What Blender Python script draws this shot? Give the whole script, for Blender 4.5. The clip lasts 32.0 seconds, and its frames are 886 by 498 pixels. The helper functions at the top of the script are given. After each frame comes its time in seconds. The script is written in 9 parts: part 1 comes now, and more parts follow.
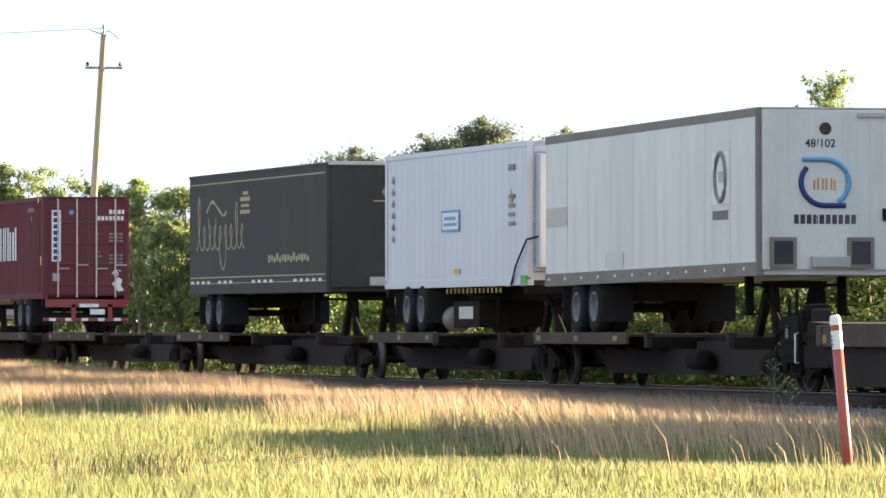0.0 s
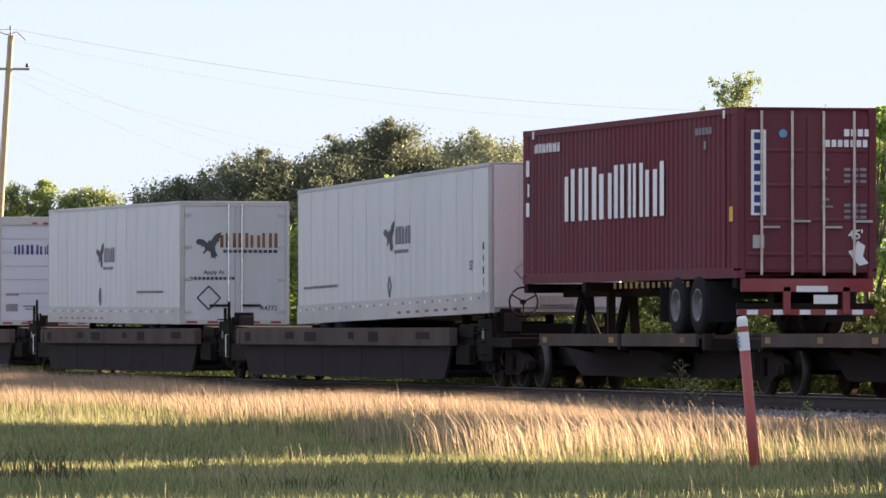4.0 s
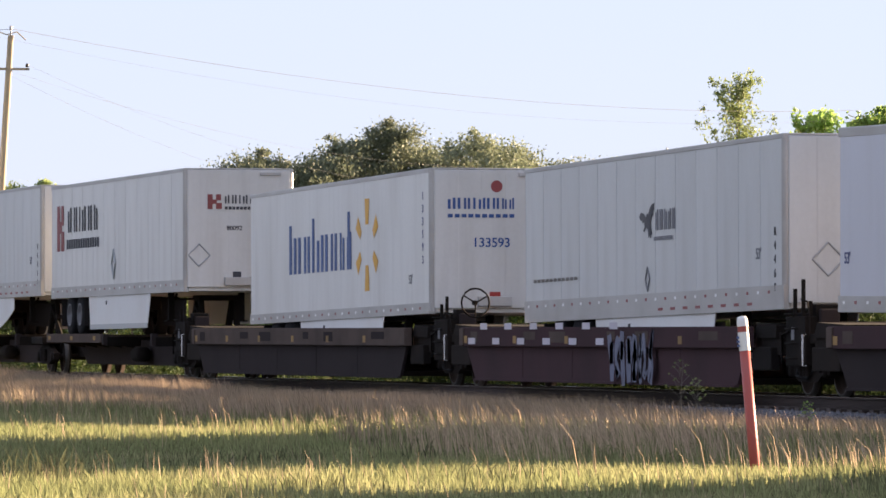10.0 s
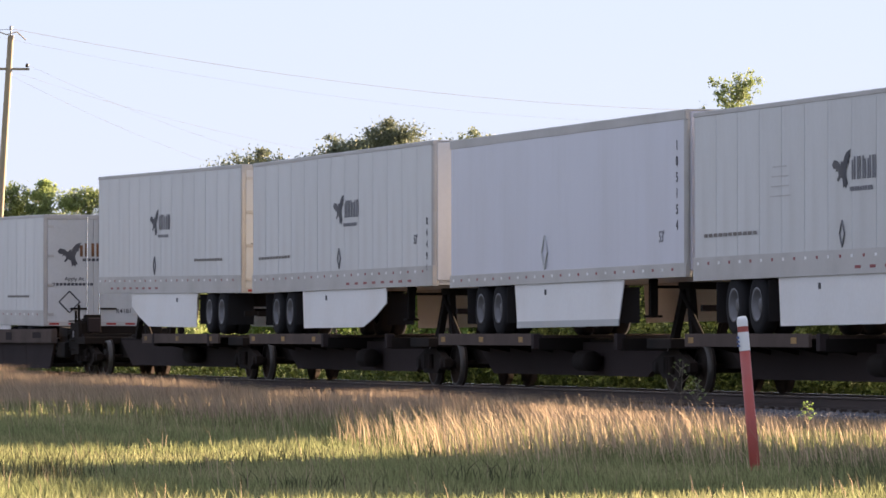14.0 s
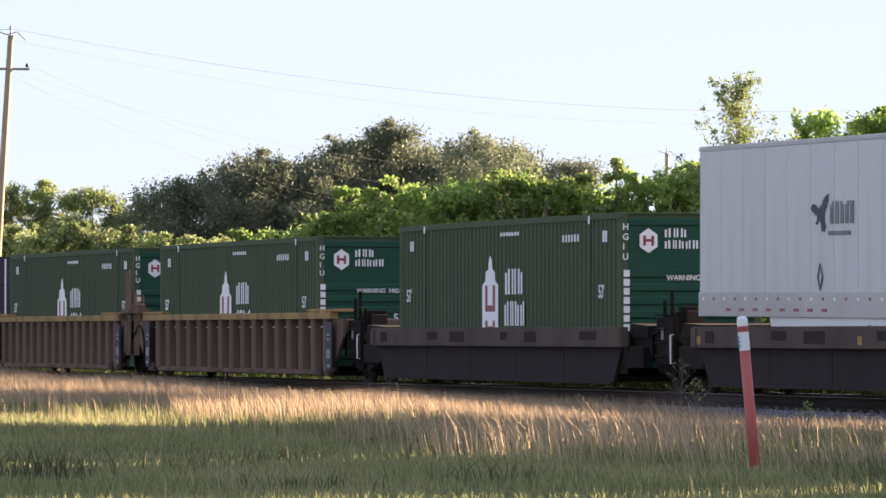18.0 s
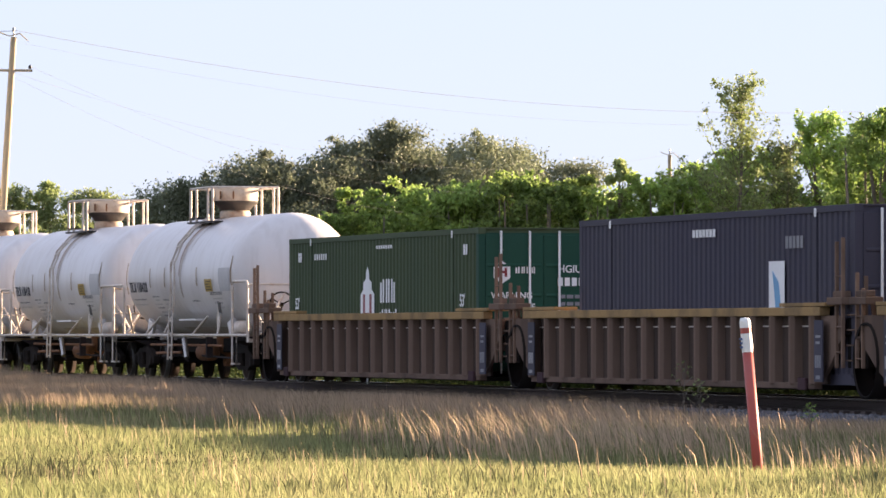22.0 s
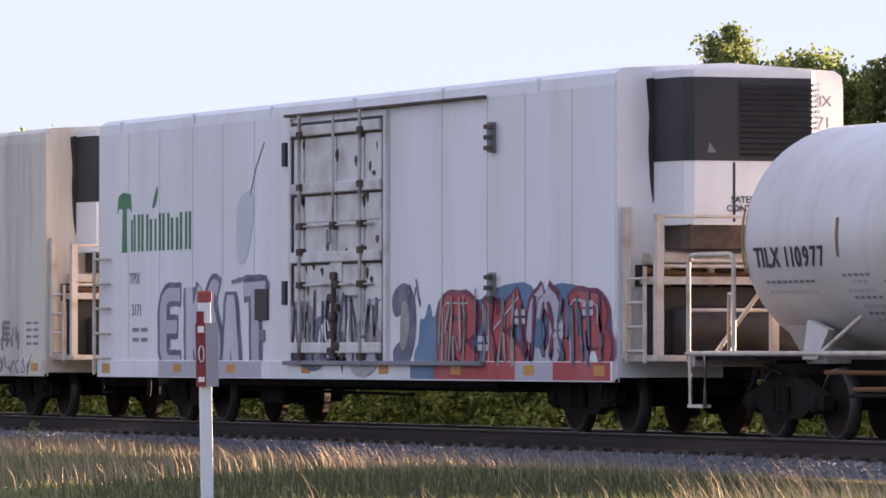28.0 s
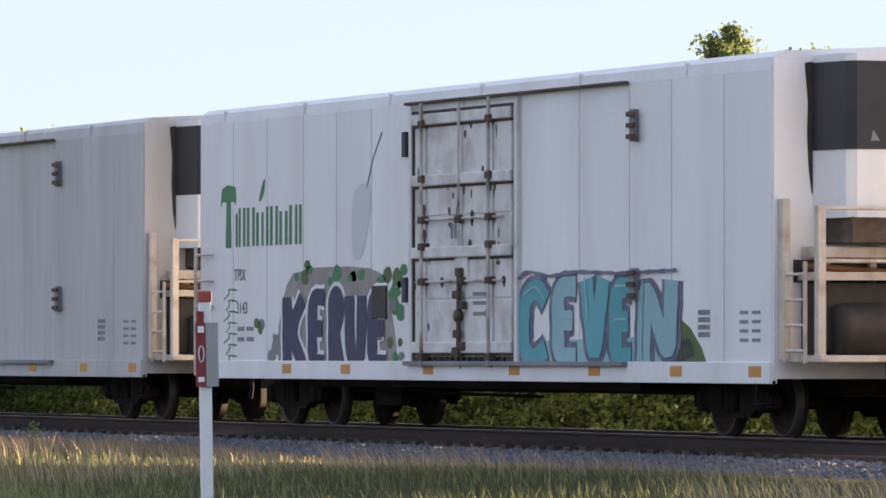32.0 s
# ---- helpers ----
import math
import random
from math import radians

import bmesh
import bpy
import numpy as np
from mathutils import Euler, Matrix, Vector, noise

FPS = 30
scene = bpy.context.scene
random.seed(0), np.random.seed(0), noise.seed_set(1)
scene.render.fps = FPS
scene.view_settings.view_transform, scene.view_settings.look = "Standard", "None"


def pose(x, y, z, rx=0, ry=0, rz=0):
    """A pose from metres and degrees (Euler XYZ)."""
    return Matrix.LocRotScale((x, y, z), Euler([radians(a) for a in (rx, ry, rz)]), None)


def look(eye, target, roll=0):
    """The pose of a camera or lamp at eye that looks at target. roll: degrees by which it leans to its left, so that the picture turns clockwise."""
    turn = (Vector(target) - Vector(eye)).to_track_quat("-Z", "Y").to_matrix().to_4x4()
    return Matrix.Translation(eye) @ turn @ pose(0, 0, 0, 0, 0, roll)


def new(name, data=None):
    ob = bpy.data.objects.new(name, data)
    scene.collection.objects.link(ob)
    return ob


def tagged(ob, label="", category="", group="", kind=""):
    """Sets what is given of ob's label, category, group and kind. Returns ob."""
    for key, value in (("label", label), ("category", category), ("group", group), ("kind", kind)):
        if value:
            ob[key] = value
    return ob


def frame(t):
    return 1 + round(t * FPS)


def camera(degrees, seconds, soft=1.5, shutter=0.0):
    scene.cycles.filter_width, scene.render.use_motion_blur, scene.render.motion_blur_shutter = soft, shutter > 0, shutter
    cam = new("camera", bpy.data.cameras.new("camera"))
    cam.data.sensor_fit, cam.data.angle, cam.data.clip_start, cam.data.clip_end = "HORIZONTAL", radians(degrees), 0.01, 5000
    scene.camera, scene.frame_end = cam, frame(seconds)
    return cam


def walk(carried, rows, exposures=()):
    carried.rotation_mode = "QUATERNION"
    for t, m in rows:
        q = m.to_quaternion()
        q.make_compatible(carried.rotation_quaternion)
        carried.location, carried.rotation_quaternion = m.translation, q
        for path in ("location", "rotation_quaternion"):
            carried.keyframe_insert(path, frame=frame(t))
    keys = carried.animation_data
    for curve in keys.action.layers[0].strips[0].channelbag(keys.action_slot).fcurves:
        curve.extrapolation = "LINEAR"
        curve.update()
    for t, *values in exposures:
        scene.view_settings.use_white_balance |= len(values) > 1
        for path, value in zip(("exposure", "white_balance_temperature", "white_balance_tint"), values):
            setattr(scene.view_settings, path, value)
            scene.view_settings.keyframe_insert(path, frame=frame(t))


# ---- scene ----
V_TRAIN = 18.75      # metres a second towards +x
Y_TRACK = 32.95      # centre line of the track, which runs along x; z = 0 on the rail head
EYE = (0.0, 0.0, 1.02)
F_PX = 11500.0

# ---- camera: it stands still and pans ----
cam = camera(2 * math.degrees(math.atan(784.0 / F_PX)), 32.0, soft=1.6)


def aim(turn, lift):
    """turn: how far the axis lies to the right of the track's direction (degrees); lift: how far above the level."""
    a, e = radians(turn), radians(lift)
    d = Vector((-math.cos(a) * math.cos(e), math.sin(a) * math.cos(e), math.sin(e)))
    return look(EYE, Vector(EYE) + d * 100.0)


AIMS = (
    (0.0, 13.583, 0.735), (0.5, 14.315, 0.770), (1.0, 14.669, 0.815), (1.5, 14.485, 0.805), (2.0, 14.395, 0.747), (2.5, 14.400, 0.747),
    (8.0, 14.4, 0.747), (14.0, 14.4, 0.747), (20.0, 14.4, 0.747), (20.5, 14.392, 0.730), (21.0, 14.385, 0.790), (21.5, 14.380, 0.735),
    (22.0, 14.375, 0.760), (22.5, 14.430, 0.800), (23.0, 14.560, 0.864), (23.5, 14.690, 0.899), (24.0, 14.709, 0.904), (24.5, 15.256, 0.949),
    (25.0, 16.9, 0.955), (25.5, 19.0, 0.960), (26.0, 20.75, 0.960), (26.5, 21.205, 0.957), (27.0, 21.212, 0.909), (27.5, 21.210, 0.915),
    (28.0, 21.211, 0.922), (30.0, 21.211, 0.922), (32.0, 21.211, 0.922))
walk(cam, [(t, aim(a, e)) for t, a, e in AIMS], exposures=[(0.0, 3.07, 6450, 6), (1.0, 2.6, 6450, 6), (2.0, 2.85, 6400, 10), (3.0, 2.85, 6450, 16), (4.0, 2.7, 6450, 16), (7.0, 2.6, 6450, 18), (13.5, 2.6, 6450, 18), (15.0, 2.65, 6350, 19), (18.0, 2.75, 6300, 18), (20.0, 2.79, 6350, 16), (22.0, 2.65, 6400, 18), (23.0, 2.5, 6600, 20), (24.0, 2.4, 6600, 20), (26.5, 2.5, 6450, 24), (28.0, 2.65, 6300, 24), (30.0, 2.98, 6450, 22), (31.0, 3.2, 6450, 21), (32.0, 2.7, 6300, 14)])

# ---- world and sun: a low evening sun beyond the train ----
SUN_ELEV = radians(10.4)
SUN_AZ = math.atan2(-0.275, 1.0)
SUN_DIR = Vector((math.sin(SUN_AZ) * math.cos(SUN_ELEV), math.cos(SUN_AZ) * math.cos(SUN_ELEV), math.sin(SUN_ELEV)))
world = bpy.data.worlds.new("world")
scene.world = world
world.use_nodes = True
wn = world.node_tree.nodes
sky = wn.new("ShaderNodeTexSky")
sky.sky_type = "NISHITA"
sky.sun_disc = False
sky.sun_elevation = SUN_ELEV
sky.sun_rotation = SUN_AZ
sky.air_density, sky.dust_density, sky.ozone_density, sky.altitude = 0.8, 0.0, 1.6, 0.0
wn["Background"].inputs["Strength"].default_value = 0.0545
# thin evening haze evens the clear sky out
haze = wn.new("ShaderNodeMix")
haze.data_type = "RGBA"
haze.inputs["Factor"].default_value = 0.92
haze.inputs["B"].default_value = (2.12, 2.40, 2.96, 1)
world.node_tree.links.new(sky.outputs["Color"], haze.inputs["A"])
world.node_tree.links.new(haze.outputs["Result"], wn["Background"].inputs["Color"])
sun_data = bpy.data.lights.new("sun", "SUN")
sun_data.energy, sun_data.angle, sun_data.color = 5.2, radians(0.6), (1.0, 0.77, 0.50)
sun = new("sun", sun_data)
sun.matrix_world = look(Vector((0, 0, 60)) + SUN_DIR * 10, Vector((0, 0, 60)))


# ---- materials ----
def mat(name, color, rough=0.6, metal=0.0, dirt=(0.5, 0.45, 0.38), dirt_amount=0.25, big=0.6, fine=14.0, bump=0.1, streak=0.0, vary=0.06, spec=0.4, leaf=0.0, runs=0.0):
    m = bpy.data.materials.new(name)
    m.use_nodes = True
    n, l = m.node_tree.nodes, m.node_tree.links
    b = n["Principled BSDF"]
    b.inputs["Roughness"].default_value, b.inputs["Metallic"].default_value = rough, metal
    b.inputs["Specular IOR Level"].default_value = spec
    co = n.new("ShaderNodeTexCoord")
    src = co.outputs["Object"]
    big_n, fine_n = n.new("ShaderNodeTexNoise"), n.new("ShaderNodeTexNoise")
    big_n.inputs["Scale"].default_value, fine_n.inputs["Scale"].default_value = big, fine
    big_n.inputs["Detail"].default_value, fine_n.inputs["Detail"].default_value = 6, 4
    if streak:
        mp = n.new("ShaderNodeMapping")
        mp.inputs["Scale"].default_value = (streak, streak, 0.35)
        l.new(src, mp.inputs["Vector"])
        l.new(mp.outputs["Vector"], big_n.inputs["Vector"])
    else:
        l.new(src, big_n.inputs["Vector"])
    l.new(src, fine_n.inputs["Vector"])
    ramp = n.new("ShaderNodeMapRange")
    ramp.inputs["From Min"].default_value, ramp.inputs["From Max"].default_value = 0.45, 0.75
    ramp.inputs["To Max"].default_value = dirt_amount
    l.new(big_n.outputs["Fac"], ramp.inputs["Value"])
    mix = n.new("ShaderNodeMix")
    mix.data_type = "RGBA"
    mix.inputs["A"].default_value, mix.inputs["B"].default_value = (*color, 1), (*dirt, 1)
    l.new(ramp.outputs["Result"], mix.inputs["Factor"])
    if runs:
        # thin rain runs down the paint; on trailer panels also painted reflection streaks
        rm, rn, rr, rx = n.new("ShaderNodeMapping"), n.new("ShaderNodeTexNoise"), n.new("ShaderNodeMapRange"), n.new("ShaderNodeMix")
        rm.inputs["Scale"].default_value = (4.0, 4.0, 0.3)
        rn.inputs["Scale"].default_value, rn.inputs["Detail"].default_value = 1.0, 7
        rr.inputs["From Min"].default_value, rr.inputs["From Max"].default_value, rr.inputs["To Max"].default_value = 0.48, 0.78, runs * 2.2
        rx.data_type = "RGBA"
        rx.inputs["B"].default_value = tuple(c * 0.72 for c in dirt) + (1,)
        l.new(src, rm.inputs["Vector"])
        l.new(rm.outputs["Vector"], rn.inputs["Vector"])
        l.new(rn.outputs["Fac"], rr.inputs["Value"])
        l.new(rr.outputs["Result"], rx.inputs["Factor"])
        l.new(mix.outputs["Result"], rx.inputs["A"])
        mix = rx
    hsv = n.new("ShaderNodeHueSaturation")
    inf = n.new("ShaderNodeObjectInfo")
    geo = n.new("ShaderNodeNewGeometry")
    rnd = n.new("ShaderNodeMath")
    rnd.operation = "ADD"
    l.new(inf.outputs["Random"], rnd.inputs[0])
    l.new(geo.outputs["Random Per Island"] if leaf else fine_n.outputs["Fac"], rnd.inputs[1])
    vr = n.new("ShaderNodeMapRange")
    vr.inputs["From Max"].default_value = 2.0
    vr.inputs["To Min"].default_value, vr.inputs["To Max"].default_value = 1 - vary * 2, 1 + vary * 2
    l.new(rnd.outputs[0], vr.inputs["Value"])
    l.new(vr.outputs["Result"], hsv.inputs["Value"])
    l.new(mix.outputs["Result"], hsv.inputs["Color"])
    l.new(hsv.outputs["Color"], b.inputs["Base Color"])
    if bump and not leaf:
        bp = n.new("ShaderNodeBump")
        bp.inputs["Strength"].default_value, bp.inputs["Distance"].default_value = bump, 0.02
        l.new(fine_n.outputs["Fac"], bp.inputs["Height"])
        l.new(bp.outputs["Normal"], b.inputs["Normal"])
    if leaf:
        tr, ms = n.new("ShaderNodeBsdfTranslucent"), n.new("ShaderNodeMixShader")
        l.new(hsv.outputs["Color"], tr.inputs["Color"])
        ms.inputs["Fac"].default_value = leaf
        l.new(b.outputs[0], ms.inputs[1])
        l.new(tr.outputs[0], ms.inputs[2])
        l.new(ms.outputs[0], n["Material Output"].inputs["Surface"])
    return m


# trailer panels: faint runs and panel tones also stand in for soft reflections
M_PANEL = mat("white_panel", (0.50, 0.51, 0.515), 0.33, dirt=(0.37, 0.365, 0.345), dirt_amount=0.55, streak=1.2, vary=0.055, runs=0.07)
M_PANELFAIR = mat("fair_white_panel", (0.62, 0.615, 0.60), 0.33, dirt=(0.42, 0.40, 0.37), dirt_amount=0.5, streak=1.2, vary=0.05, runs=0.10)
M_PANEL2 = mat("cool_white_panel", (0.49, 0.50, 0.57), 0.3, dirt=(0.40, 0.40, 0.43), dirt_amount=0.45, streak=1.0, vary=0.02, runs=0.05)
M_ALU = mat("aluminium_rail", (0.42, 0.41, 0.40), 0.45, 0.4, dirt=(0.22, 0.2, 0.18), dirt_amount=0.5)
M_OLDRAIL = mat("weathered_grey_rail", (0.185, 0.165, 0.15), 0.6, dirt=(0.10, 0.085, 0.075), dirt_amount=0.6, big=1.5)
M_SKIRT = mat("skirt_white", (0.68, 0.68, 0.68), 0.4, dirt_amount=0.3)
M_DARK = mat("black_steel", (0.013, 0.011, 0.010), 0.95, dirt=(0.035, 0.025, 0.02), dirt_amount=0.6, spec=0.1)
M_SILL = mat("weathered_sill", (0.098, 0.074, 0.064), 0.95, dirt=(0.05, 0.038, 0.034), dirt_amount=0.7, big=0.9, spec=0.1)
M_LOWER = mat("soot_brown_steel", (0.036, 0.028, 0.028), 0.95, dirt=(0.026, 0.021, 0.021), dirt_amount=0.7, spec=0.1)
M_MAROONCAR = mat("maroon_car_paint", (0.066, 0.038, 0.042), 0.95, dirt=(0.04, 0.029, 0.03), dirt_amount=0.7, spec=0.1)
M_RIBSHADE = mat("brown_recess_shade", (0.07, 0.05, 0.041), 0.95, dirt=(0.035, 0.027, 0.024), dirt_amount=0.9, streak=1.5, spec=0.1)
M_POSTSUN = mat("sunlit_tan_post", (0.22, 0.145, 0.105), 0.9, dirt=(0.12, 0.08, 0.06), dirt_amount=0.8, big=3, spec=0.1)
M_ENDGRIMESHADE = mat("grimy_shaded_end_steel", (0.46, 0.45, 0.45), 0.75, dirt=(0.16, 0.14, 0.13), dirt_amount=0.8, big=1.4)
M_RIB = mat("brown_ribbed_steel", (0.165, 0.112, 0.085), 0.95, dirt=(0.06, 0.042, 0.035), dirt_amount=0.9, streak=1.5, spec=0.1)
M_CHORD = mat("ochre_chord", (0.34, 0.22, 0.10), 0.95, dirt=(0.12, 0.09, 0.06), dirt_amount=0.9, big=1.5, spec=0.1)
M_GREEN = mat("container_green", (0.064, 0.088, 0.046), 0.75, dirt=(0.05, 0.075, 0.05), dirt_amount=0.4, streak=1.0, spec=0.2)
M_GREENEND = mat("deep_green_paint", (0.016, 0.065, 0.042), 0.7, dirt=(0.03, 0.06, 0.05), dirt_amount=0.3, spec=0.2)
M_NAVY = mat("container_navy", (0.058, 0.054, 0.074), 0.75, dirt=(0.075, 0.072, 0.082), dirt_amount=0.5, streak=1.0, spec=0.2)
M_MAROON = mat("container_maroon", (0.140, 0.034, 0.046), 0.75, dirt=(0.13, 0.07, 0.075), dirt_amount=0.5, streak=1.0, spec=0.2)
M_BLACKTR = mat("charcoal_paint", (0.046, 0.043, 0.041), 0.7, dirt=(0.08, 0.075, 0.07), dirt_amount=0.4, streak=1.0, spec=0.2)
M_RUBBER = mat("tyre_rubber", (0.02, 0.02, 0.022), 0.95, dirt_amount=0.1, dirt=(0.08, 0.07, 0.06), spec=0.1)
M_RIM = mat("rim_steel", (0.14, 0.14, 0.15), 0.5, 0.3, dirt=(0.08, 0.07, 0.06), dirt_amount=0.7, big=3)
M_CHROME = mat("bright_lock_rod", (0.72, 0.72, 0.74), 0.25, 0.85, dirt_amount=0.15)
M_WHEEL = mat("wheel_steel", (0.03, 0.025, 0.022), 0.95, 0.3, dirt=(0.10, 0.06, 0.04), dirt_amount=0.5, spec=0.1)
M_SHINY = mat("worn_bright_steel", (0.42, 0.40, 0.38), 0.25, 0.9, dirt_amount=0.1)
M_TANK = mat("tank_white", (0.70, 0.67, 0.665), 0.36, dirt=(0.45, 0.37, 0.31), dirt_amount=0.5, streak=0.9, vary=0.02, runs=0.12)
M_REEF = mat("reefer_white", (0.79, 0.78, 0.79), 0.42, dirt=(0.56, 0.51, 0.47), dirt_amount=0.45, streak=1.6, vary=0.03, runs=0.035)
M_REEFOLD = mat("grimy_reefer_white", (0.65, 0.60, 0.515), 0.55, dirt=(0.38, 0.315, 0.26), dirt_amount=0.75, streak=1.6, vary=0.04, runs=0.19)
M_REEFGREY = mat("grey_reefer_paint", (0.50, 0.49, 0.49), 0.55, dirt=(0.36, 0.33, 0.31), dirt_amount=0.6, streak=1.6, vary=0.03, runs=0.15)
M_SEAM = mat("panel_seam", (0.43, 0.435, 0.455), 0.6, dirt=(0.36, 0.34, 0.32), dirt_amount=0.4)
M_RUST = mat("rust", (0.20, 0.085, 0.035), 0.85, dirt=(0.06, 0.035, 0.02), dirt_amount=0.7, big=3)
M_SOOT = mat("spill_black", (0.03, 0.025, 0.022), 0.6, dirt=(0.10, 0.06, 0.04), dirt_amount=0.4, big=3)
M_STAIN = mat("rust_run_stain", (0.22, 0.115, 0.07), 0.8, dirt=(0.46, 0.36, 0.29), dirt_amount=1.0, big=2.6)
M_STAINPALE = mat("dusty_run_stain", (0.47, 0.40, 0.345), 0.7, dirt=(0.63, 0.60, 0.585), dirt_amount=1.0, big=2.2)
M_DATAGREY = mat("faded_data_grey", (0.46, 0.45, 0.45), 0.6, dirt=(0.56, 0.54, 0.52), dirt_amount=0.6, big=3)
M_PAN = mat("rusty_cream_pan", (0.52, 0.42, 0.31), 0.6, dirt=(0.17, 0.075, 0.04), dirt_amount=1.2, big=2.6, fine=20)
M_HANDRAIL = mat("handrail_white", (0.60, 0.53, 0.46), 0.55, dirt=(0.32, 0.2, 0.12), dirt_amount=0.7, big=4)
M_GRILLE = mat("grille_black", (0.022, 0.022, 0.028), 0.5, dirt_amount=0.05)
M_INK = mat("black_lettering", (0.035, 0.037, 0.05), 0.6, dirt_amount=0.15)
M_WHITEINK = mat("white_lettering", (0.78, 0.78, 0.78), 0.6, dirt_amount=0.3)
M_BLUEINK = mat("blue_lettering", (0.02, 0.07, 0.24), 0.5, dirt_amount=0.05)
M_NAVYINK = mat("navy_lettering", (0.015, 0.03, 0.15), 0.5, dirt_amount=0.05)
M_GOLD = mat("pale_gold_lettering", (0.36, 0.29, 0.16), 0.5, dirt_amount=0.2)
M_YELLOW = mat("amber_paint", (0.70, 0.36, 0.03), 0.5, dirt_amount=0.1)
M_OCHREMARK = mat("ochre_mark", (0.46, 0.30, 0.05), 0.6, dirt=(0.3, 0.2, 0.05), dirt_amount=0.6, big=4)
M_ORANGE = mat("reflector_orange", (0.55, 0.24, 0.04), 0.5, dirt_amount=0.2)
M_REDINK = mat("red_paint", (0.30, 0.025, 0.02), 0.45, dirt_amount=0.15)
M_OXBLOOD = mat("oxblood_paint", (0.22, 0.025, 0.03), 0.5, dirt_amount=0.15)
M_GREENINK = mat("leaf_green_paint", (0.025, 0.17, 0.06), 0.5, dirt_amount=0.1)
M_LIMESPRAY = mat("lime_spray", (0.30, 0.38, 0.08), 0.7, dirt=(0.2, 0.24, 0.08), dirt_amount=0.6, big=3)
M_LIMEINK = mat("bright_green_paint", (0.08, 0.33, 0.06), 0.5, dirt_amount=0.1)
M_SKYINK = mat("sky_blue_paint", (0.10, 0.30, 0.52), 0.5, dirt_amount=0.1)
M_TEAL = mat("teal_spray", (0.10, 0.34, 0.38), 0.7, dirt=(0.2, 0.45, 0.48), dirt_amount=0.5)
M_PURPLE = mat("purple_spray", (0.12, 0.09, 0.24), 0.7, dirt=(0.2, 0.15, 0.3), dirt_amount=0.5)
M_PLUM = mat("plum_spray", (0.26, 0.055, 0.12), 0.7, dirt=(0.35, 0.12, 0.2), dirt_amount=0.5)
M_PLUMLIGHT = mat("pale_plum_spray", (0.33, 0.085, 0.16), 0.7, dirt=(0.4, 0.15, 0.22), dirt_amount=0.6)
M_CORAL = mat("coral_spray", (0.42, 0.07, 0.07), 0.7, dirt=(0.5, 0.2, 0.18), dirt_amount=0.6, streak=2.5)
M_OLIVE = mat("olive_spray", (0.10, 0.14, 0.05), 0.7, dirt=(0.2, 0.25, 0.1), dirt_amount=0.5)
M_SPRAYGREY = mat("grey_spray", (0.20, 0.20, 0.22), 0.7, dirt=(0.4, 0.38, 0.36), dirt_amount=0.6)
M_SPRAYBLUE = mat("slate_blue_spray", (0.10, 0.18, 0.30), 0.7, dirt=(0.3, 0.35, 0.4), dirt_amount=0.6)
M_PINK = mat("pale_violet_spray", (0.50, 0.47, 0.53), 0.7, dirt_amount=0.4)
M_SLATE = mat("faded_slate_spray", (0.13, 0.13, 0.19), 0.7, dirt=(0.3, 0.29, 0.32), dirt_amount=0.8, big=2.5)
M_LILAC = mat("pale_lilac_spray", (0.60, 0.57, 0.62), 0.7, dirt_amount=0.4)
M_HAZE = mat("hazy_blue_spray", (0.15, 0.16, 0.22), 0.8, dirt=(0.09, 0.085, 0.11), dirt_amount=0.7, big=2.5)
M_WINE = mat("wine_outline_spray", (0.17, 0.04, 0.07), 0.7, dirt=(0.3, 0.15, 0.17), dirt_amount=0.6)
M_NIGHT = mat("night_blue_spray", (0.06, 0.055, 0.10), 0.7, dirt=(0.12, 0.11, 0.18), dirt_amount=0.5)
M_PALETEAL = mat("pale_teal_spray", (0.27, 0.46, 0.50), 0.7, dirt=(0.45, 0.58, 0.6), dirt_amount=0.6)
M_WORN = mat("worn_grey_spray", (0.30, 0.265, 0.255), 0.7, dirt=(0.46, 0.42, 0.385), dirt_amount=0.8, big=2.5)
M_FADED = mat("faded_blue_grey_paint", (0.62, 0.64, 0.68), 0.6, dirt_amount=0.3)
M_FADEDOLD = mat("faded_pale_paint", (0.55, 0.53, 0.49), 0.6, dirt_amount=0.3)
M_GRIMESHADE = mat("door_grime_and_shade", (0.075, 0.055, 0.045), 0.9, dirt=(0.2, 0.13, 0.09), dirt_amount=0.7, big=4)
M_DOOR = mat("rust_spotted_door_white", (0.68, 0.66, 0.64), 0.5, dirt=(0.26, 0.19, 0.15), dirt_amount=0.6, big=2.2, vary=0.04)
M_DOOROLD = mat("rust_washed_door_cream", (0.56, 0.52, 0.46), 0.6, dirt=(0.25, 0.17, 0.12), dirt_amount=0.8, big=1.8, vary=0.05)
M_BAR = mat("worn_white_lock_bar", (0.55, 0.52, 0.50), 0.55, dirt=(0.14, 0.09, 0.06), dirt_amount=1.05, big=2.6)
M_BAROLD = mat("rusty_lock_bar", (0.20, 0.13, 0.09), 0.75, dirt=(0.08, 0.05, 0.035), dirt_amount=0.9, big=2.6)
M_POSTRED = mat("post_red", (0.37, 0.075, 0.06), 0.5, dirt=(0.30, 0.12, 0.12), dirt_amount=0.7, big=3.0)
M_POSTWHITE = mat("post_white", (0.80, 0.80, 0.80), 0.5, dirt_amount=0.1)
M_SIGNGREY = mat("sign_back", (0.38, 0.40, 0.42), 0.4, 0.5, dirt_amount=0.2)
M_WOODPOLE = mat("pole_wood", (0.34, 0.28, 0.19), 0.85, dirt=(0.2, 0.16, 0.11), dirt_amount=0.6, streak=6, bump=0.3)
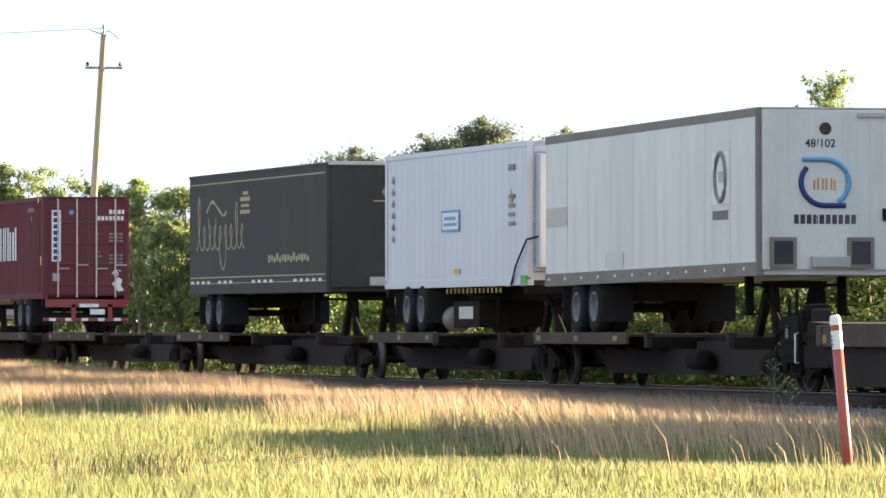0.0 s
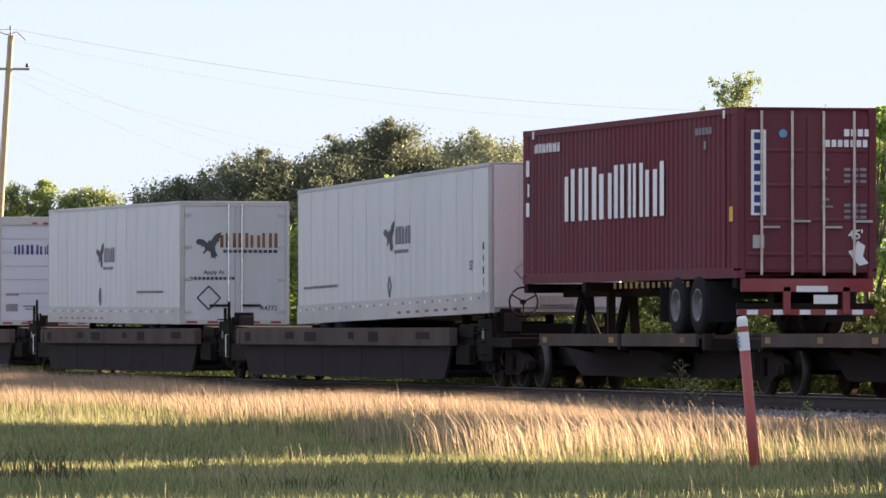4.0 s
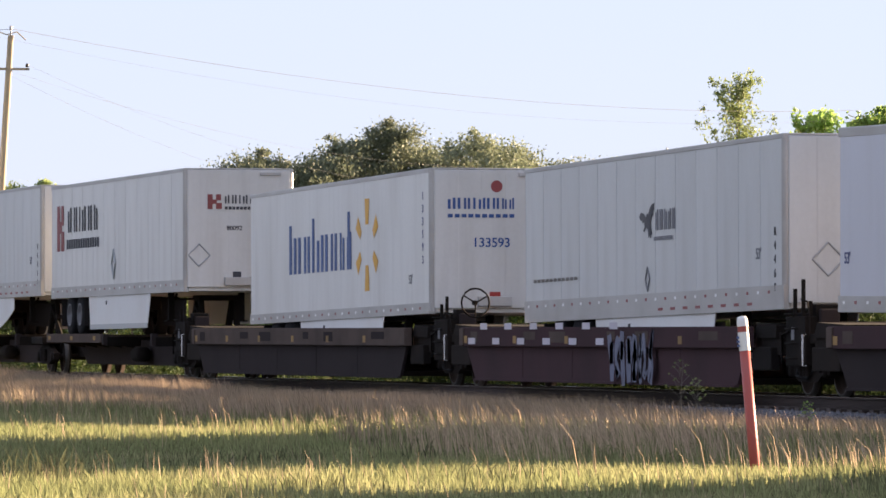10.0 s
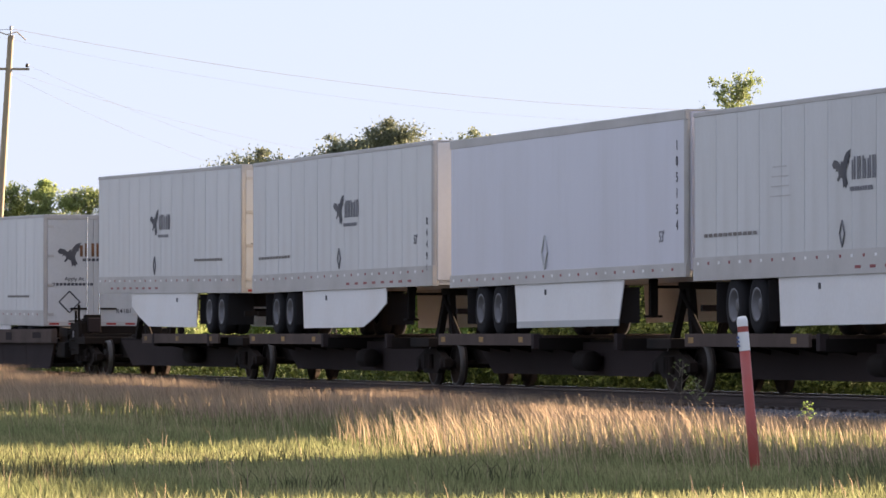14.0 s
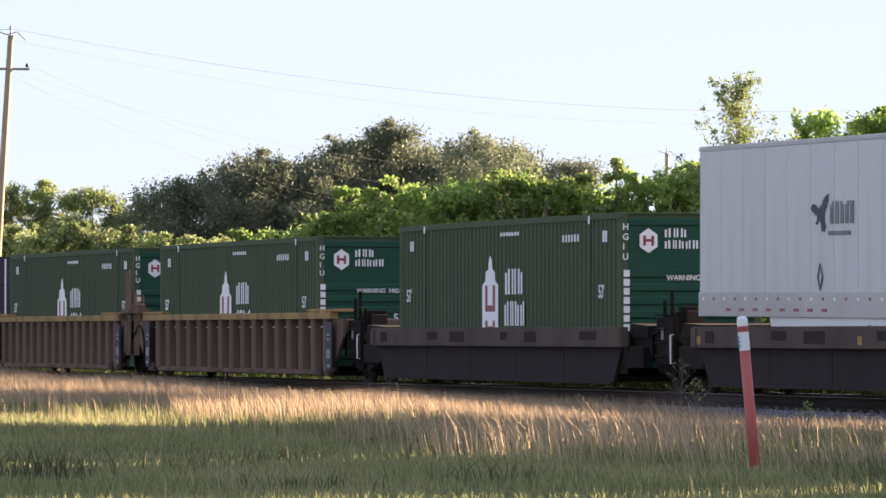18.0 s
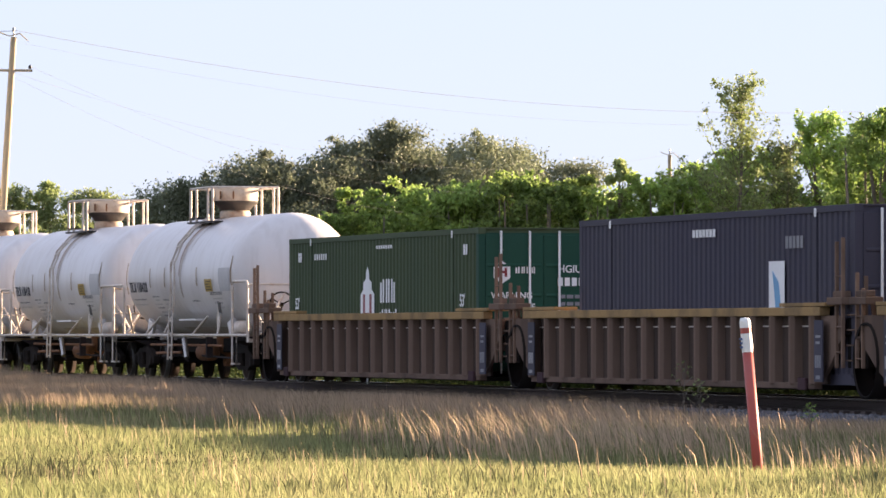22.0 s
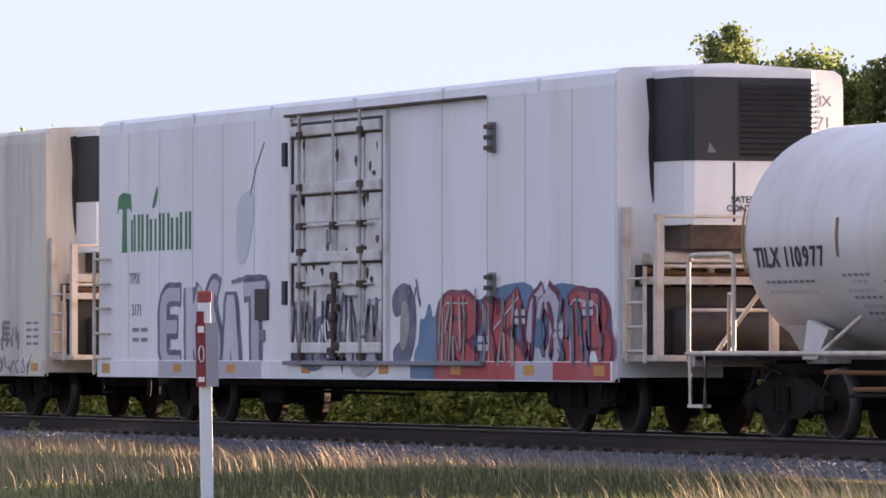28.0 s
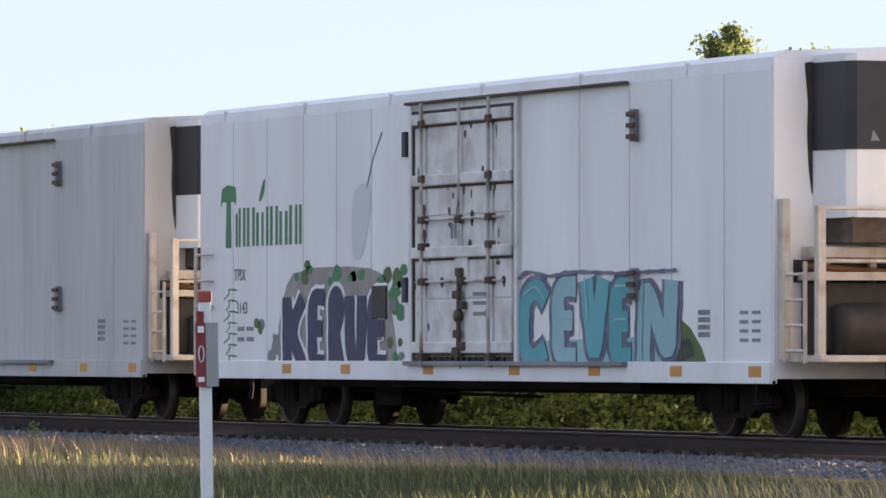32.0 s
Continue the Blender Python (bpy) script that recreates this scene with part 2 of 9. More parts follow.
M_WIRE = mat("wire_grey", (0.09, 0.09, 0.095), 0.95, dirt_amount=0.1, spec=0.02)
M_RAILSIDE = mat("rail_rust", (0.055, 0.038, 0.032), 0.9, dirt=(0.03, 0.024, 0.022), dirt_amount=0.5)
M_TREAD = mat("dull_tread", (0.07, 0.065, 0.06), 0.5, 0.6, dirt_amount=0.2)
M_TIE = mat("creosoted_tie", (0.06, 0.045, 0.038), 0.9, dirt=(0.13, 0.11, 0.1), dirt_amount=0.5)
M_BALLAST = mat("granite_ballast", (0.11, 0.11, 0.125), 0.95, dirt=(0.055, 0.054, 0.06), dirt_amount=0.8, big=9, fine=40, bump=0.8, vary=0.15)
M_STONE = mat("ballast_stone", (0.135, 0.137, 0.155), 0.95, dirt=(0.07, 0.07, 0.075), dirt_amount=0.6, big=9, vary=0.3, leaf=0.001)
M_SOIL = mat("turf_ground", (0.085, 0.086, 0.04), 1.0, dirt=(0.14, 0.125, 0.065), dirt_amount=0.9, big=0.35, fine=25, bump=0.3, vary=0.12, spec=0.0)
M_LAWN = mat("green_grass", (0.185, 0.200, 0.089), 0.9, dirt=(0.35, 0.315, 0.168), dirt_amount=0.8, big=0.4, leaf=0.45, vary=0.5, spec=0.02)
M_DRY = mat("dry_grass", (0.415, 0.305, 0.215), 0.95, dirt=(0.32, 0.265, 0.155), dirt_amount=0.8, big=0.35, leaf=0.5, vary=0.4, spec=0.02)
M_LEAF = mat("bush_leaves", (0.225, 0.33, 0.085), 0.55, dirt=(0.32, 0.38, 0.10), dirt_amount=0.6, leaf=0.55, vary=0.35, spec=0.3)
M_LEAFOLIVE = mat("scrub_leaves", (0.215, 0.265, 0.10), 0.6, dirt=(0.27, 0.29, 0.12), dirt_amount=0.6, leaf=0.4, vary=0.35, spec=0.3)
M_LEAFMID = mat("thicket_leaves", (0.15, 0.185, 0.058), 0.6, dirt=(0.22, 0.23, 0.075), dirt_amount=0.6, leaf=0.5, vary=0.35, spec=0.3)
M_LEAFDARK = mat("oak_leaves", (0.155, 0.178, 0.11), 0.6, dirt=(0.205, 0.222, 0.138), dirt_amount=0.5, leaf=0.32, vary=0.22, spec=0.25)
M_TUFT = mat("tuft_grass", (0.082, 0.088, 0.048), 0.9, dirt=(0.13, 0.125, 0.065), dirt_amount=0.6, leaf=0.5, vary=0.3, spec=0.1)
M_BRUSH = mat("brush_leaves", (0.034, 0.050, 0.014), 0.8, dirt=(0.055, 0.062, 0.02), dirt_amount=0.6, leaf=0.2, vary=0.5, spec=0.1)
M_BARK = mat("bark", (0.12, 0.10, 0.08), 0.9, dirt_amount=0.3, bump=0.5)


# ---- mesh tools ----
class Shape:
    """Collects faces for one mesh."""

    def __init__(self):
        self.v, self.f, self.smooth = [], [], []

    def add(self, verts, faces, smooth=False):
        o = len(self.v)
        self.v += [tuple(p) for p in verts]
        self.f += [tuple(i + o for i in f) for f in faces]
        self.smooth += [smooth] * len(faces)
        return self

    def box(self, x0, x1, y0, y1, z0, z1, c=0.0):
        """A box; c cuts its edges."""
        if c <= 0:
            v = [(x, y, z) for x in (x0, x1) for y in (y0, y1) for z in (z0, z1)]
            return self.add(v, [(0, 1, 3, 2), (4, 6, 7, 5), (0, 4, 5, 1), (2, 3, 7, 6), (0, 2, 6, 4), (1, 5, 7, 3)])
        bm = bmesh.new()
        bmesh.ops.create_cube(bm, size=1.0)
        bmesh.ops.scale(bm, vec=(x1 - x0, y1 - y0, z1 - z0), verts=bm.verts)
        bmesh.ops.bevel(bm, geom=bm.edges[:], offset=c, segments=2, affect="EDGES", profile=0.6)
        mid = Vector(((x0 + x1) / 2, (y0 + y1) / 2, (z0 + z1) / 2))
        bm.verts.index_update()
        self.add([v.co + mid for v in bm.verts], [[v.index for v in f.verts] for f in bm.faces])
        bm.free()
        return self

    def prism(self, outline, y0, y1, axis="y"):
        """Extrudes an outline of (a, b) pairs along an axis."""
        n = len(outline)
        put = {"y": lambda a, b, c: (a, c, b), "x": lambda a, b, c: (c, a, b), "z": lambda a, b, c: (a, b, c)}[axis]
        v = [put(a, b, y0) for a, b in outline] + [put(a, b, y1) for a, b in outline]
        f = [tuple(range(n)), tuple(reversed(range(n, 2 * n)))] + [(i, i + n, (i + 1) % n + n, (i + 1) % n) for i in range(n)]
        return self.add(v, f)

    def tube(self, pts, r, n=6, r2=None, smooth=True, caps=True):
        """A round bar along points; r2: radius at its end."""
        pts = [Vector(p) for p in pts]
        rings = []
        for i, p in enumerate(pts):
            d = (pts[min(i + 1, len(pts) - 1)] - pts[max(i - 1, 0)]).normalized()
            s = d.cross(Vector((0, 0, 1)) if abs(d.z) < 0.9 else Vector((1, 0, 0))).normalized()
            q = s.cross(d)
            rr = r if r2 is None else r + (r2 - r) * i / (len(pts) - 1)
            rings.append([p + (s * math.cos(a) + q * math.sin(a)) * rr for a in (2 * math.pi * k / n for k in range(n))])
        v = [p for ring in rings for p in ring]
        f = [(i * n + k, i * n + (k + 1) % n, (i + 1) * n + (k + 1) % n, (i + 1) * n + k) for i in range(len(pts) - 1) for k in range(n)]
        self.add(v, f, smooth)
        if caps:
            self.add(rings[0], [tuple(reversed(range(n)))])
            self.add(rings[-1], [tuple(range(n))])
        return self

    def lathe(self, profile, n, at=(0, 0, 0), axis="y"):
        """Turns (radius, along) pairs round an axis."""
        v = []
        for r, h in profile:
            for k in range(n):
                a = 2 * math.pi * k / n
                c, s = r * math.cos(a), r * math.sin(a)
                p = {"y": (c, h, s), "z": (c, s, h), "x": (h, c, s)}[axis]
                v.append((p[0] + at[0], p[1] + at[1], p[2] + at[2]))
        m = len(profile)
        f = [(i * n + k, i * n + (k + 1) % n, (i + 1) * n + (k + 1) % n, (i + 1) * n + k) for i in range(m - 1) for k in range(n)]
        self.add(v, f, True)
        return self

    def mesh(self, name, material):
        me = bpy.data.meshes.new(name)
        me.from_pydata(self.v, [], self.f)
        me.polygons.foreach_set("use_smooth", self.smooth)
        me.materials.append(material)
        me.update()
        return me


# small painted marks that nobody would pick apart one by one
MARKS = {"small_print", "code_mark", "plate_mark", "tape", "reflector_row", "notice", "emblem_mark", "pinstripe", "stencil_print", "rust_streaking", "rust_runs", "scuffs",
         "bumper_stripes", "hose_glands", "warning_word", "light_row", "notice_text", "upright_name", "oval_lines", "data_block", "plate_print", "crest", "fleet_number", "unit_word"}


def part(name, shape, material, parent, label=""):
    me = shape if isinstance(shape, bpy.types.Mesh) else shape.mesh(name, material)
    ob = new(name, me)
    ob.parent = parent
    if label:
        ob["label"] = label
    if name in MARKS:
        ob["kind"] = "stuff"
    return ob


def thing(name, label, category, group="", kind=""):
    return tagged(new(name), label, category, group, kind)


def solid(name, shape, material, label, category="", group="", kind=""):
    return tagged(new(name, shape.mesh(name, material)), label, category, group, kind)


TEXTS = {}


def letters(name, words, size, material, parent, at, face="side", squeeze=1.0, label="", spacing=1.0):
    """Lettering in the built-in font, on a near side (faces -y) or on a front end (faces +x)."""
    key = (words, size, material.name, squeeze, spacing)
    if key not in TEXTS:
        cu = bpy.data.curves.new("lettering", "FONT")
        cu.body, cu.size, cu.space_character = words, size, spacing
        cu.extrude = 0.003
        cu.offset = size * 0.012
        tmp = bpy.data.objects.new("lettering", cu)
        me = bpy.data.meshes.new_from_object(tmp)
        bpy.data.objects.remove(tmp)
        me.transform(Matrix.Diagonal((squeeze, 1, 1, 1)))
        me.materials.clear()
        me.materials.append(material)
        TEXTS[key] = me
    ob = new(name, TEXTS[key])
    ob.parent = parent
    ob.matrix_local = pose(*at, 90, 0, 0 if face == "side" else 90)
    if name in MARKS:
        ob["kind"] = "stuff"
    if label:
        ob["label"] = label
    return ob


def sign_shape(outline, at, face="side", depth=0.004):
    """A thin painted shape; outline: (right, up) pairs."""
    s = Shape()
    if face == "side":
        s.prism([(at[0] + a, at[2] + b) for a, b in outline], at[1] - depth, at[1])
    else:
        s.prism([(at[1] + a, at[2] + b) for a, b in outline], at[0], at[0] + depth, "x")
    return s


def oval(w, h, n=18):
    return [(w * math.cos(2 * math.pi * k / n), h * math.sin(2 * math.pi * k / n)) for k in range(n)]


def bars(rows, at, face="side", depth=0.004):
    """Plain bars (right, up, width, height) for writing that is not spelt out."""
    s = Shape()
    for k, (a, b, w, h) in enumerate(rows):
        d = depth + 0.0006 * (k % 5)
        if face == "side":
            s.box(at[0] + a, at[0] + a + w, at[1] - d, at[1], at[2] + b, at[2] + b + h)
        else:
            s.box(at[0], at[0] + d, at[1] + a, at[1] + a + w, at[2] + b, at[2] + b + h)
    return s


def glyphs(widths, height, gap):
    """Plain upright bars in the size and colour of a painted name that is not spelt out, one group for each letter."""
    x, groups = 0.0, []
    for k, w in enumerate(widths):
        n = 1 if w < height * 0.4 else 3 if w > height * 1.15 else 2
        step = w / n
        groups.append([(x + q * step, 0, step * 0.58, height * (1.0 if (k + q) % 3 else 0.86)) for q in range(n)])
        x += w + gap
    return groups


MOVERS = []


def ride(ob, u, z=0.0, pitch=0.0):
    """Lets a thing ride with the train: u is its place along the track at the clip's start."""
    MOVERS.append((ob, u, z, pitch))
    ob.matrix_basis = pose(u, Y_TRACK, z, 0, pitch, 0)
    return ob


# ---- ground, track ----
def smooth_step(a, b, x):
    t = min(max((x - a) / (b - a), 0.0), 1.0)
    return t * t * (3 - 2 * t)


def ground_z(x, y):
    """Height of the field: a shallow swale before the low verge that dips towards the ballast."""
    near = (1 - smooth_step(60, 90, x)) * smooth_step(-60, -20, y)
    z = 0.05 - (0.185 * smooth_step(-170, -100, x) + 0.09 * smooth_step(-78, -58, x) - 0.10 * smooth_step(-56, -40, x)) * near
    z += 0.035 * smooth_step(0.24, 0.31, y / max(-x, 1.0)) * smooth_step(-75, -60, x) * near
    z += (-0.25 - z) * smooth_step(18, 26, y) * smooth_step(-170, -112, x) * (1 - smooth_step(60, 90, x))
    z -= 0.12 * smooth_step(24, 29, y)
    if y > 36.5:
        z = -0.30 + 0.25 * smooth_step(37, 48, y)
    if y < 29:
        z += 0.065 * smooth_step(0.318, 0.37, y / max(-x, 1.0)) * smooth_step(-90, -66, x) * (1 - smooth_step(26, 29, y))
    return z + 0.03 * math.sin(x * 0.31 + y * 0.17) * math.sin(y * 0.43) * (1 - smooth_step(25, 29, y))


def grid_sheet(xs, ys, height):
    s = Shape()
    v = [(x, y, height(x, y)) for y in ys for x in xs]
    n = len(xs)
    s.add(v, [(j * n + i, j * n + i + 1, (j + 1) * n + i + 1, (j + 1) * n + i) for j in range(len(ys) - 1) for i in range(n - 1)], True)
    return s


gx = [-3000, -1500, -800, -500, -400] + [-320 + 4 * i for i in range(86)] + [60, 120, 300, 800, 2000]
gy = [-1500, -500, -150, -60, -20, -8, 0] + [4 + 1.5 * i for i in range(22)] + [37, 40, 44, 48, 54, 62, 80, 110, 160, 300, 700, 1500, 3000]
solid("ground", grid_sheet(gx, gy, ground_z), M_SOIL, "flat grassy field with worn turf beside the railway", "ground", kind="structure")

bed = Shape()
bed.prism([(Y_TRACK - 3.9, -0.62), (Y_TRACK - 2.0, -0.24), (Y_TRACK + 2.0, -0.24), (Y_TRACK + 3.9, -0.62), (Y_TRACK + 3.9, -1.2), (Y_TRACK - 3.9, -1.2)], -600, 260, "x")
ballast = solid("ballast_bed", bed, M_BALLAST, "raised bed of grey crushed granite under the track", "track bed", kind="structure")


def stones():
    rng = np.random.default_rng(5)
    n = 15000
    x, y = rng.uniform(-130, -48, n), rng.uniform(Y_TRACK - 3.6, Y_TRACK - 0.9, n)
    z = np.where(y < Y_TRACK - 2.0, -0.24 - (Y_TRACK - 2.0 - y) * 0.2, -0.24)
    size = rng.uniform(0.025, 0.055, n)
    base = np.array([(1, 0, 0), (0, 1, 0), (-1, 0, 0.1), (0, -1, 0), (0.1, 0.1, 0.8), (0, 0, -0.7)])
    jit = rng.uniform(0.6, 1.25, (n, 6, 1))
    a = rng.uniform(0, 6.28, n)
    ca, sa = np.cos(a)[:, None], np.sin(a)[:, None]
    p = base[None] * jit * size[:, None, None]
    v = np.stack([p[..., 0] * ca - p[..., 1] * sa + x[:, None], p[..., 0] * sa + p[..., 1] * ca + y[:, None], p[..., 2] + z[:, None]], -1)
    tri = np.array([(0, 1, 4), (1, 2, 4), (2, 3, 4), (3, 0, 4), (1, 0, 5), (2, 1, 5), (3, 2, 5), (0, 3, 5)])
    f = (tri[None] + (np.arange(n) * 6)[:, None, None]).reshape(-1, 3)
    tagged(new("ballast_stones", raw_mesh("ballast_stones", v.reshape(-1, 3), f, M_STONE)), "loose grey ballast stones along the track", "stones", kind="stuff")


def raw_mesh(name, v, f, material):
    """A mesh of triangles straight from arrays."""
    me = bpy.data.meshes.new(name)
    me.vertices.add(len(v))
    me.vertices.foreach_set("co", np.ascontiguousarray(v, dtype=np.float32).ravel())
    me.loops.add(f.size)
    me.loops.foreach_set("vertex_index", np.ascontiguousarray(f, dtype=np.int32).ravel())
    me.polygons.add(len(f))
    me.polygons.foreach_set("loop_start", np.arange(0, f.size, 3, dtype=np.int32))
    me.materials.append(material)
    me.update(calc_edges=True)
    return me


stones()
for side, label in ((-1, "rust-brown steel rail with a polished running head"), (1, "rust-brown steel rail beyond the near one, polished head")):
    yc = Y_TRACK + side * 0.753
    r = Shape()
    r.prism([(yc - 0.075, -0.17), (yc + 0.075, -0.17), (yc + 0.07, -0.155), (yc + 0.012, -0.13), (yc + 0.012, -0.045), (yc + 0.036, -0.03),
             (yc + 0.036, -0.004), (yc - 0.036, -0.004), (yc - 0.036, -0.03), (yc - 0.012, -0.045), (yc - 0.012, -0.13), (yc - 0.07, -0.155)], -600, 260, "x")
    rail = solid("rail", r, M_RAILSIDE, label, "rail", "rails of the track", kind="structure")
    part("running_head", Shape().box(-600, 260, yc - 0.030, yc + 0.030, -0.004, 0.0), M_SHINY, rail, "polished steel head")
tie_mesh = Shape().box(-0.115, 0.115, -1.3, 1.3, -0.30, -0.172, 0.012).mesh("tie", M_TIE)
for k in range(150):
    o = part("tie", tie_mesh, M_TIE, ballast)
    o.location = (-130 + k * 0.55, Y_TRACK, 0)
far_ties = Shape()
for k in range(320):
    far_ties.box(-310 + k * 0.56 - 0.115, -310 + k * 0.56 + 0.115, Y_TRACK - 1.3, Y_TRACK + 1.3, -0.30, -0.172)
part("tie_row", far_ties, M_TIE, ballast)["kind"] = "stuff"

# ---- shared running gear ----
WHEEL = Shape().lathe([(0.0, -0.07), (0.10, -0.075), (0.14, -0.03), (0.36, -0.02), (0.38, -0.07), (0.42, -0.068), (0.425, 0.03), (0.452, 0.045), (0.45, 0.07), (0.30, 0.07), (0.0, 0.07)], 24).mesh("wheel", M_WHEEL)
TREAD = Shape().lathe([(0.385, -0.072), (0.425, -0.070), (0.428, 0.028)], 24).mesh("tread", M_TREAD)
frame_side = Shape()
for sy in (-1.0, 1.0):
    frame_side.prism([(-1.15, 0.36), (-1.15, 0.52), (-0.85, 0.60), (-0.45, 0.72), (0.45, 0.72), (0.85, 0.60), (1.15, 0.52), (1.15, 0.36), (0.75, 0.36), (0.5, 0.24), (-0.5, 0.24), (-0.75, 0.36)], sy - 0.07, sy + 0.07)
    frame_side.lathe([(0.0, -0.10), (0.11, -0.10), (0.13, 0.0), (0.13, 0.10)], 12, (-0.89, sy, 0.43))
    frame_side.lathe([(0.0, -0.10), (0.11, -0.10), (0.13, 0.0), (0.13, 0.10)], 12, (0.89, sy, 0.43))
    for k in (-0.16, 0.0, 0.16):
        frame_side.tube([(k, sy - 0.11, 0.33), (k, sy - 0.11, 0.62)], 0.06, 8)
frame_side.box(-0.25, 0.25, -1.0, 1.0, 0.50, 0.78)
frame_side.tube([(-0.89, -1.0, 0.425), (-0.89, 1.0, 0.425)], 0.08, 8)
frame_side.tube([(0.89, -1.0, 0.425), (0.89, 1.0, 0.425)], 0.08, 8)
TRUCK = frame_side.mesh("truck", M_DARK)


def truck(parent, x):
    t = part("truck", TRUCK, M_DARK, parent)
    t.location = (x, 0, 0)
    for dx in (-0.89, 0.89):
        for sy in (-1, 1):
            w = part("wheel", WHEEL, M_WHEEL, t)
            w.location, w.rotation_euler = (dx, sy * 0.72, 0.425), (0, 0, 0 if sy < 0 else math.pi)
            if sy < 0:
                tr = part("wheel_tread", TREAD, M_TREAD, t, "bright worn tread")
                tr.location = (dx, -0.72, 0.425)
    return t


COUPLER = Shape().box(-0.9, 0.0, -0.1, 0.1, 0.72, 0.96, 0.02).box(-0.05, 0.28, -0.17, 0.14, 0.70, 1.0, 0.03).mesh("coupler", M_DARK)
HOSE = Shape().tube([(0, 0.35, 0.8), (0.1, 0.3, 0.5), (0.3, 0.25, 0.36), (0.5, 0.2, 0.42)], 0.03, 6).mesh("air_hose", M_RUBBER)


def coupler(parent, x, way):
    c = part("coupler", COUPLER, M_DARK, parent)
    c.location, c.rotation_euler = (x, 0, 0), (0, 0, 0 if way > 0 else math.pi)
    h = part("air_hose", HOSE, M_RUBBER, parent)
    h.location, h.rotation_euler = (x, 0, 0), (0, 0, 0 if way > 0 else math.pi)


def brake_wheel(parent, x, y, z):
    s = Shape()
    ring = [(x, y + 0.28 * math.cos(a), z + 0.28 * math.sin(a)) for a in (2 * math.pi * k / 16 for k in range(17))]
    s.tube(ring, 0.02, 5)
    for a in (0.5, 2.6, 4.7):
        s.tube([(x, y, z), (x, y + 0.28 * math.cos(a), z + 0.28 * math.sin(a))], 0.016, 5)
    s.tube([(x - 0.1, y, z), (x, y, z)], 0.05, 8)
    part("brake_wheel", s, M_DARK, parent)


def end_posts(parent, x, tall, material=M_DARK):
    """The uprights, steps and brake gear that crowd the end of a well car."""
    for dx, y, h in ((-0.34, -1.18, tall - 0.15), (0.16, -1.2, tall), (0.42, -1.16, tall - 0.35), (-0.1, 1.15, tall)):
        part("guide_post", Shape().box(x + dx - 0.024, x + dx + 0.024, y - 0.03, y + 0.03, 0.9, h, 0.008), material, parent)
    for k in range(4):
        z = 0.62 + 0.24 * k
        part("step_rung", Shape().tube([(x - 0.34, -1.30, z), (x - 0.34, -1.36, z), (x + 0.16, -1.36, z), (x + 0.16, -1.30, z)], 0.014, 5), material, parent)
    part("grab_iron", Shape().tube([(x + 0.16, -1.24, tall - 0.32), (x + 0.5, -1.24, tall - 0.36), (x + 0.62, -1.24, tall - 0.62), (x + 0.62, -1.24, 1.0)], 0.016, 5), material, parent)
    s = Shape().box(x - 0.75, x + 0.75, -1.2, 1.2, 0.86, 1.02, 0.02)
    s.box(x - 0.55, x + 0.5, -1.28, -1.0, 0.5, 1.3, 0.02).box(x - 0.3, x + 0.3, -0.9, 0.9, 1.02, 1.22, 0.02)
    s.tube([(x - 0.6, -1.32, 0.55), (x - 0.6, -1.32, 1.0), (x - 0.25, -1.32, 1.05)], 0.025, 6)
    part("end_platform", s, M_DARK, parent)
    part("gear_housing", Shape().box(x - 1.0, x + 1.0, -1.05, 1.05, 0.34, 0.86, 0.04).box(x - 0.7, x - 0.2, -1.12, -0.6, 0.86, 1.36, 0.03).box(x + 0.2, x + 0.5, -1.1, -0.7, 1.2, 1.5, 0.03), M_DARK, parent)
    part("brake_box", Shape().box(x + 0.44, x + 0.62, -1.05, -0.72, 1.05, 1.42, 0.03).tube([(x + 0.5, -0.9, 1.1), (x + 0.55, -1.1, 0.55), (x + 0.9, -1.15, 0.42)], 0.03, 6), M_LOWER, parent)
    part("brake_hose", Shape().tube([(x - 0.9, -0.9, 0.75), (x - 0.5, -1.1, 0.34), (x + 0.1, -1.12, 0.3), (x + 0.6, -0.9, 0.72)], 0.028, 6), M_RUBBER, parent)
    part("edge_tag", Shape().box(x - 0.22, x - 0.08, -1.29, -1.28, 0.92, 1.12), M_SPRAYGREY, parent, "pale worn tag")


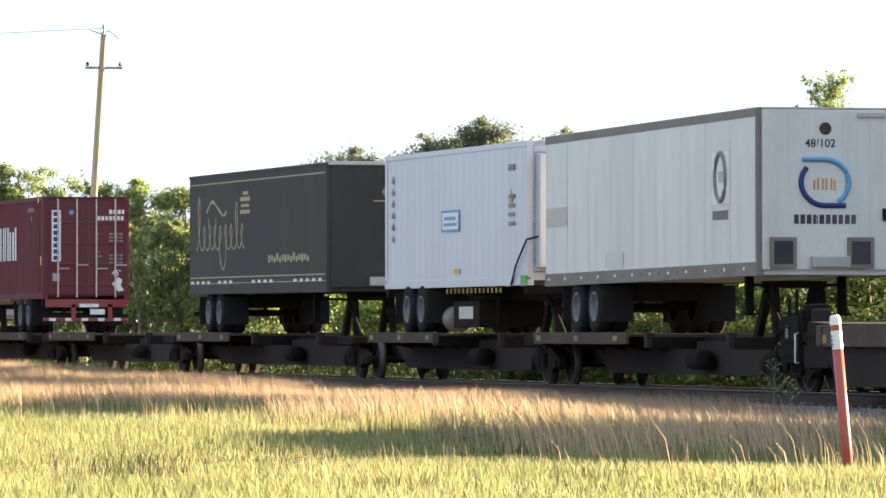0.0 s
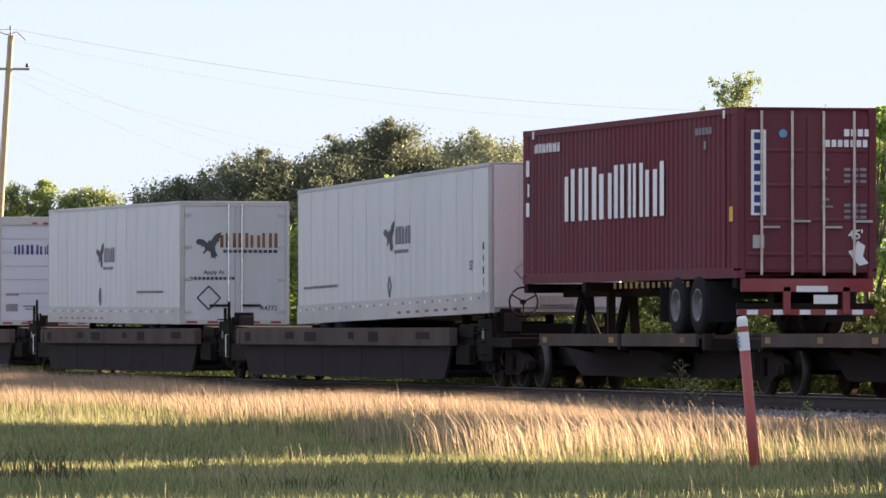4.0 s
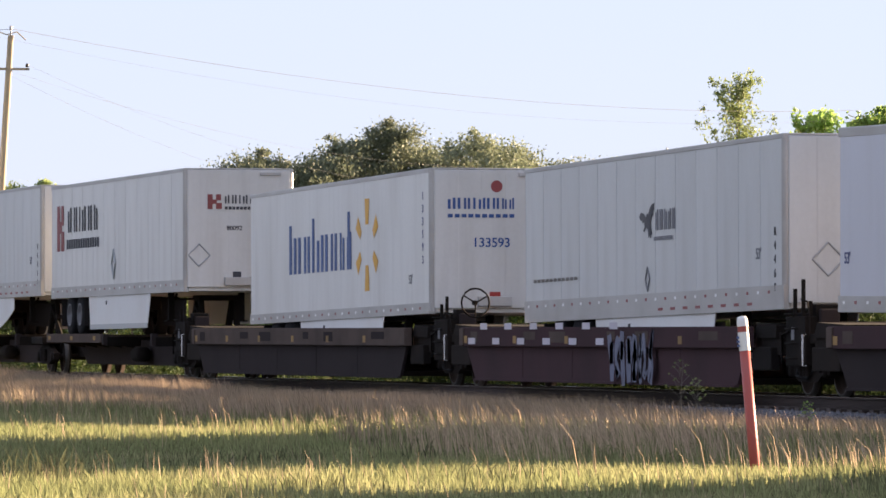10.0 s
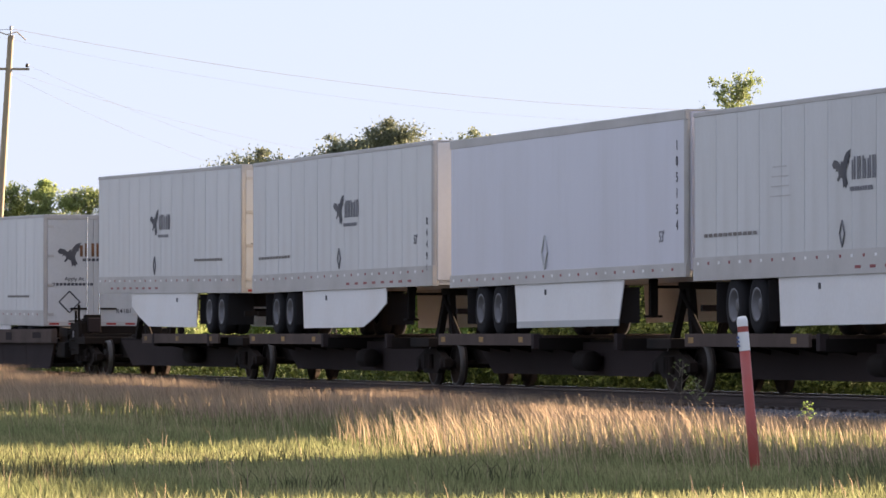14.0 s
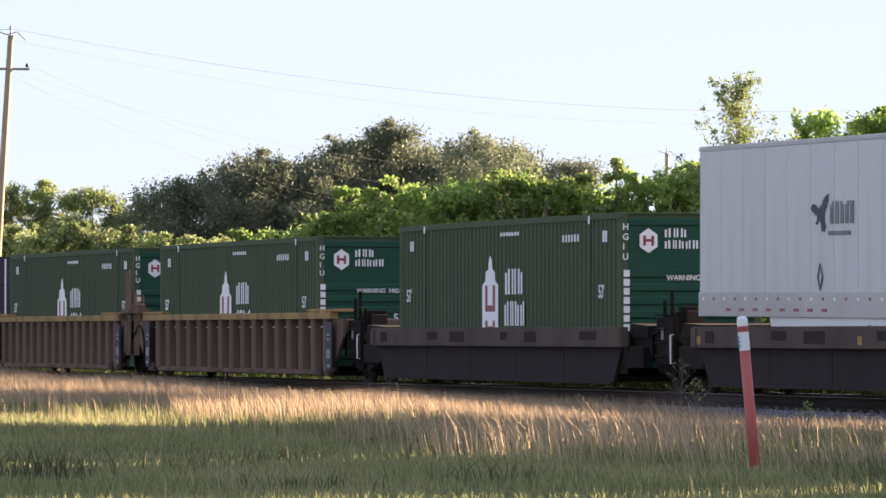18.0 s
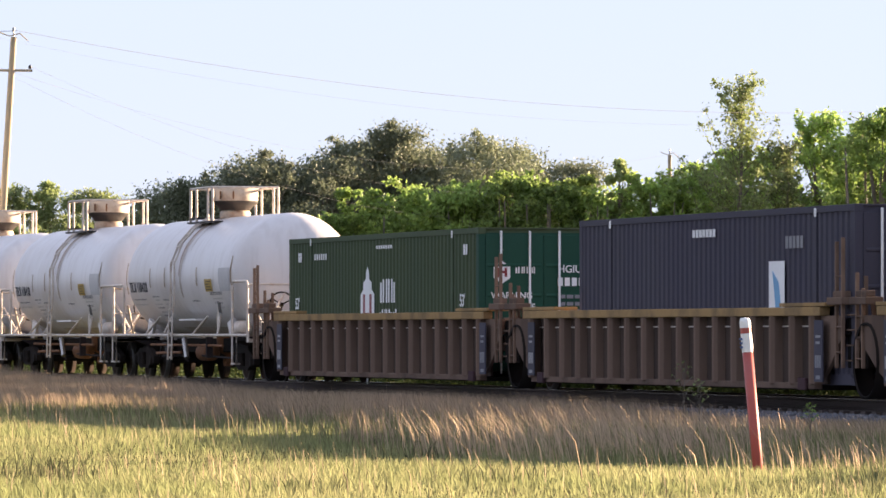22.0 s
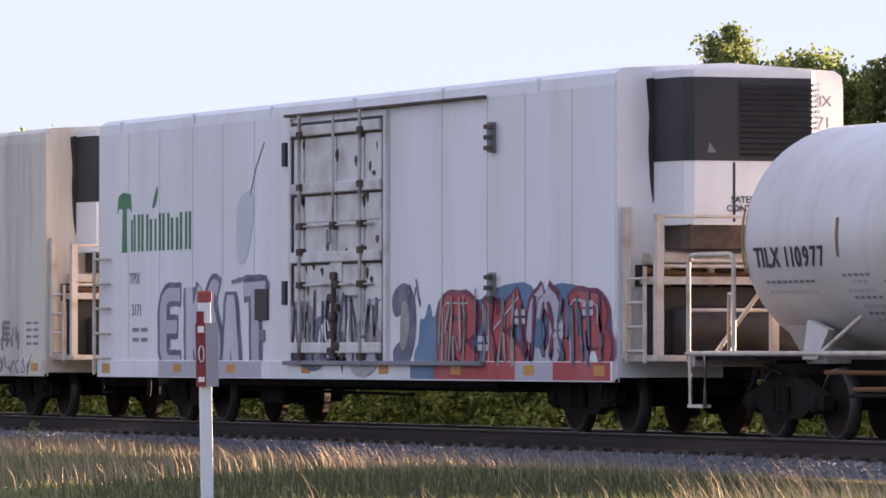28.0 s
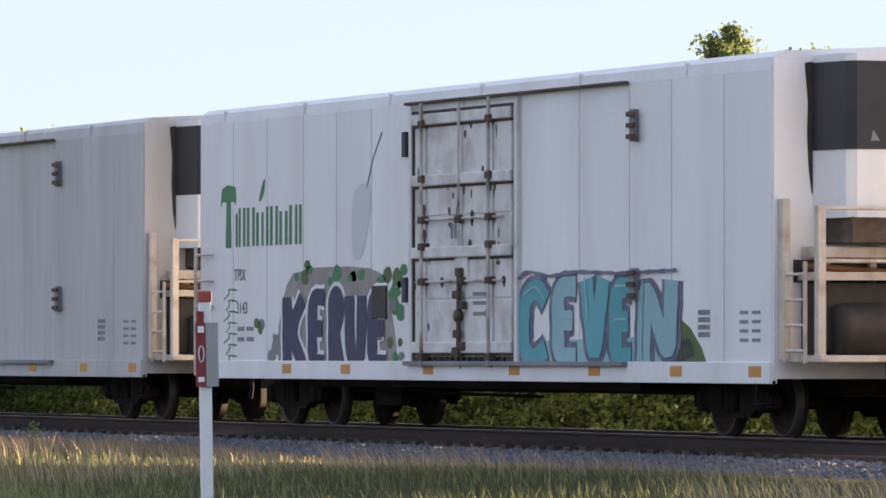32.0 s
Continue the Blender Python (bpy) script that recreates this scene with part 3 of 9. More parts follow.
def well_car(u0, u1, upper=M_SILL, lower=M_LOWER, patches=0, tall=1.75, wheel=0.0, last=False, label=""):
    """Smooth-sided well car between two joints."""
    L = u1 - u0
    c = thing("well_car", label or "soot-brown smooth-sided well car on the track", "rail car", "well cars of the train")
    a, b = 2.35, L - 1.95
    for sy, nm in ((-1, "side_wall"), (1, "far_wall")):
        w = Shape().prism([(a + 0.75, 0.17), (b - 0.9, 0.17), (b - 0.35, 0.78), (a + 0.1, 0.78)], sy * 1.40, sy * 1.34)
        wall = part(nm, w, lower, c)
        if sy < 0:
            for k in range(1, 5):
                xk = a + 0.8 + (b - a - 1.6) * k / 5
                part("seam", Shape().box(xk - 0.02, xk + 0.02, -1.408, -1.40, 0.2, 0.76), lower, wall)
            part("bottom_flange", Shape().box(a + 0.75, b - 0.9, -1.45, -1.36, 0.13, 0.17), lower, wall)
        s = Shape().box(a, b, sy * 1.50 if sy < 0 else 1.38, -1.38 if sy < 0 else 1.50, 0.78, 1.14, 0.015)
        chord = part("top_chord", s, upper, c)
        if sy < 0:
            for k in range(patches):
                xk = a + 0.3 + (b - a - 0.7) * k / max(1, patches - 1)
                part("reflector", Shape().box(xk, xk + 0.22, -1.506, -1.50, 0.84, 0.98), M_CHORD, chord, "faded yellow reflector")
            for k in range(6):
                xk = a + 0.8 + (b - a - 1.8) * (k + 0.37 * (k % 2)) / 6
                part("patch", Shape().box(xk, xk + 0.5 + 0.3 * (k % 3), -1.505, -1.50, 0.86 + 0.05 * (k % 2), 1.06), M_SILL if upper != M_SILL else M_LOWER, chord)
            for xk in (a + 0.02, b - 0.3):
                part("end_bracket", Shape().box(xk, xk + 0.28, -1.53, -1.5, 0.80, 1.12, 0.01), M_SILL, chord)
    part("well_floor", Shape().box(a + 0.8, b - 0.9, -1.34, 1.34, 0.17, 0.27), M_DARK, c)
    for x0, x1 in ((0.9, a + 0.4), (b - 0.4, L - 0.9)):
        part("end_sill", Shape().box(x0, x1, -1.25, 1.25, 0.66, 1.05, 0.03).box(x0 + 0.2, x1 - 0.2, -1.36, -1.2, 0.42, 0.8, 0.02), M_DARK, c)
        part("cross_beam", Shape().prism([(x0 + 0.1, 0.95), (x1 - 0.1, 0.95), (x1 - 0.1, 1.16), (x0 + 0.3, 1.20)], -1.30, 1.30), M_DARK, c)
    truck(c, 0.0)
    end_posts(c, 0.0, tall)
    if last:
        truck(c, L - 0.2)
        end_posts(c, L - 0.2, tall)
        coupler(c, L + 1.6, 1)
    if wheel:
        brake_wheel(c, wheel if wheel > 0 else L - wheel, -0.95, 1.62)
    part("grab_iron", Shape().tube([(0.8, -1.36, 0.5), (0.8, -1.42, 0.5), (0.8, -1.42, 1.0), (0.8, -1.36, 1.0)], 0.018, 5), M_SHINY, c)
    return ride(c, u0)


def ribbed_car(u0, u1, lower=False, last=False):
    """Well car with upright ribs on its sides and an ochre top chord."""
    L = u1 - u0
    c = thing("ribbed_well_car", "brown well car with upright ribs and an ochre top chord", "rail car", "well cars of the train")
    a, b = 1.75, L - 1.35
    for sy in (-1, 1):
        # darker brown wall: the shade between the ribs is put into its colour
        wall = part("side_wall" if sy < 0 else "far_wall", Shape().box(a, b, min(sy * 1.30, sy * 1.34), max(sy * 1.30, sy * 1.34), 0.24, 1.34), M_RIBSHADE, c)
        part("top_chord", Shape().box(a - 0.1, b + 0.1, min(sy * 1.34, sy * 1.52), max(sy * 1.34, sy * 1.52), 1.33, 1.47, 0.015), M_CHORD, c, "ochre top chord with worn paint")
        part("bottom_sill", Shape().box(a + 0.3, b - 0.3, min(sy * 1.34, sy * 1.47), max(sy * 1.34, sy * 1.47), 0.16, 0.26, 0.01), M_RIB, c)
        n = 17
        for k in range(n):
            xk = a + 0.35 + (b - a - 0.75) * k / (n - 1)
            if sy < 0:
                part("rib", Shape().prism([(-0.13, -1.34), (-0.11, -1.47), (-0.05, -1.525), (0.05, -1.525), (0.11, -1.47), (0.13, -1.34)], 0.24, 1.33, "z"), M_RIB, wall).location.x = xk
                # pale tabs paint in the sunlight that comes through the slots
                part("slot_lip", Shape().box(0.16, 0.66, -1.36, -1.335, 1.155, 1.175), M_HANDRAIL, wall, "pale tab painted as light through a slot").location.x = xk
        if sy < 0:
            for xk in (a + 0.02, b - 0.42):
                bp = part("blue_panel", Shape().box(xk + 0.30, xk + 0.74, -1.54, -1.52, 0.28, 1.26), M_NAVY, wall, "dark blue stencil panel")
                part("stencil_print", bars([(0.06, 0.22, 0.08, 0.2), (0.17, 0.22, 0.08, 0.2), (0.28, 0.22, 0.08, 0.2), (0.1, 0.6, 0.2, 0.04), (0.1, 0.7, 0.24, 0.04), (0.1, 0.04, 0.22, 0.06)], (xk + 0.30, -1.54, 0.28)), M_SPRAYGREY, bp)
                part("jacking_pad", Shape().box(xk + 0.9 if xk < 5 else xk - 0.6, xk + 1.3 if xk < 5 else xk - 0.2, -1.535, -1.47, 0.14, 0.34, 0.02), M_MAROONCAR, wall)
            for xk, w in ((a - 0.2, 2.2), (b - 2.1, 2.4)):
                part("walkway", Shape().box(xk, xk + w, -1.50, -1.05, 1.48, 1.54, 0.01), M_CHORD, c)
    part("well_floor", Shape().box(a + 0.3, b - 0.3, -1.34, 1.34, 0.14, 0.22), M_DARK, c)
    for x0, x1 in ((0.75, a + 0.5), (b - 0.5, L - 0.75)):
        part("end_bulkhead", Shape().box(x0, x1, -1.30, 1.30, 0.72, 1.33, 0.03), M_RIB, c)
    part("end_plate", Shape().prism([(b - 0.1, 1.33), (L - 0.45, 1.33), (L - 0.45, 0.95), (b + 0.3, 0.5), (b - 0.1, 0.3)], -1.42, -1.36), M_RIB, c)
    part("end_plate", Shape().prism([(0.5, 1.33), (0.5, 0.95), (a - 0.4, 0.5), (a + 0.1, 0.3), (a + 0.1, 1.33)], -1.42, -1.36), M_RIB, c)
    part("wheel_guard", Shape().lathe([(0.56, -0.2), (0.60, -0.22), (0.60, 0.1)], 20, (0.9, -1.25, 0.62)), M_DARK, c)
    truck(c, 0.0)
    end_posts(c, 0.0, 1.95, M_RIB)
    # tan colour stands in for the low sun on these end posts
    for dx, top in ((-0.62, 2.5), (-0.30, 2.56), (0.42, 2.0), (0.72, 1.75)):
        part("ladder_rail", Shape().box(dx - 0.028, dx + 0.028, -1.46, -1.40, 0.5, top, 0.01), M_POSTSUN, c, "upright end post, tan as if sunlit")
    for k in range(4):
        part("ladder_rung", Shape().tube([(0.42, -1.44, 0.65 + 0.33 * k), (0.72, -1.44, 0.65 + 0.33 * k)], 0.015, 5), M_RIB, c)
        part("ladder_rung", Shape().tube([(-0.62, -1.44, 0.75 + 0.4 * k), (-0.30, -1.44, 0.75 + 0.4 * k)], 0.015, 5), M_RIB, c)
    for x0, x1 in ((-0.95, -0.18), (0.2, 1.05)):
        part("end_step", Shape().box(x0, x1, -1.50, -1.20, 1.50, 1.62, 0.02).box(x0 + 0.2, x1 - 0.1, -1.46, -1.3, 1.62, 1.72, 0.02), M_RIB, c)
    if last:
        truck(c, L)
        end_posts(c, L, 1.8, M_RIB)
    return ride(c, u0)


def spine_unit(u0, u1, deck_at, hitch_at, first=False, last=False):
    """One platform of a spine car: centre beam, wheel deck and a trailer hitch."""
    L = u1 - u0
    c = thing("spine_car", "dark steel spine car with a worn wheel deck", "rail car", "spine cars of the train")
    part("centre_beam", Shape().box(0.4, L - 0.4, -0.38, 0.38, 0.42, 0.92, 0.02), M_DARK, c)
    part("side_plate", Shape().prism([(1.6, 0.86), (3.0, 0.25), (L - 3.2, 0.25), (L - 1.5, 0.86)], -0.52, -0.42), M_LOWER, c)
    d0, d1 = deck_at
    deck = part("wheel_deck", Shape().box(d0, d1, -1.38, 1.38, 0.94, 1.0, 0.008), M_SILL, c, "scuffed brown deck edge")
    part("deck_edge", Shape().box(d0 + 0.02, d1 - 0.02, -1.44, -1.38, 0.80, 1.02, 0.008), M_SILL, deck)
    part("deck_edge", Shape().box(d0 + 0.02, d1 - 0.02, 1.38, 1.44, 0.80, 1.02, 0.008), M_SILL, deck)
    for k in range(3):
        xk = d0 + 0.25 + (d1 - d0 - 1.2) * k / 2
        part("worn_patch", Shape().box(xk, xk + 0.3, -1.446, -1.44, 0.86, 0.96), M_CHORD, deck)
    for k in range(5):
        xk = d0 + 0.4 + (d1 - d0 - 0.8) * k / 4
        part("bearer", Shape().prism([(-1.36, 0.94), (-0.3, 0.94), (-0.3, 0.62), (-1.36, 0.84)], xk - 0.06, xk + 0.06, "x"), M_DARK, c)
    for xk in (L * 0.55, L - 2.0):
        part("cross_bearer", Shape().box(xk - 0.12, xk + 0.12, -1.36, 1.36, 0.72, 0.94, 0.01), M_DARK, c)
        part("corner_block", Shape().box(xk - 0.10, xk + 0.10, -1.46, -1.3, 0.74, 1.02, 0.015), M_LOWER, c)
    if hitch_at is not None:
        h = part("hitch_stand", Shape().box(hitch_at - 0.35, hitch_at + 0.35, -0.5, 0.5, 1.80, 1.93, 0.02), M_DARK, c)
        for y in (-0.42, 0.42):
            part("strut", Shape().prism([(hitch_at - 0.28, 1.82), (hitch_at - 0.02, 1.82), (hitch_at - 0.72, 0.9), (hitch_at - 0.95, 0.9)], y - 0.06, y + 0.06), M_DARK, h)
            part("strut", Shape().prism([(hitch_at + 0.05, 1.82), (hitch_at + 0.28, 1.82), (hitch_at + 0.5, 0.9), (hitch_at + 0.3, 0.9)], y - 0.06, y + 0.06), M_DARK, h)
        part("hitch_brace", Shape().tube([(hitch_at - 0.1, -0.5, 1.75), (hitch_at + 1.2, -0.5, 0.95)], 0.05, 6), M_DARK, h)
    part("air_tank", Shape().lathe([(0.0, -0.45), (0.17, -0.43), (0.19, -0.36), (0.19, 0.36), (0.17, 0.43), (0.0, 0.45)], 14, (L * 0.62, -0.75, 0.52), "x"), M_DARK, c)
    truck(c, 0.15)
    part("side_bearing", Shape().box(-0.6, 0.9, -1.30, 1.30, 0.76, 0.94, 0.02), M_DARK, c)
    if last:
        truck(c, L - 0.15)
        coupler(c, L + 0.9, 1)
    return ride(c, u0)


# ---- road trailers and containers ----
TYRE = Shape().lathe([(0.26, -0.13), (0.40, -0.14), (0.49, -0.12), (0.505, -0.06), (0.505, 0.06), (0.49, 0.12), (0.40, 0.14), (0.26, 0.13)], 24).mesh("tyre", M_RUBBER)
RIM = Shape().lathe([(0.0, -0.03), (0.10, -0.06), (0.13, -0.02), (0.20, 0.0), (0.25, -0.11), (0.285, -0.125), (0.285, -0.05)], 20).mesh("rim", M_RIM)


def axle(parent, x, z=0.505):
    ax = part("axle", Shape().tube([(x, -1.0, z), (x, 1.0, z)], 0.07, 8), M_DARK, parent)
    for y in (-1.12, -0.80, 0.80, 1.12):
        w = part("tyre", TYRE, M_RUBBER, ax)
        w.location = (x, y, z)
        if abs(y) > 1:
            r = part("rim", RIM, M_RIM, ax, "dull aluminium rim")
            r.location, r.rotation_euler = (x, y - 0.02 * (1 if y > 0 else -1) * -1, z), (0, 0, 0 if y < 0 else math.pi)
    return ax


def underframe(t, L, nose, skirt="", gear=True):
    """Bogie, landing gear, bumper and side skirt of a road trailer."""
    xr = 0.0 if nose > 0 else L
    at = lambda d: xr + nose * d
    b = part("slider", Shape().box(min(at(1.2), at(4.6)), max(at(1.2), at(4.6)), -0.6, 0.6, 0.62, 0.95, 0.02), M_DARK, t)
    axle(t, at(2.2))
    axle(t, at(3.5))
    for d in (1.35, 4.3):
        for y in (-1.0, 1.0):
            part("mud_flap", Shape().box(at(d) - 0.012, at(d) + 0.012, y - 0.3, y + 0.3, 0.22, 0.9), M_RUBBER, t)
    bump = Shape().box(at(0.12) - 0.05, at(0.12) + 0.05, -1.2, 1.2, 0.42, 0.53)
    for y in (-0.6, 0.6):
        bump.box(at(0.12) - 0.04, at(0.12) + 0.04, y - 0.05, y + 0.05, 0.5, 0.95)
    part("bumper", bump, M_DARK, t)
    if gear:
        for y in (-0.85, 0.85):
            leg = part("landing_leg", Shape().box(at(12.6) - 0.07, at(12.6) + 0.07, y - 0.07, y + 0.07, 0.30, 0.95, 0.01), M_DARK, t)
            part("foot", Shape().box(at(12.6) - 0.14, at(12.6) + 0.14, y - 0.13, y + 0.13, 0.26, 0.30), M_DARK, leg)
        part("leg_brace", Shape().tube([(at(12.6), -0.85, 0.55), (at(11.6), -0.5, 0.93)], 0.03, 6).tube([(at(12.6), -0.85, 0.8), (at(12.6), 0.85, 0.8)], 0.03, 6), M_DARK, t)
    if skirt:
        e = at(12.2)
        s0 = at(4.75)
        lo = 0.14 if skirt == "deep" else 0.22
        if skirt == "deep":
            out = [(s0, 0.93), (e, 0.93), (e, 0.62), (e - nose * 0.9, 0.36), (e - nose * 2.0, lo), (s0 + nose * 0.1, lo)]
        else:
            out = [(s0, 0.93), (e, 0.93), (e - nose * 0.35, lo), (s0 + nose * 0.15, lo)]
        sk = part("side_skirt", Shape().prism(out, -1.27, -1.25), M_SKIRT, t, "white plastic side skirt")
        part("side_skirt", Shape().prism(out, 1.25, 1.27), M_SKIRT, t)
        part("latch", Shape().box(s0 + nose * 2.2 - 0.05, s0 + nose * 2.2 + 0.05, -1.285, -1.27, 0.72, 0.82), M_INK, sk)
        if skirt == "edged":
            part("rubber_edge", Shape().box(min(s0 + nose * 0.15, e - nose * 0.35), max(s0 + nose * 0.15, e - nose * 0.35), -1.275, -1.255, 0.12, 0.24), M_SIGNGREY, sk)


PANELS = {}


def van_trailer(label, L=16.15, nose=1, wall=M_PANEL, panels=13, band=0.40, top=0.07, zb=0.93, zt=3.79, skirt="", smooth=False, roll=False, rail=M_ALU, tape=True, group="trailers on the train"):
    """Dry-van road trailer; x runs with the train, the tyres stand on z = 0."""
    t = thing("van_trailer", label, "trailer", group)
    body = part("body", Shape().box(0.03, L - 0.03, -1.27, 1.27, zb + 0.02, zt - 0.02), wall, t)
    part("roof", Shape().box(0.0, L, -1.29, 1.29, zt - 0.02, zt + 0.012, 0.01), M_ALU, t, "thin aluminium roof sheet")
    part("top_rail", Shape().box(0.0, L, -1.305, -1.255, zt - top, zt, 0.006), rail, t)
    part("top_rail", Shape().box(0.0, L, 1.255, 1.305, zt - top, zt, 0.006), rail, t)
    low = part("bottom_rail", Shape().box(0.0, L, -1.308, -1.25, zb, zb + band, 0.006), rail, t)
    part("bottom_rail", Shape().box(0.0, L, 1.25, 1.308, zb, zb + band, 0.006), rail, t)
    z0, z1 = zb + band, zt - top
    n = 1 if smooth else panels
    w = (L - 0.16) / n
    key = (round(w, 3), round(z0, 3), round(z1, 3), wall.name)
    if key not in PANELS:
        PANELS[key] = Shape().box(0.004, w - 0.004, -1.297, -1.27, z0, z1, 0.0 if smooth else 0.004).mesh("side_panel", wall)
    for k in range(n):
        o = part("side_panel", PANELS[key], wall, body)
        o.location.x = 0.08 + k * w
        if not smooth:
            part("seam_strip", Shape().box(0.08 + k * w - 0.015, 0.08 + k * w + 0.015, -1.301, -1.296, z0, z1), wall, body)
    part("far_side", Shape().box(0.08, L - 0.08, 1.27, 1.296, z0, z1), wall, body)
    if tape:
        red, white = Shape(), Shape()
        m = int(L / 0.62)
        for k in range(m):
            xk = 0.25 + k * (L - 0.5) / m
            (red if k % 2 else white).box(xk, xk + 0.10, -1.3125, -1.308, zb + band - 0.13, zb + band - 0.08)
        part("reflector_row", red, M_OXBLOOD, low, "row of red reflective dots")
        part("reflector_row", white, M_WHITEINK, low, "row of pale reflective dots")
        if band > 0.3:
            rv = Shape()
            for k in range(8):
                xk = L * (0.55 if nose > 0 else 0.1) + k * 0.75
                rv.box(xk, xk + 0.28, -1.3125, -1.308, zb + 0.09, zb + 0.14)
            part("tape", rv, M_OXBLOOD, low, "strips of red and white tape")
    # the end that faces the way of travel
    if nose > 0:
        nose_cap = part("nose", Shape().box(L - 0.03, L + 0.03, -1.22, 1.22, zb + 0.1, zt - 0.03, 0.02), wall, t)
        for y in (-1.26, 1.26):
            part("corner_post", Shape().tube([(L - 0.07, y - 0.02 * (1 if y > 0 else -1), zb), (L - 0.07, y - 0.02 * (1 if y > 0 else -1), zt)], 0.075, 12), rail, t, "rounded aluminium corner post")
        for k in range(1, 5):
            part("nose_seam", Shape().box(L + 0.028, L + 0.036, -1.22 + k * 0.488 - 0.012, -1.22 + k * 0.488 + 0.012, zb + 0.12, zt - 0.05), wall, nose_cap)
        part("hose_box", Shape().box(L + 0.03, L + 0.12, -0.35, 0.35, zb + 0.14, zb + 0.34, 0.02), M_ALU, nose_cap)
        part("clearance_lamp", Shape().box(L + 0.03, L + 0.07, 0.5, 1.0, zt - 0.16, zt - 0.08, 0.01), M_ALU, nose_cap)
    else:
        fr = Shape().box(L - 0.03, L + 0.02, -1.30, -1.20, zb, zt, 0.008).box(L - 0.03, L + 0.02, 1.20, 1.30, zb, zt, 0.008)
        fr.box(L - 0.03, L + 0.02, -1.2, 1.2, zt - 0.12, zt, 0.008).box(L - 0.03, L + 0.02, -1.2, 1.2, zb, zb + 0.12, 0.008)
        fo = part("door_frame", fr, rail, t)
        if roll:
            for k in range(7):
                zk = zb + 0.12 + k * (zt - zb - 0.34) / 7
                part("door_slat", Shape().box(L - 0.02, L + 0.012, -1.195, 1.195, zk + 0.006, zk + (zt - zb - 0.34) / 7 - 0.006, 0.005), wall, t)
            hd = part("door_header", Shape().box(L - 0.02, L + 0.03, -1.2, 1.2, zt - 0.22, zt - 0.1, 0.006), rail, t)
            for y in (-0.3, 0.0, 0.3):
                part("clearance_lamp", Shape().box(L + 0.03, L + 0.045, y - 0.07, y + 0.07, zt - 0.19, zt - 0.14), M_OXBLOOD, hd)
        for k, (y0, y1) in () if roll else enumerate(((-1.195, -0.006), (0.006, 1.195))):
            d = part("rear_door", Shape().box(L - 0.02, L + 0.015, y0, y1, zb + 0.12, zt - 0.12, 0.006), wall, t, "white rear door")
            yr = -0.16 if k == 0 else 0.16
            part("lock_rod", Shape().tube([(L + 0.045, yr, zb + 0.05), (L + 0.045, yr, zt - 0.06)], 0.022, 8), M_CHROME, d, "bright lock rod")
            part("door_handle", Shape().box(L + 0.03, L + 0.06, yr - 0.02 if k else yr - 0.45, yr + 0.45 if k else yr + 0.02, zb + 0.42, zb + 0.47, 0.008), M_DARK, d)
            for j in range(4):
                zh = zb + 0.3 + j * (zt - zb - 0.6) / 3
                yh = y0 if k == 0 else y1
                part("hinge", Shape().box(L + 0.012, L + 0.04, min(yh, yh + (0.16 if k == 0 else -0.16)), max(yh, yh + (0.16 if k == 0 else -0.16)), zh - 0.035, zh + 0.035, 0.006), M_ALU, d)
        tp = Shape()
        for k in range(5):
            tp.box(L + 0.02, L + 0.026, -1.15 + k * 0.5, -0.9 + k * 0.5, zb + 0.03, zb + 0.08)
        part("tape", tp, M_REDINK, fo, "red conspicuity tape")
    underframe(t, L, nose, skirt)
    return t


def bird_mark(t, x, y, z, s, face="side"):
    """A dark bird with raised wings and a slanted block beside it."""
    out = [(-0.62, 0.20), (-0.48, 0.34), (-0.26, 0.30), (-0.08, 0.16), (0.02, 0.30), (0.10, 0.24), (0.20, 0.42), (0.34, 0.56), (0.60, 0.64), (0.52, 0.50), (0.56, 0.40), (0.46, 0.34), (0.48, 0.22), (0.38, 0.18),
           (0.28, -0.02), (0.30, -0.22), (0.42, -0.46), (0.32, -0.44), (0.30, -0.58), (0.20, -0.48), (0.12, -0.56), (0.06, -0.26), (-0.08, -0.20), (-0.20, -0.34), (-0.30, -0.30), (-0.18, -0.16), (-0.22, 0.0), (-0.38, -0.04), (-0.34, 0.06), (-0.50, 0.06)]
    if face == "side":
        out = [(a * 1.7, b * 1.1) for a, b in out]
    part("bird_emblem", sign_shape([(a * s, b * s) for a, b in out], (x, y, z), face), M_INK, t, "dark bird emblem")


def ribbon(t, pts, w, y, material, rounding=2):
    """A flat sprayed line on a near side."""
    for _ in range(rounding):
        out = [pts[0]]
        for (a, b), (c, d) in zip(pts, pts[1:]):
            out += [(a * 0.75 + c * 0.25, b * 0.75 + d * 0.25), (a * 0.25 + c * 0.75, b * 0.25 + d * 0.75)]
        pts = out + [pts[-1]]
    s = Shape()
    for yy in (y - 0.004, y):
        v = []
        for i, (a, b) in enumerate(pts):
            (p0, q0), (p1, q1) = pts[max(i - 1, 0)], pts[min(i + 1, len(pts) - 1)]
            n = math.hypot(p1 - p0, q1 - q0) or 1.0
            ww = w * 0.5 * (0.7 + 0.3 * math.sin(i * 1.3))
            v += [(a - (q1 - q0) / n * ww * 1.8, yy, b + (p1 - p0) / n * ww), (a + (q1 - q0) / n * ww * 1.8, yy, b - (p1 - p0) / n * ww)]
        s.add(v, [(2 * i, 2 * i + 2, 2 * i + 3, 2 * i + 1) for i in range(len(pts) - 1)])
    return part("sprayed_line", s, material, t)


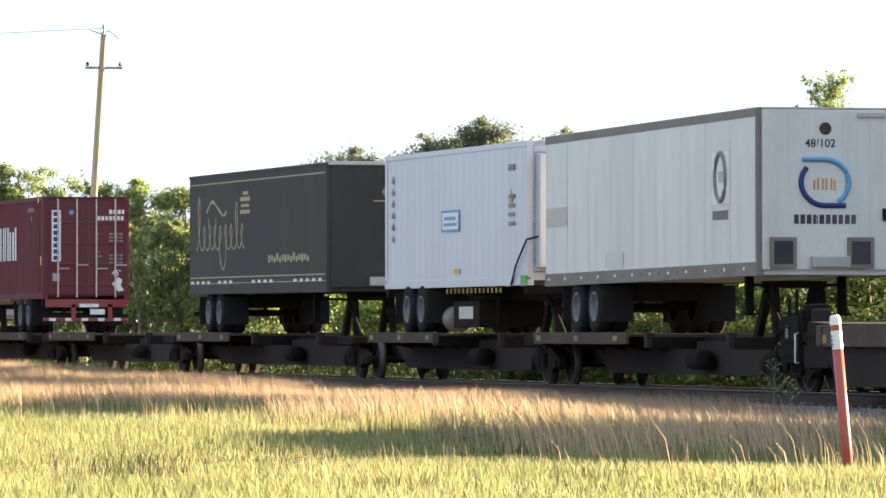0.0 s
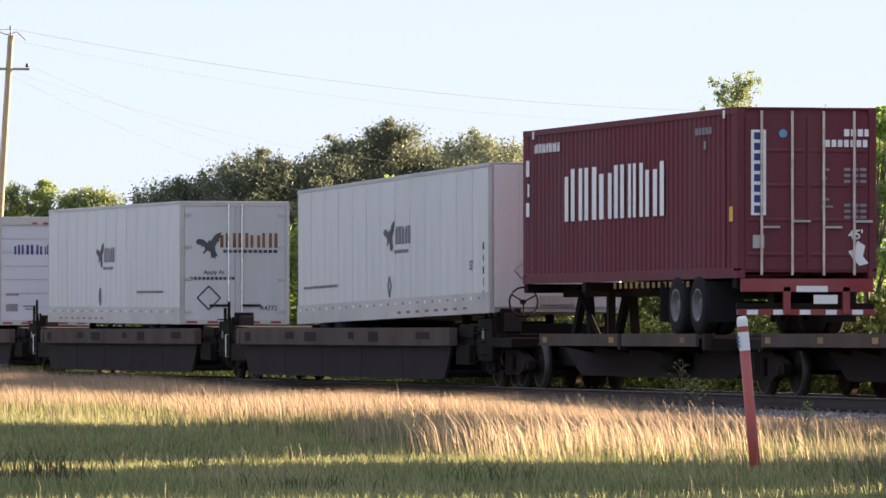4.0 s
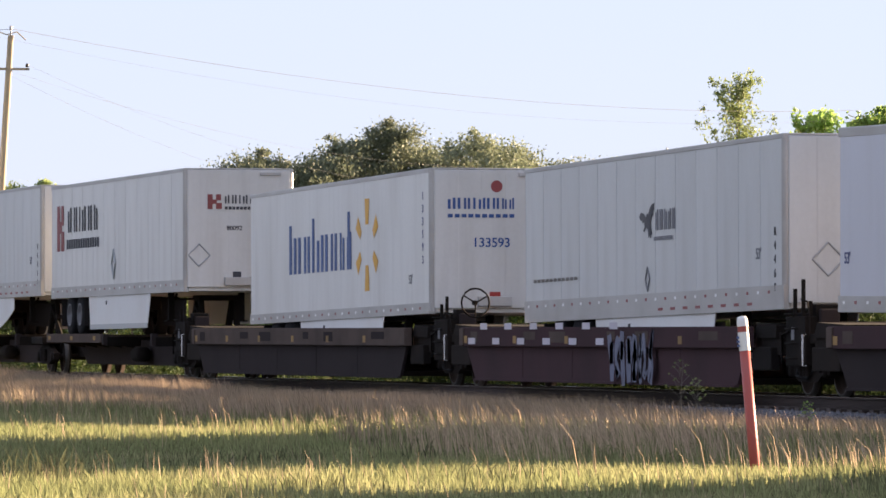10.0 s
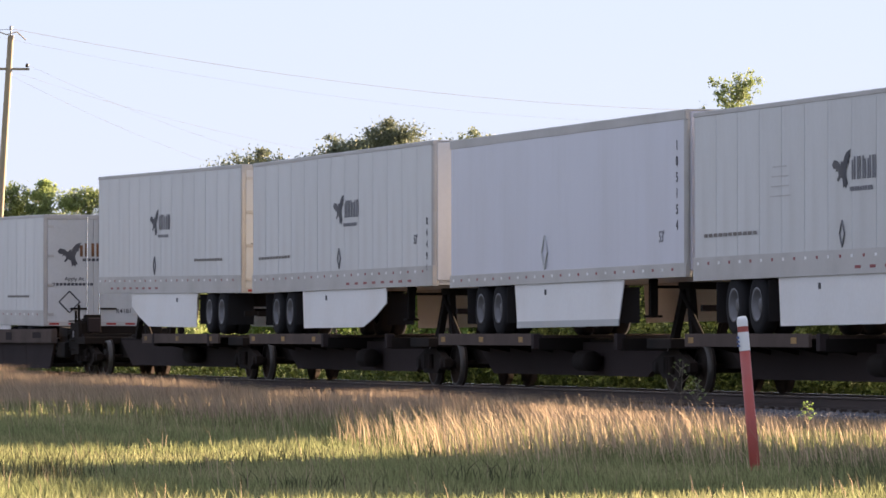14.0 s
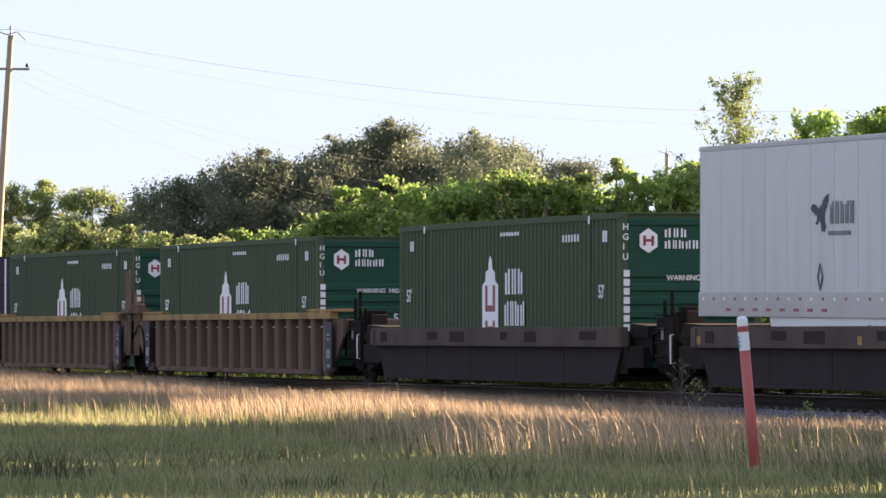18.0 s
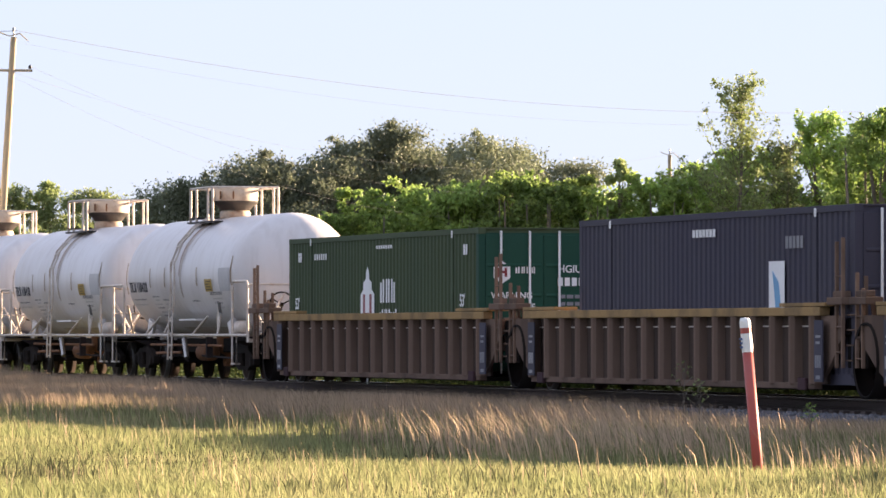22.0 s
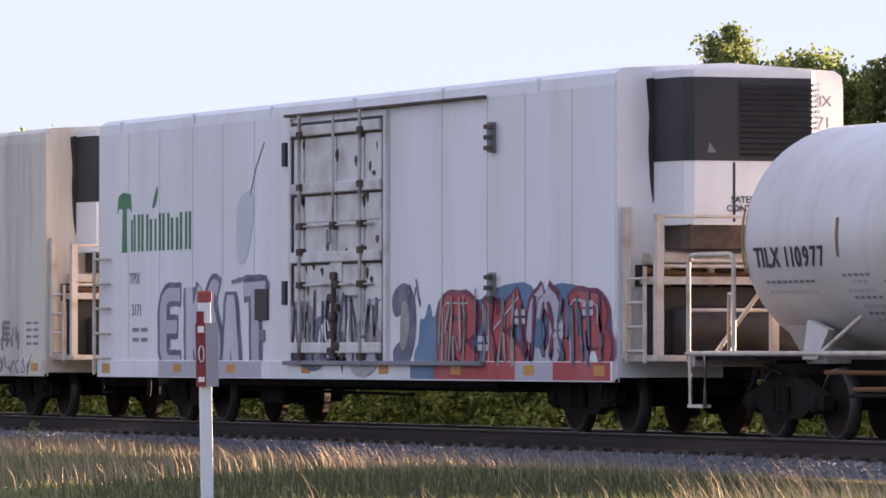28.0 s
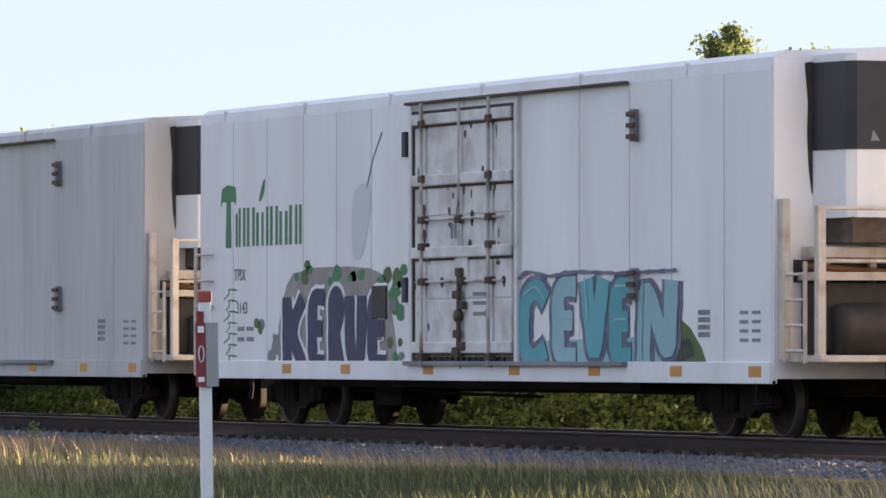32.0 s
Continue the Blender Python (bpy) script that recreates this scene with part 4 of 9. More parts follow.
def scrawl(t, x, z, w, h, n, y, materials, seed, thick=0.06):
    """Jagged sprayed strokes that overlap, like hurried lettering."""
    rnd = random.Random(seed)
    for k in range(n):
        x0 = x + w * k / n
        pts = [(x0 + rnd.uniform(-0.1, 0.5) * w / n * 1.6, z + h * q + rnd.uniform(-0.06, 0.06)) for q in rnd.choice(((0.0, 1.0, 0.2, 0.9), (1.0, 0.1, 0.6, 0.0), (0.1, 0.9, 0.95, 0.5, 0.45, 0.0), (0.9, 0.5, 0.4, 0.05, 0.3)))]
        ribbon(t, pts, thick * rnd.uniform(0.6, 1.3), y - 0.001 * (k % 3), rnd.choice(materials), 1)


def number_row(t, rows, at, material, face="side"):
    """A number as plain bars, one part for each figure."""
    for row in rows:
        part("number_bar", bars([row], at, face), material, t)


def name_blocks(t, widths, height, at, material, face="side", gap=0.03, seed=1, label=""):
    """A painted name as plain shapes, one part for each letter."""
    for rows in glyphs(widths, height, gap):
        part("name_block", bars(rows, at, face), material, t, label)


def diamond(t, x, y, z, s, face="side", material=M_INK):
    w = 0.62 if face == "side" else 1.0
    sh = Shape()
    pts = [(-0.5 * s * w, 0), (0, -0.5 * s), (0.5 * s * w, 0), (0, 0.5 * s)]
    for k in range(4):
        (a, b), (c, d) = pts[k], pts[(k + 1) % 4]
        if face == "side":
            sh.tube([(x + a, y - 0.004, z + b), (x + c, y - 0.004, z + d)], 0.016 * s / 0.5, 4)
        else:
            sh.tube([(x + 0.004, y + a, z + b), (x + 0.004, y + c, z + d)], 0.016 * s / 0.5, 4)
    part("placard_holder", sh, material, t, "diamond placard holder")


def column_digits(t, digits, x, y, z, size, material, step=1.15, face="side"):
    for k, ch in enumerate(digits):
        letters("digit", ch, size, material, t, (x, y, z - k * size * step), face)


def bird_trailer(u, z, pitch, nose, skirt, number, streaked=False):
    lab = "off-white panelled van trailer with a dark bird emblem" + (", nose forward" if nose > 0 else ", rear doors forward")
    t = van_trailer(lab, nose=nose, skirt=skirt)
    ys = -1.305
    bx = 8.2 if nose > 0 else 6.75
    bird_mark(t, bx, ys, 2.58, 0.46)
    name_blocks(t, (0.22, 0.22, 0.2, 0.2, 0.22), 0.36, (bx + 0.52, ys, 2.42), M_SPRAYGREY, gap=0.05, seed=7)
    part("small_print", bars([(k * 0.13, 0, 0.1, 0.07) for k in range(9)], (bx + 0.42, ys, 2.24)), M_SPRAYGREY, t)
    diamond(t, bx + 0.02, ys, 1.58, 0.42, material=M_SPRAYGREY)
    x0 = 0.65 if nose > 0 else 11.2
    part("small_print", bars([(k * 0.28, 0, 0.2, 0.06) for k in range(11)], (x0, ys, 1.66)), M_OLDRAIL, t, "faded line of small print")
    if nose > 0:
        column_digits(t, number, 15.62, ys, 2.15, 0.2, M_INK)
        letters("length_mark", "53'", 0.26, M_SPRAYGREY, t, (14.6, ys, 1.78))
        diamond(t, 16.182, -0.55, 1.75, 0.55, "end", M_SIGNGREY)
    else:
        xe = 16.167
        bird_mark(t, xe, -0.62, 2.75, 0.52, "end")
        name_blocks(t, (0.26, 0.26, 0.24, 0.24, 0.26), 0.34, (xe, -0.35, 2.72), M_RUST, "end", 0.04, 3)
        part("small_print", bars([(k * 0.12, 0, 0.09, 0.07) for k in range(11)], (xe, -0.28, 2.6), "end"), M_INK, t)
        letters("door_word", "Apply At", 0.14, M_INK, t, (xe, -0.75, 2.1), "end")
        part("small_print", bars([(k * 0.1, 0, 0.075, 0.07) for k in range(11)], (xe, -1.08, 1.97), "end"), M_INK, t)
        diamond(t, xe, -0.62, 1.55, 0.55, "end")
        letters("fleet_number", number, 0.16, M_INK, t, (xe, 0.6, 1.26), "end")
    if streaked:
        part("scuffs", bars([(k * 0.05, k * 0.16, 1.1 - 0.12 * k, 0.02) for k in range(4)], (4.4, ys, 2.25)), M_ALU, t, "long scuff marks")
    return ride(t, u, z, pitch)


def box_container(label, L, W, H, wall, end_wall, doors, group, posts=(2.05,), pitch=0.28, deep=0.03):
    """Corrugated steel container; z = 0 at its floor, the forward end faces +x."""
    t = thing("container", label, "container", group)
    h = W / 2
    out = []
    x, k = 0.22, 0
    while x < L - 0.3:
        out += [(x, -h + 0.012), (x + pitch * 0.36, -h + 0.012), (x + pitch * 0.5, -h + 0.012 + deep), (x + pitch * 0.86, -h + 0.012 + deep)]
        x += pitch
    out += [(L - 0.2, -h + 0.012), (L - 0.2, -h + 0.08), (0.22, -h + 0.08)]
    part("side_wall", Shape().prism(out, 0.16, H - 0.10, "z"), wall, t)
    part("body", Shape().box(0.1, L - 0.06, -h + 0.09, h - 0.02, 0.1, H - 0.03), wall, t)
    part("roof", Shape().box(0.02, L - 0.02, -h + 0.03, h - 0.03, H - 0.03, H, 0.008), wall, t)
    for y in (-1, 1):
        part("top_rail", Shape().box(0.0, L, min(y * h, y * (h - 0.07)), max(y * h, y * (h - 0.07)), H - 0.11, H, 0.008), wall, t)
        part("bottom_rail", Shape().box(0.0, L, min(y * h, y * (h - 0.07)), max(y * h, y * (h - 0.07)), 0.0, 0.17, 0.008), wall, t)
    for x0 in (0.0, L - 0.2):
        for y in (-1, 1):
            part("corner_post", Shape().box(x0, x0 + 0.2, min(y * h, y * (h - 0.13)), max(y * h, y * (h - 0.13)), 0, H, 0.01), end_wall if x0 > 1 and doors != "ribs" else wall, t)
            for z in (0.0, H - 0.12):
                part("corner_casting", Shape().box(x0 - 0.004, x0 + 0.204, min(y * (h + 0.004), y * (h - 0.14)), max(y * (h + 0.004), y * (h - 0.14)), z - 0.003, z + 0.123, 0.012), wall, t)
    for p in posts:
        for xp in (p, L - p):
            o = part("lifting_post", Shape().box(xp - 0.05, xp + 0.05, -h - 0.004, -h + 0.05, 0.05, H - 0.03, 0.008), wall, t)
            part("lift_mark", Shape().box(xp - 0.06, xp + 0.06, -h - 0.008, -h - 0.004, H - 0.17, H - 0.03), M_WHITEINK, o, "pale lifting mark")
    e = part("front_end" if doors == "ribs" else "door_end", Shape().box(L - 0.06, L - 0.03, -h + 0.13, h - 0.13, 0.1, H - 0.1), end_wall, t)
    if doors == "ribs":
        for k in range(7):
            z = 0.25 + k * 0.24
            part("end_rib", Shape().prism([(L - 0.03, z), (L + 0.004, z + 0.03), (L + 0.004, z + 0.13), (L - 0.03, z + 0.16)], -h + 0.14, h - 0.14), end_wall, e)
        part("end_rib", Shape().prism([(L - 0.03, 2.62), (L + 0.004, 2.64), (L + 0.004, 2.74), (L - 0.03, 2.76)], -h + 0.14, h - 0.14), end_wall, e)
    else:
        for y0, y1 in ((-h + 0.14, -0.008), (0.008, h - 0.14)):
            d = part("door", Shape().box(L - 0.04, L - 0.012, y0, y1, 0.14, H - 0.14, 0.008), end_wall, t)
            for k in range(4):
                z = 0.36 + k * 0.58
                part("door_swage", Shape().prism([(L - 0.012, z), (L + 0.004, z + 0.02), (L + 0.004, z + 0.05), (L - 0.012, z + 0.07)], y0 + 0.05, y1 - 0.05), end_wall, d)
            for f in (0.26, 0.76):
                y = y0 + (y1 - y0) * f
                part("lock_rod", Shape().tube([(L + 0.03, y, 0.05), (L + 0.03, y, H - 0.06)], 0.024, 8), M_HANDRAIL if doors == "rods" else M_WHITEINK, d, "pale lock rod")
                part("handle", Shape().box(L + 0.02, L + 0.05, y - 0.02, y + 0.32, 0.78 + 0.2 * f, 0.82 + 0.2 * f, 0.006), M_ALU, d)
    return t


def green_container(u, z, doors, extra=0):
    t = box_container("dark green corrugated domestic container with a white tower emblem", 16.15, 2.59, 2.86, M_GREEN, M_GREENEND, doors, "green containers")
    ys = -1.297
    em = [(0.0, 1.12), (0.13, 1.0), (0.15, 0.86), (0.36, 0.80), (0.38, 0.64), (0.62, 0.55), (0.62, -0.62), (0.30, -0.82), (0.0, -1.3), (-0.30, -0.82), (-0.62, -0.62), (-0.62, 0.55), (-0.38, 0.64), (-0.36, 0.80), (-0.15, 0.86), (-0.13, 1.0)]
    e = part("tower_emblem", sign_shape([(a * 0.95, b) for a, b in em], (7.15, ys, 1.08)), M_WHITEINK, t, "white tower-shaped emblem")
    part("emblem_mark", bars([(-0.36, -0.62, 0.16, 0.5), (0.2, -0.62, 0.16, 0.5), (-0.36, -0.35, 0.7, 0.12), (-0.36, 0.05, 0.16, 0.5), (0.2, 0.05, 0.16, 0.5), (-0.36, 0.05, 0.7, 0.12)], (7.15, ys - 0.004, 1.08)), M_OXBLOOD, e)
    name_blocks(t, (0.42, 0.38, 0.4), 0.48, (8.25, ys, 1.45), M_WHITEINK, seed=2, gap=0.06)
    name_blocks(t, (0.36, 0.3, 0.34, 0.34), 0.46, (8.2, ys, 0.86), M_WHITEINK, seed=5, gap=0.05)
    part("small_print", bars([(k * 0.2, 0, 0.13, 0.07) for k in range(7)], (7.9, ys, 2.55)), M_WHITEINK, t)
    number_row(t, [(k * 0.2, 0, 0.11, 0.13) for k in range(6)], (12.3 if extra == 0 else 2.4, ys, 2.38), M_WHITEINK)
    for x in (0.6, 14.7):
        letters("length_mark", "53'", 0.34, M_WHITEINK, t, (x, ys, 1.35))
        part("small_print", bars([(0, 0, 0.12, 0.2), (0.17, 0, 0.12, 0.2)], (x + 0.3, ys, 2.35)), M_WHITEINK, t)
    xe = 16.152
    hexa = [(0.19 * math.sin(math.pi * k / 3), 0.22 * math.cos(math.pi * k / 3)) for k in range(6)]
    if doors == "ribs":
        h = part("hexagon_emblem", sign_shape(hexa, (xe, -0.78, 2.36), "end", 0.006), M_WHITEINK, t, "white hexagon emblem")
        part("emblem_mark", bars([(-0.1, -0.09, 0.05, 0.18), (0.05, -0.09, 0.05, 0.18), (-0.1, -0.02, 0.2, 0.05)], (xe + 0.006, -0.78, 2.36), "end"), M_OXBLOOD, h)
        name_blocks(t, (0.14, 0.11, 0.12), 0.16, (xe, -0.48, 2.42), M_WHITEINK, "end", 0.025, 4)
        name_blocks(t, (0.13, 0.09, 0.11, 0.11, 0.12), 0.15, (xe, -0.48, 2.22), M_WHITEINK, "end", 0.02, 6)
        letters("warning_word", "WARNING  HIGH  CUBE", 0.13, M_WHITEINK, t, (xe + 0.01, -0.45, 1.66), "end")
        letters("length_mark", "53'", 0.24, M_WHITEINK, t, (xe + 0.01, 0.35, 1.05), "end")
        column_digits(t, "HGIU", xe + 0.006, -1.26, 2.55, 0.16, M_WHITEINK, 1.1, "end")
        number_row(t, [(0, -k * 0.16, 0.11, 0.12) for k in range(7)], (xe + 0.006, -1.24, 1.72), M_WHITEINK, "end")
    else:
        xd = xe - 0.012
        h = part("hexagon_emblem", sign_shape(hexa, (xd, -0.83, 2.0), "end", 0.006), M_WHITEINK, t, "white hexagon emblem")
        part("emblem_mark", bars([(-0.1, -0.09, 0.05, 0.18), (0.05, -0.09, 0.05, 0.18), (-0.1, -0.02, 0.2, 0.05)], (xd + 0.006, -0.83, 2.0), "end"), M_OXBLOOD, h)
        name_blocks(t, (0.1, 0.08, 0.08, 0.08), 0.13, (xd, -0.56, 1.98), M_WHITEINK, "end", 0.02, 4)
        letters("warning_word", "WARNING", 0.17, M_WHITEINK, t, (xd + 0.012, -1.05, 1.5), "end")
        letters("warning_word", "HIGH CUBE", 0.17, M_WHITEINK, t, (xd + 0.012, -1.05, 1.28), "end")
        letters("owner_code", "HGIU", 0.2, M_WHITEINK, t, (xd + 0.012, 0.28, 2.0), "end")
        number_row(t, [(k * 0.14, 0, 0.1, 0.16) for k in range(6)], (xd + 0.012, 0.28, 1.74), M_WHITEINK, "end")
        part("small_print", bars([(k * 0.16, -0.14 * j, 0.13, 0.07) for k in range(6) for j in range(4)], (xd + 0.012, 0.3, 1.5), "end"), M_SPRAYGREY, t)
    return ride(t, u, z)


# ---- the train, front to rear ----
SPINE = 1.0
WELL = 0.29

# a van trailer on the spine car that leads the view, railway-blue ring emblem
well_car(-106.0, -82.7, patches=5, last=True)
# loads ahead, never in view, added for their shadow bands on the field
ride(box_container("unseen container added for its shadow on the field", 12.2, 2.44, 2.9, M_GREEN, M_GREENEND, "ribs", "containers in wells"), -100.1, WELL)
well_car(-79.5, -56.0, last=True)
ride(box_container("unseen container added for its shadow on the field", 16.15, 2.44, 2.9, M_GREEN, M_GREENEND, "ribs", "containers in wells"), -75.8, WELL)

spine_unit(-123.6, -107.2, (0.7, 7.6), 13.6, last=True)
ringed = van_trailer("weathered white van trailer with a blue ring emblem and grey rails", 14.65, 1, M_PANELFAIR, 9, 0.24, 0.15, 0.93, 3.84, rail=M_OLDRAIL)
ys = -1.305
ring_o = [(0.34 * math.cos(a), 0.42 * math.sin(a)) for a in (2 * math.pi * k / 20 for k in range(20))]
pl = part("emblem_panel", Shape().box(11.85, 12.95, ys - 0.003, ys, 2.22, 3.14), M_WHITEINK, ringed)
part("ring_emblem", Shape().tube([(12.4 + a, ys - 0.006, 2.7 + b) for a, b in ring_o + ring_o[:1]], 0.05, 5), M_SPRAYGREY, pl, "faded grey ring emblem")
part("emblem_core", Shape().box(12.24, 12.56, ys - 0.008, ys - 0.003, 2.60, 2.80), M_DATAGREY, pl)
part("small_print", bars([(k * 0.2, 0, 0.15, 0.16) for k in range(5)], (11.85, ys, 1.95)), M_SPRAYGREY, ringed)
part("patch_panel", Shape().box(0.1, 1.7, ys - 0.006, ys, 2.08, 2.44), M_ALU, ringed, "grey riveted patch panel")
part("vent_hatch", Shape().box(4.5, 5.8, ys - 0.006, ys, 1.22, 1.50), M_PANEL, ringed)
xe = 14.682
ring = lambda d0, d1, rx, rz: [(xe + 0.004, -0.1 + rx * math.cos(radians(d0 + (d1 - d0) * k / 16)), 2.55 + rz * math.sin(radians(d0 + (d1 - d0) * k / 16))) for k in range(17)]
part("ring_emblem", Shape().tube([(xe + 0.004, -0.5, 2.95)] + ring(90, -55, 0.44, 0.40), 0.05, 6), M_SKYINK, ringed, "blue ring emblem")
part("ring_emblem", Shape().tube(ring(140, 270, 0.42, 0.40) + [(xe + 0.004, 0.28, 2.15)], 0.05, 6), M_NAVYINK, ringed, "navy ring emblem")
name_blocks(ringed, (0.13, 0.12, 0.12), 0.2, (xe, -0.3, 2.42), M_ORANGE, "end", 0.03, 9)
letters("size_mark", "48/102", 0.2, M_INK, ringed, (xe, -0.45, 3.16), "end")
part("round_emblem", sign_shape(oval(0.11, 0.11), (xe, -0.08, 3.48), "end"), M_SOOT, ringed)
number_row(ringed, [(k * 0.115, 0, 0.085, 0.16) for k in range(10)], (xe, -0.65, 1.83), M_INK, "end")
for y in (-0.85, 0.55):
    bx = part("vent_box", Shape().box(xe, xe + 0.05, y - 0.24, y + 0.24, 1.06, 1.6, 0.01), M_OLDRAIL, ringed, "grey framed vent box")
    part("vent_mouth", Shape().box(xe + 0.05, xe + 0.056, y - 0.17, y + 0.17, 1.13, 1.53), M_GRILLE, bx)
part("side_latch", Shape().box(xe, xe + 0.05, 0.95, 1.1, 1.9, 2.1), M_DARK, ringed)
ride(ringed, -122.5, SPINE - 0.02, -0.35)

spine_unit(-140.4, -123.6, (3.0, 9.4), 15.2)
tri = box_container("white refrigerated container with a blue notice panel", 12.4, 2.44, 2.86, M_PANEL2, M_PANEL2, "ribs", "containers on chassis", posts=(), pitch=0.55, deep=0.004)
ys = -1.222
part("upright_name", bars([(0, -k * 0.25, 0.22, 0.10) for k in range(6)] + [(0.07, -k * 0.25, 0.07, 0.16) for k in range(6)], (0.65, ys, 2.25)), M_SPRAYGREY, tri)
nb = part("notice_panel", Shape().box(5.2, 6.75, ys - 0.006, ys, 1.15, 1.6), M_WHITEINK, tri, "white notice panel with a thin blue border")
part("notice_border", bars([(0, 0, 1.55, 0.05), (0, 0.40, 1.55, 0.05), (0, 0.05, 0.07, 0.35), (1.48, 0.05, 0.07, 0.35)], (5.2, ys - 0.006, 1.15)), M_SKYINK, nb)
part("notice_text", bars([(0.2, 0.12, 1.15, 0.06), (0.3, 0.24, 0.95, 0.07)], (5.2, ys - 0.006, 1.15)), M_SKYINK, nb)
part("amber_patch", Shape().box(6.3, 6.8, ys - 0.006, ys, 0.28, 0.38), M_YELLOW, tri)
part("small_print", bars([(0, k * 0.18, 0.5, 0.08) for k in range(4)] + [(0, 1.1, 0.5, 0.12)], (10.9, ys, 1.2)), M_SPRAYGREY, tri)
part("warning_triangle", sign_shape([(-0.13, 0), (0.13, 0), (0, 0.3)], (11.1, ys, 1.65)), M_ORANGE, tri)
ru = part("reefer_unit", Shape().box(12.4, 12.75, -1.05, 1.05, 0.35, 2.6, 0.04), M_PANEL2, tri, "white refrigeration unit")
part("fan_mouth", Shape().lathe([(0.0, 0.0), (0.42, 0.0), (0.45, 0.02)], 20, (12.755, -0.45, 1.55), "x"), M_GRILLE, ru)
part("unit_hatch", Shape().box(12.75, 12.77, -0.2, 0.9, 0.6, 1.0), M_ALU, ru)
part("power_cable", Shape().tube([(12.72, -0.9, 1.0), (12.5, -1.26, 0.9), (11.6, -1.25, 0.4), (11.2, -1.24, 0.02)], 0.022, 6), M_RUBBER, tri)
part("green_cover", Shape().box(12.0, 12.42, -1.26, -1.22, 0.02, 0.2), M_LIMEINK, tri, "bright green corner cover")
ride(tri, -136.65, SPINE + 0.95, 0)


def chassis(u, L, nose, z, paint, label):
    c = thing("container_chassis", label, "chassis", "container chassis")
    part("main_rail", Shape().box(0.2, L - 0.2, -0.5, -0.36, 0.70, 0.94, 0.01), paint, c)
    part("main_rail", Shape().box(0.2, L - 0.2, 0.36, 0.5, 0.70, 0.94, 0.01), paint, c)
    for x in (0.1, L * 0.3, L * 0.6, L - 0.25):
        part("bolster", Shape().box(x - 0.1, x + 0.15, -1.2, 1.2, 0.78, 0.95, 0.01), paint, c)
    underframe(c, L, nose, gear=False)
    xl = L - 4.2 if nose > 0 else 4.2
    for y in (-0.7, 0.7):
        part("landing_leg", Shape().box(xl - 0.07, xl + 0.07, y - 0.07, y + 0.07, 0.0, 0.9, 0.01), paint, c)
    part("light_row", bars([(k * 0.35, 0, 0.16, 0.1) for k in range(14)], (L * 0.45, -1.21, 0.82)), M_CHORD, c)
    return ride(c, u, z)


chassis(-136.65, 12.4, 1, SPINE, M_DARK, "dark steel container chassis with twin axles")
gen = thing("generator_set", "dark generator slung under a container chassis", "generator")
part("casing", Shape().box(0, 2.2, -1.1, 0.3, 0.12, 0.66, 0.03), M_DARK, gen)
part("fuel_tank", Shape().lathe([(0.0, -0.35), (0.25, -0.35), (0.27, -0.3), (0.27, 0.3), (0.25, 0.35), (0.0, 0.35)], 16, (-0.6, -0.85, 0.3), "x"), M_OLDRAIL, gen, "weathered grey round tank")
part("casing_panel", bars([(0.3, 0.1, 1.2, 0.25)], (0.2, -1.1, 0.2)), M_SIGNGREY, gen)
ride(gen, -130.9, SPINE)

spine_unit(-160.5, -140.4, (1.8, 8.2), 17.2)
bl = van_trailer("charcoal van trailer with faded pale-gold script and pinstripes", 15.75, 1, M_BLACKTR, 1, 0.10, 0.06, 0.95, 3.86, smooth=True, rail=M_BLACKTR, tape=False)
ys = -1.300
part("pinstripe", bars([(0, 0, 15.3, 0.03), (0, -2.28, 15.3, 0.03), (0, -2.42, 15.3, 0.02)], (0.2, ys, 3.62)), M_GOLD, bl)
wt = Shape()
for k in (0, 1, 2, 3, 5, 6, 7, 11, 12, 13, 14, 18, 19, 20, 21, 22):
    wt.box(0.3 + k * 0.66, 0.62 + k * 0.66, ys - 0.006, ys, 1.2, 1.27)
part("tape", wt, M_WHITEINK, bl, "row of white reflective tape")
loops = []
for k in range(9 * 12 + 1):
    q, a = k / 12, 2 * math.pi * k / 12
    hh = 0.66 if q < 1 else 0.56 if 7.3 < q < 8.3 or 2.6 < q < 3.4 else 0.30
    lo = -0.5 if 4.4 < q < 5.2 else 0.0
    loops.append((0.95 + 0.64 * q + 0.26 * math.sin(a), 2.02 + hh - hh * math.cos(a) + lo * (1 + math.cos(a)) * 0.5))
ribbon(bl, loops, 0.055, ys, M_GOLD, 1)["label"] = "pale-gold flourished loops"
ribbon(bl, [(2.2, 2.95), (2.8, 3.25), (3.5, 3.05), (4.2, 2.80), (4.6, 2.95)], 0.09, ys, M_GOLD)
part("crest", bars([(0, 0, 1.1, 0.09), (0.1, 0.16, 0.9, 0.07), (0, 0.3, 1.1, 0.1), (0.3, 0.45, 0.6, 0.08)], (6.2, ys, 2.85)), M_GOLD, bl)
part("small_print", bars([(k * 0.30, 0.04 * (k % 2), 0.2, 0.13 + 0.05 * (k % 3 == 0)) for k in range(15)], (9.4, ys, 1.66)), M_GOLD, bl)
xe = 15.785
og = part("gold_oval", sign_shape(oval(0.5, 0.2), (xe, 0.45, 3.2), "end"), M_GOLD, bl, "gold oval emblem")
part("oval_lines", bars([(-0.4, -0.02, 0.8, 0.05), (-0.03, -0.17, 0.05, 0.34), (-0.3, 0.07, 0.6, 0.03), (-0.3, -0.1, 0.6, 0.03)], (xe + 0.004, 0.45, 3.2), "end"), M_BLACKTR, og)
part("gold_line", bars([(-0.7, -0.22, 1.4, 0.03)], (xe, 0.45, 3.2), "end"), M_GOLD, bl)
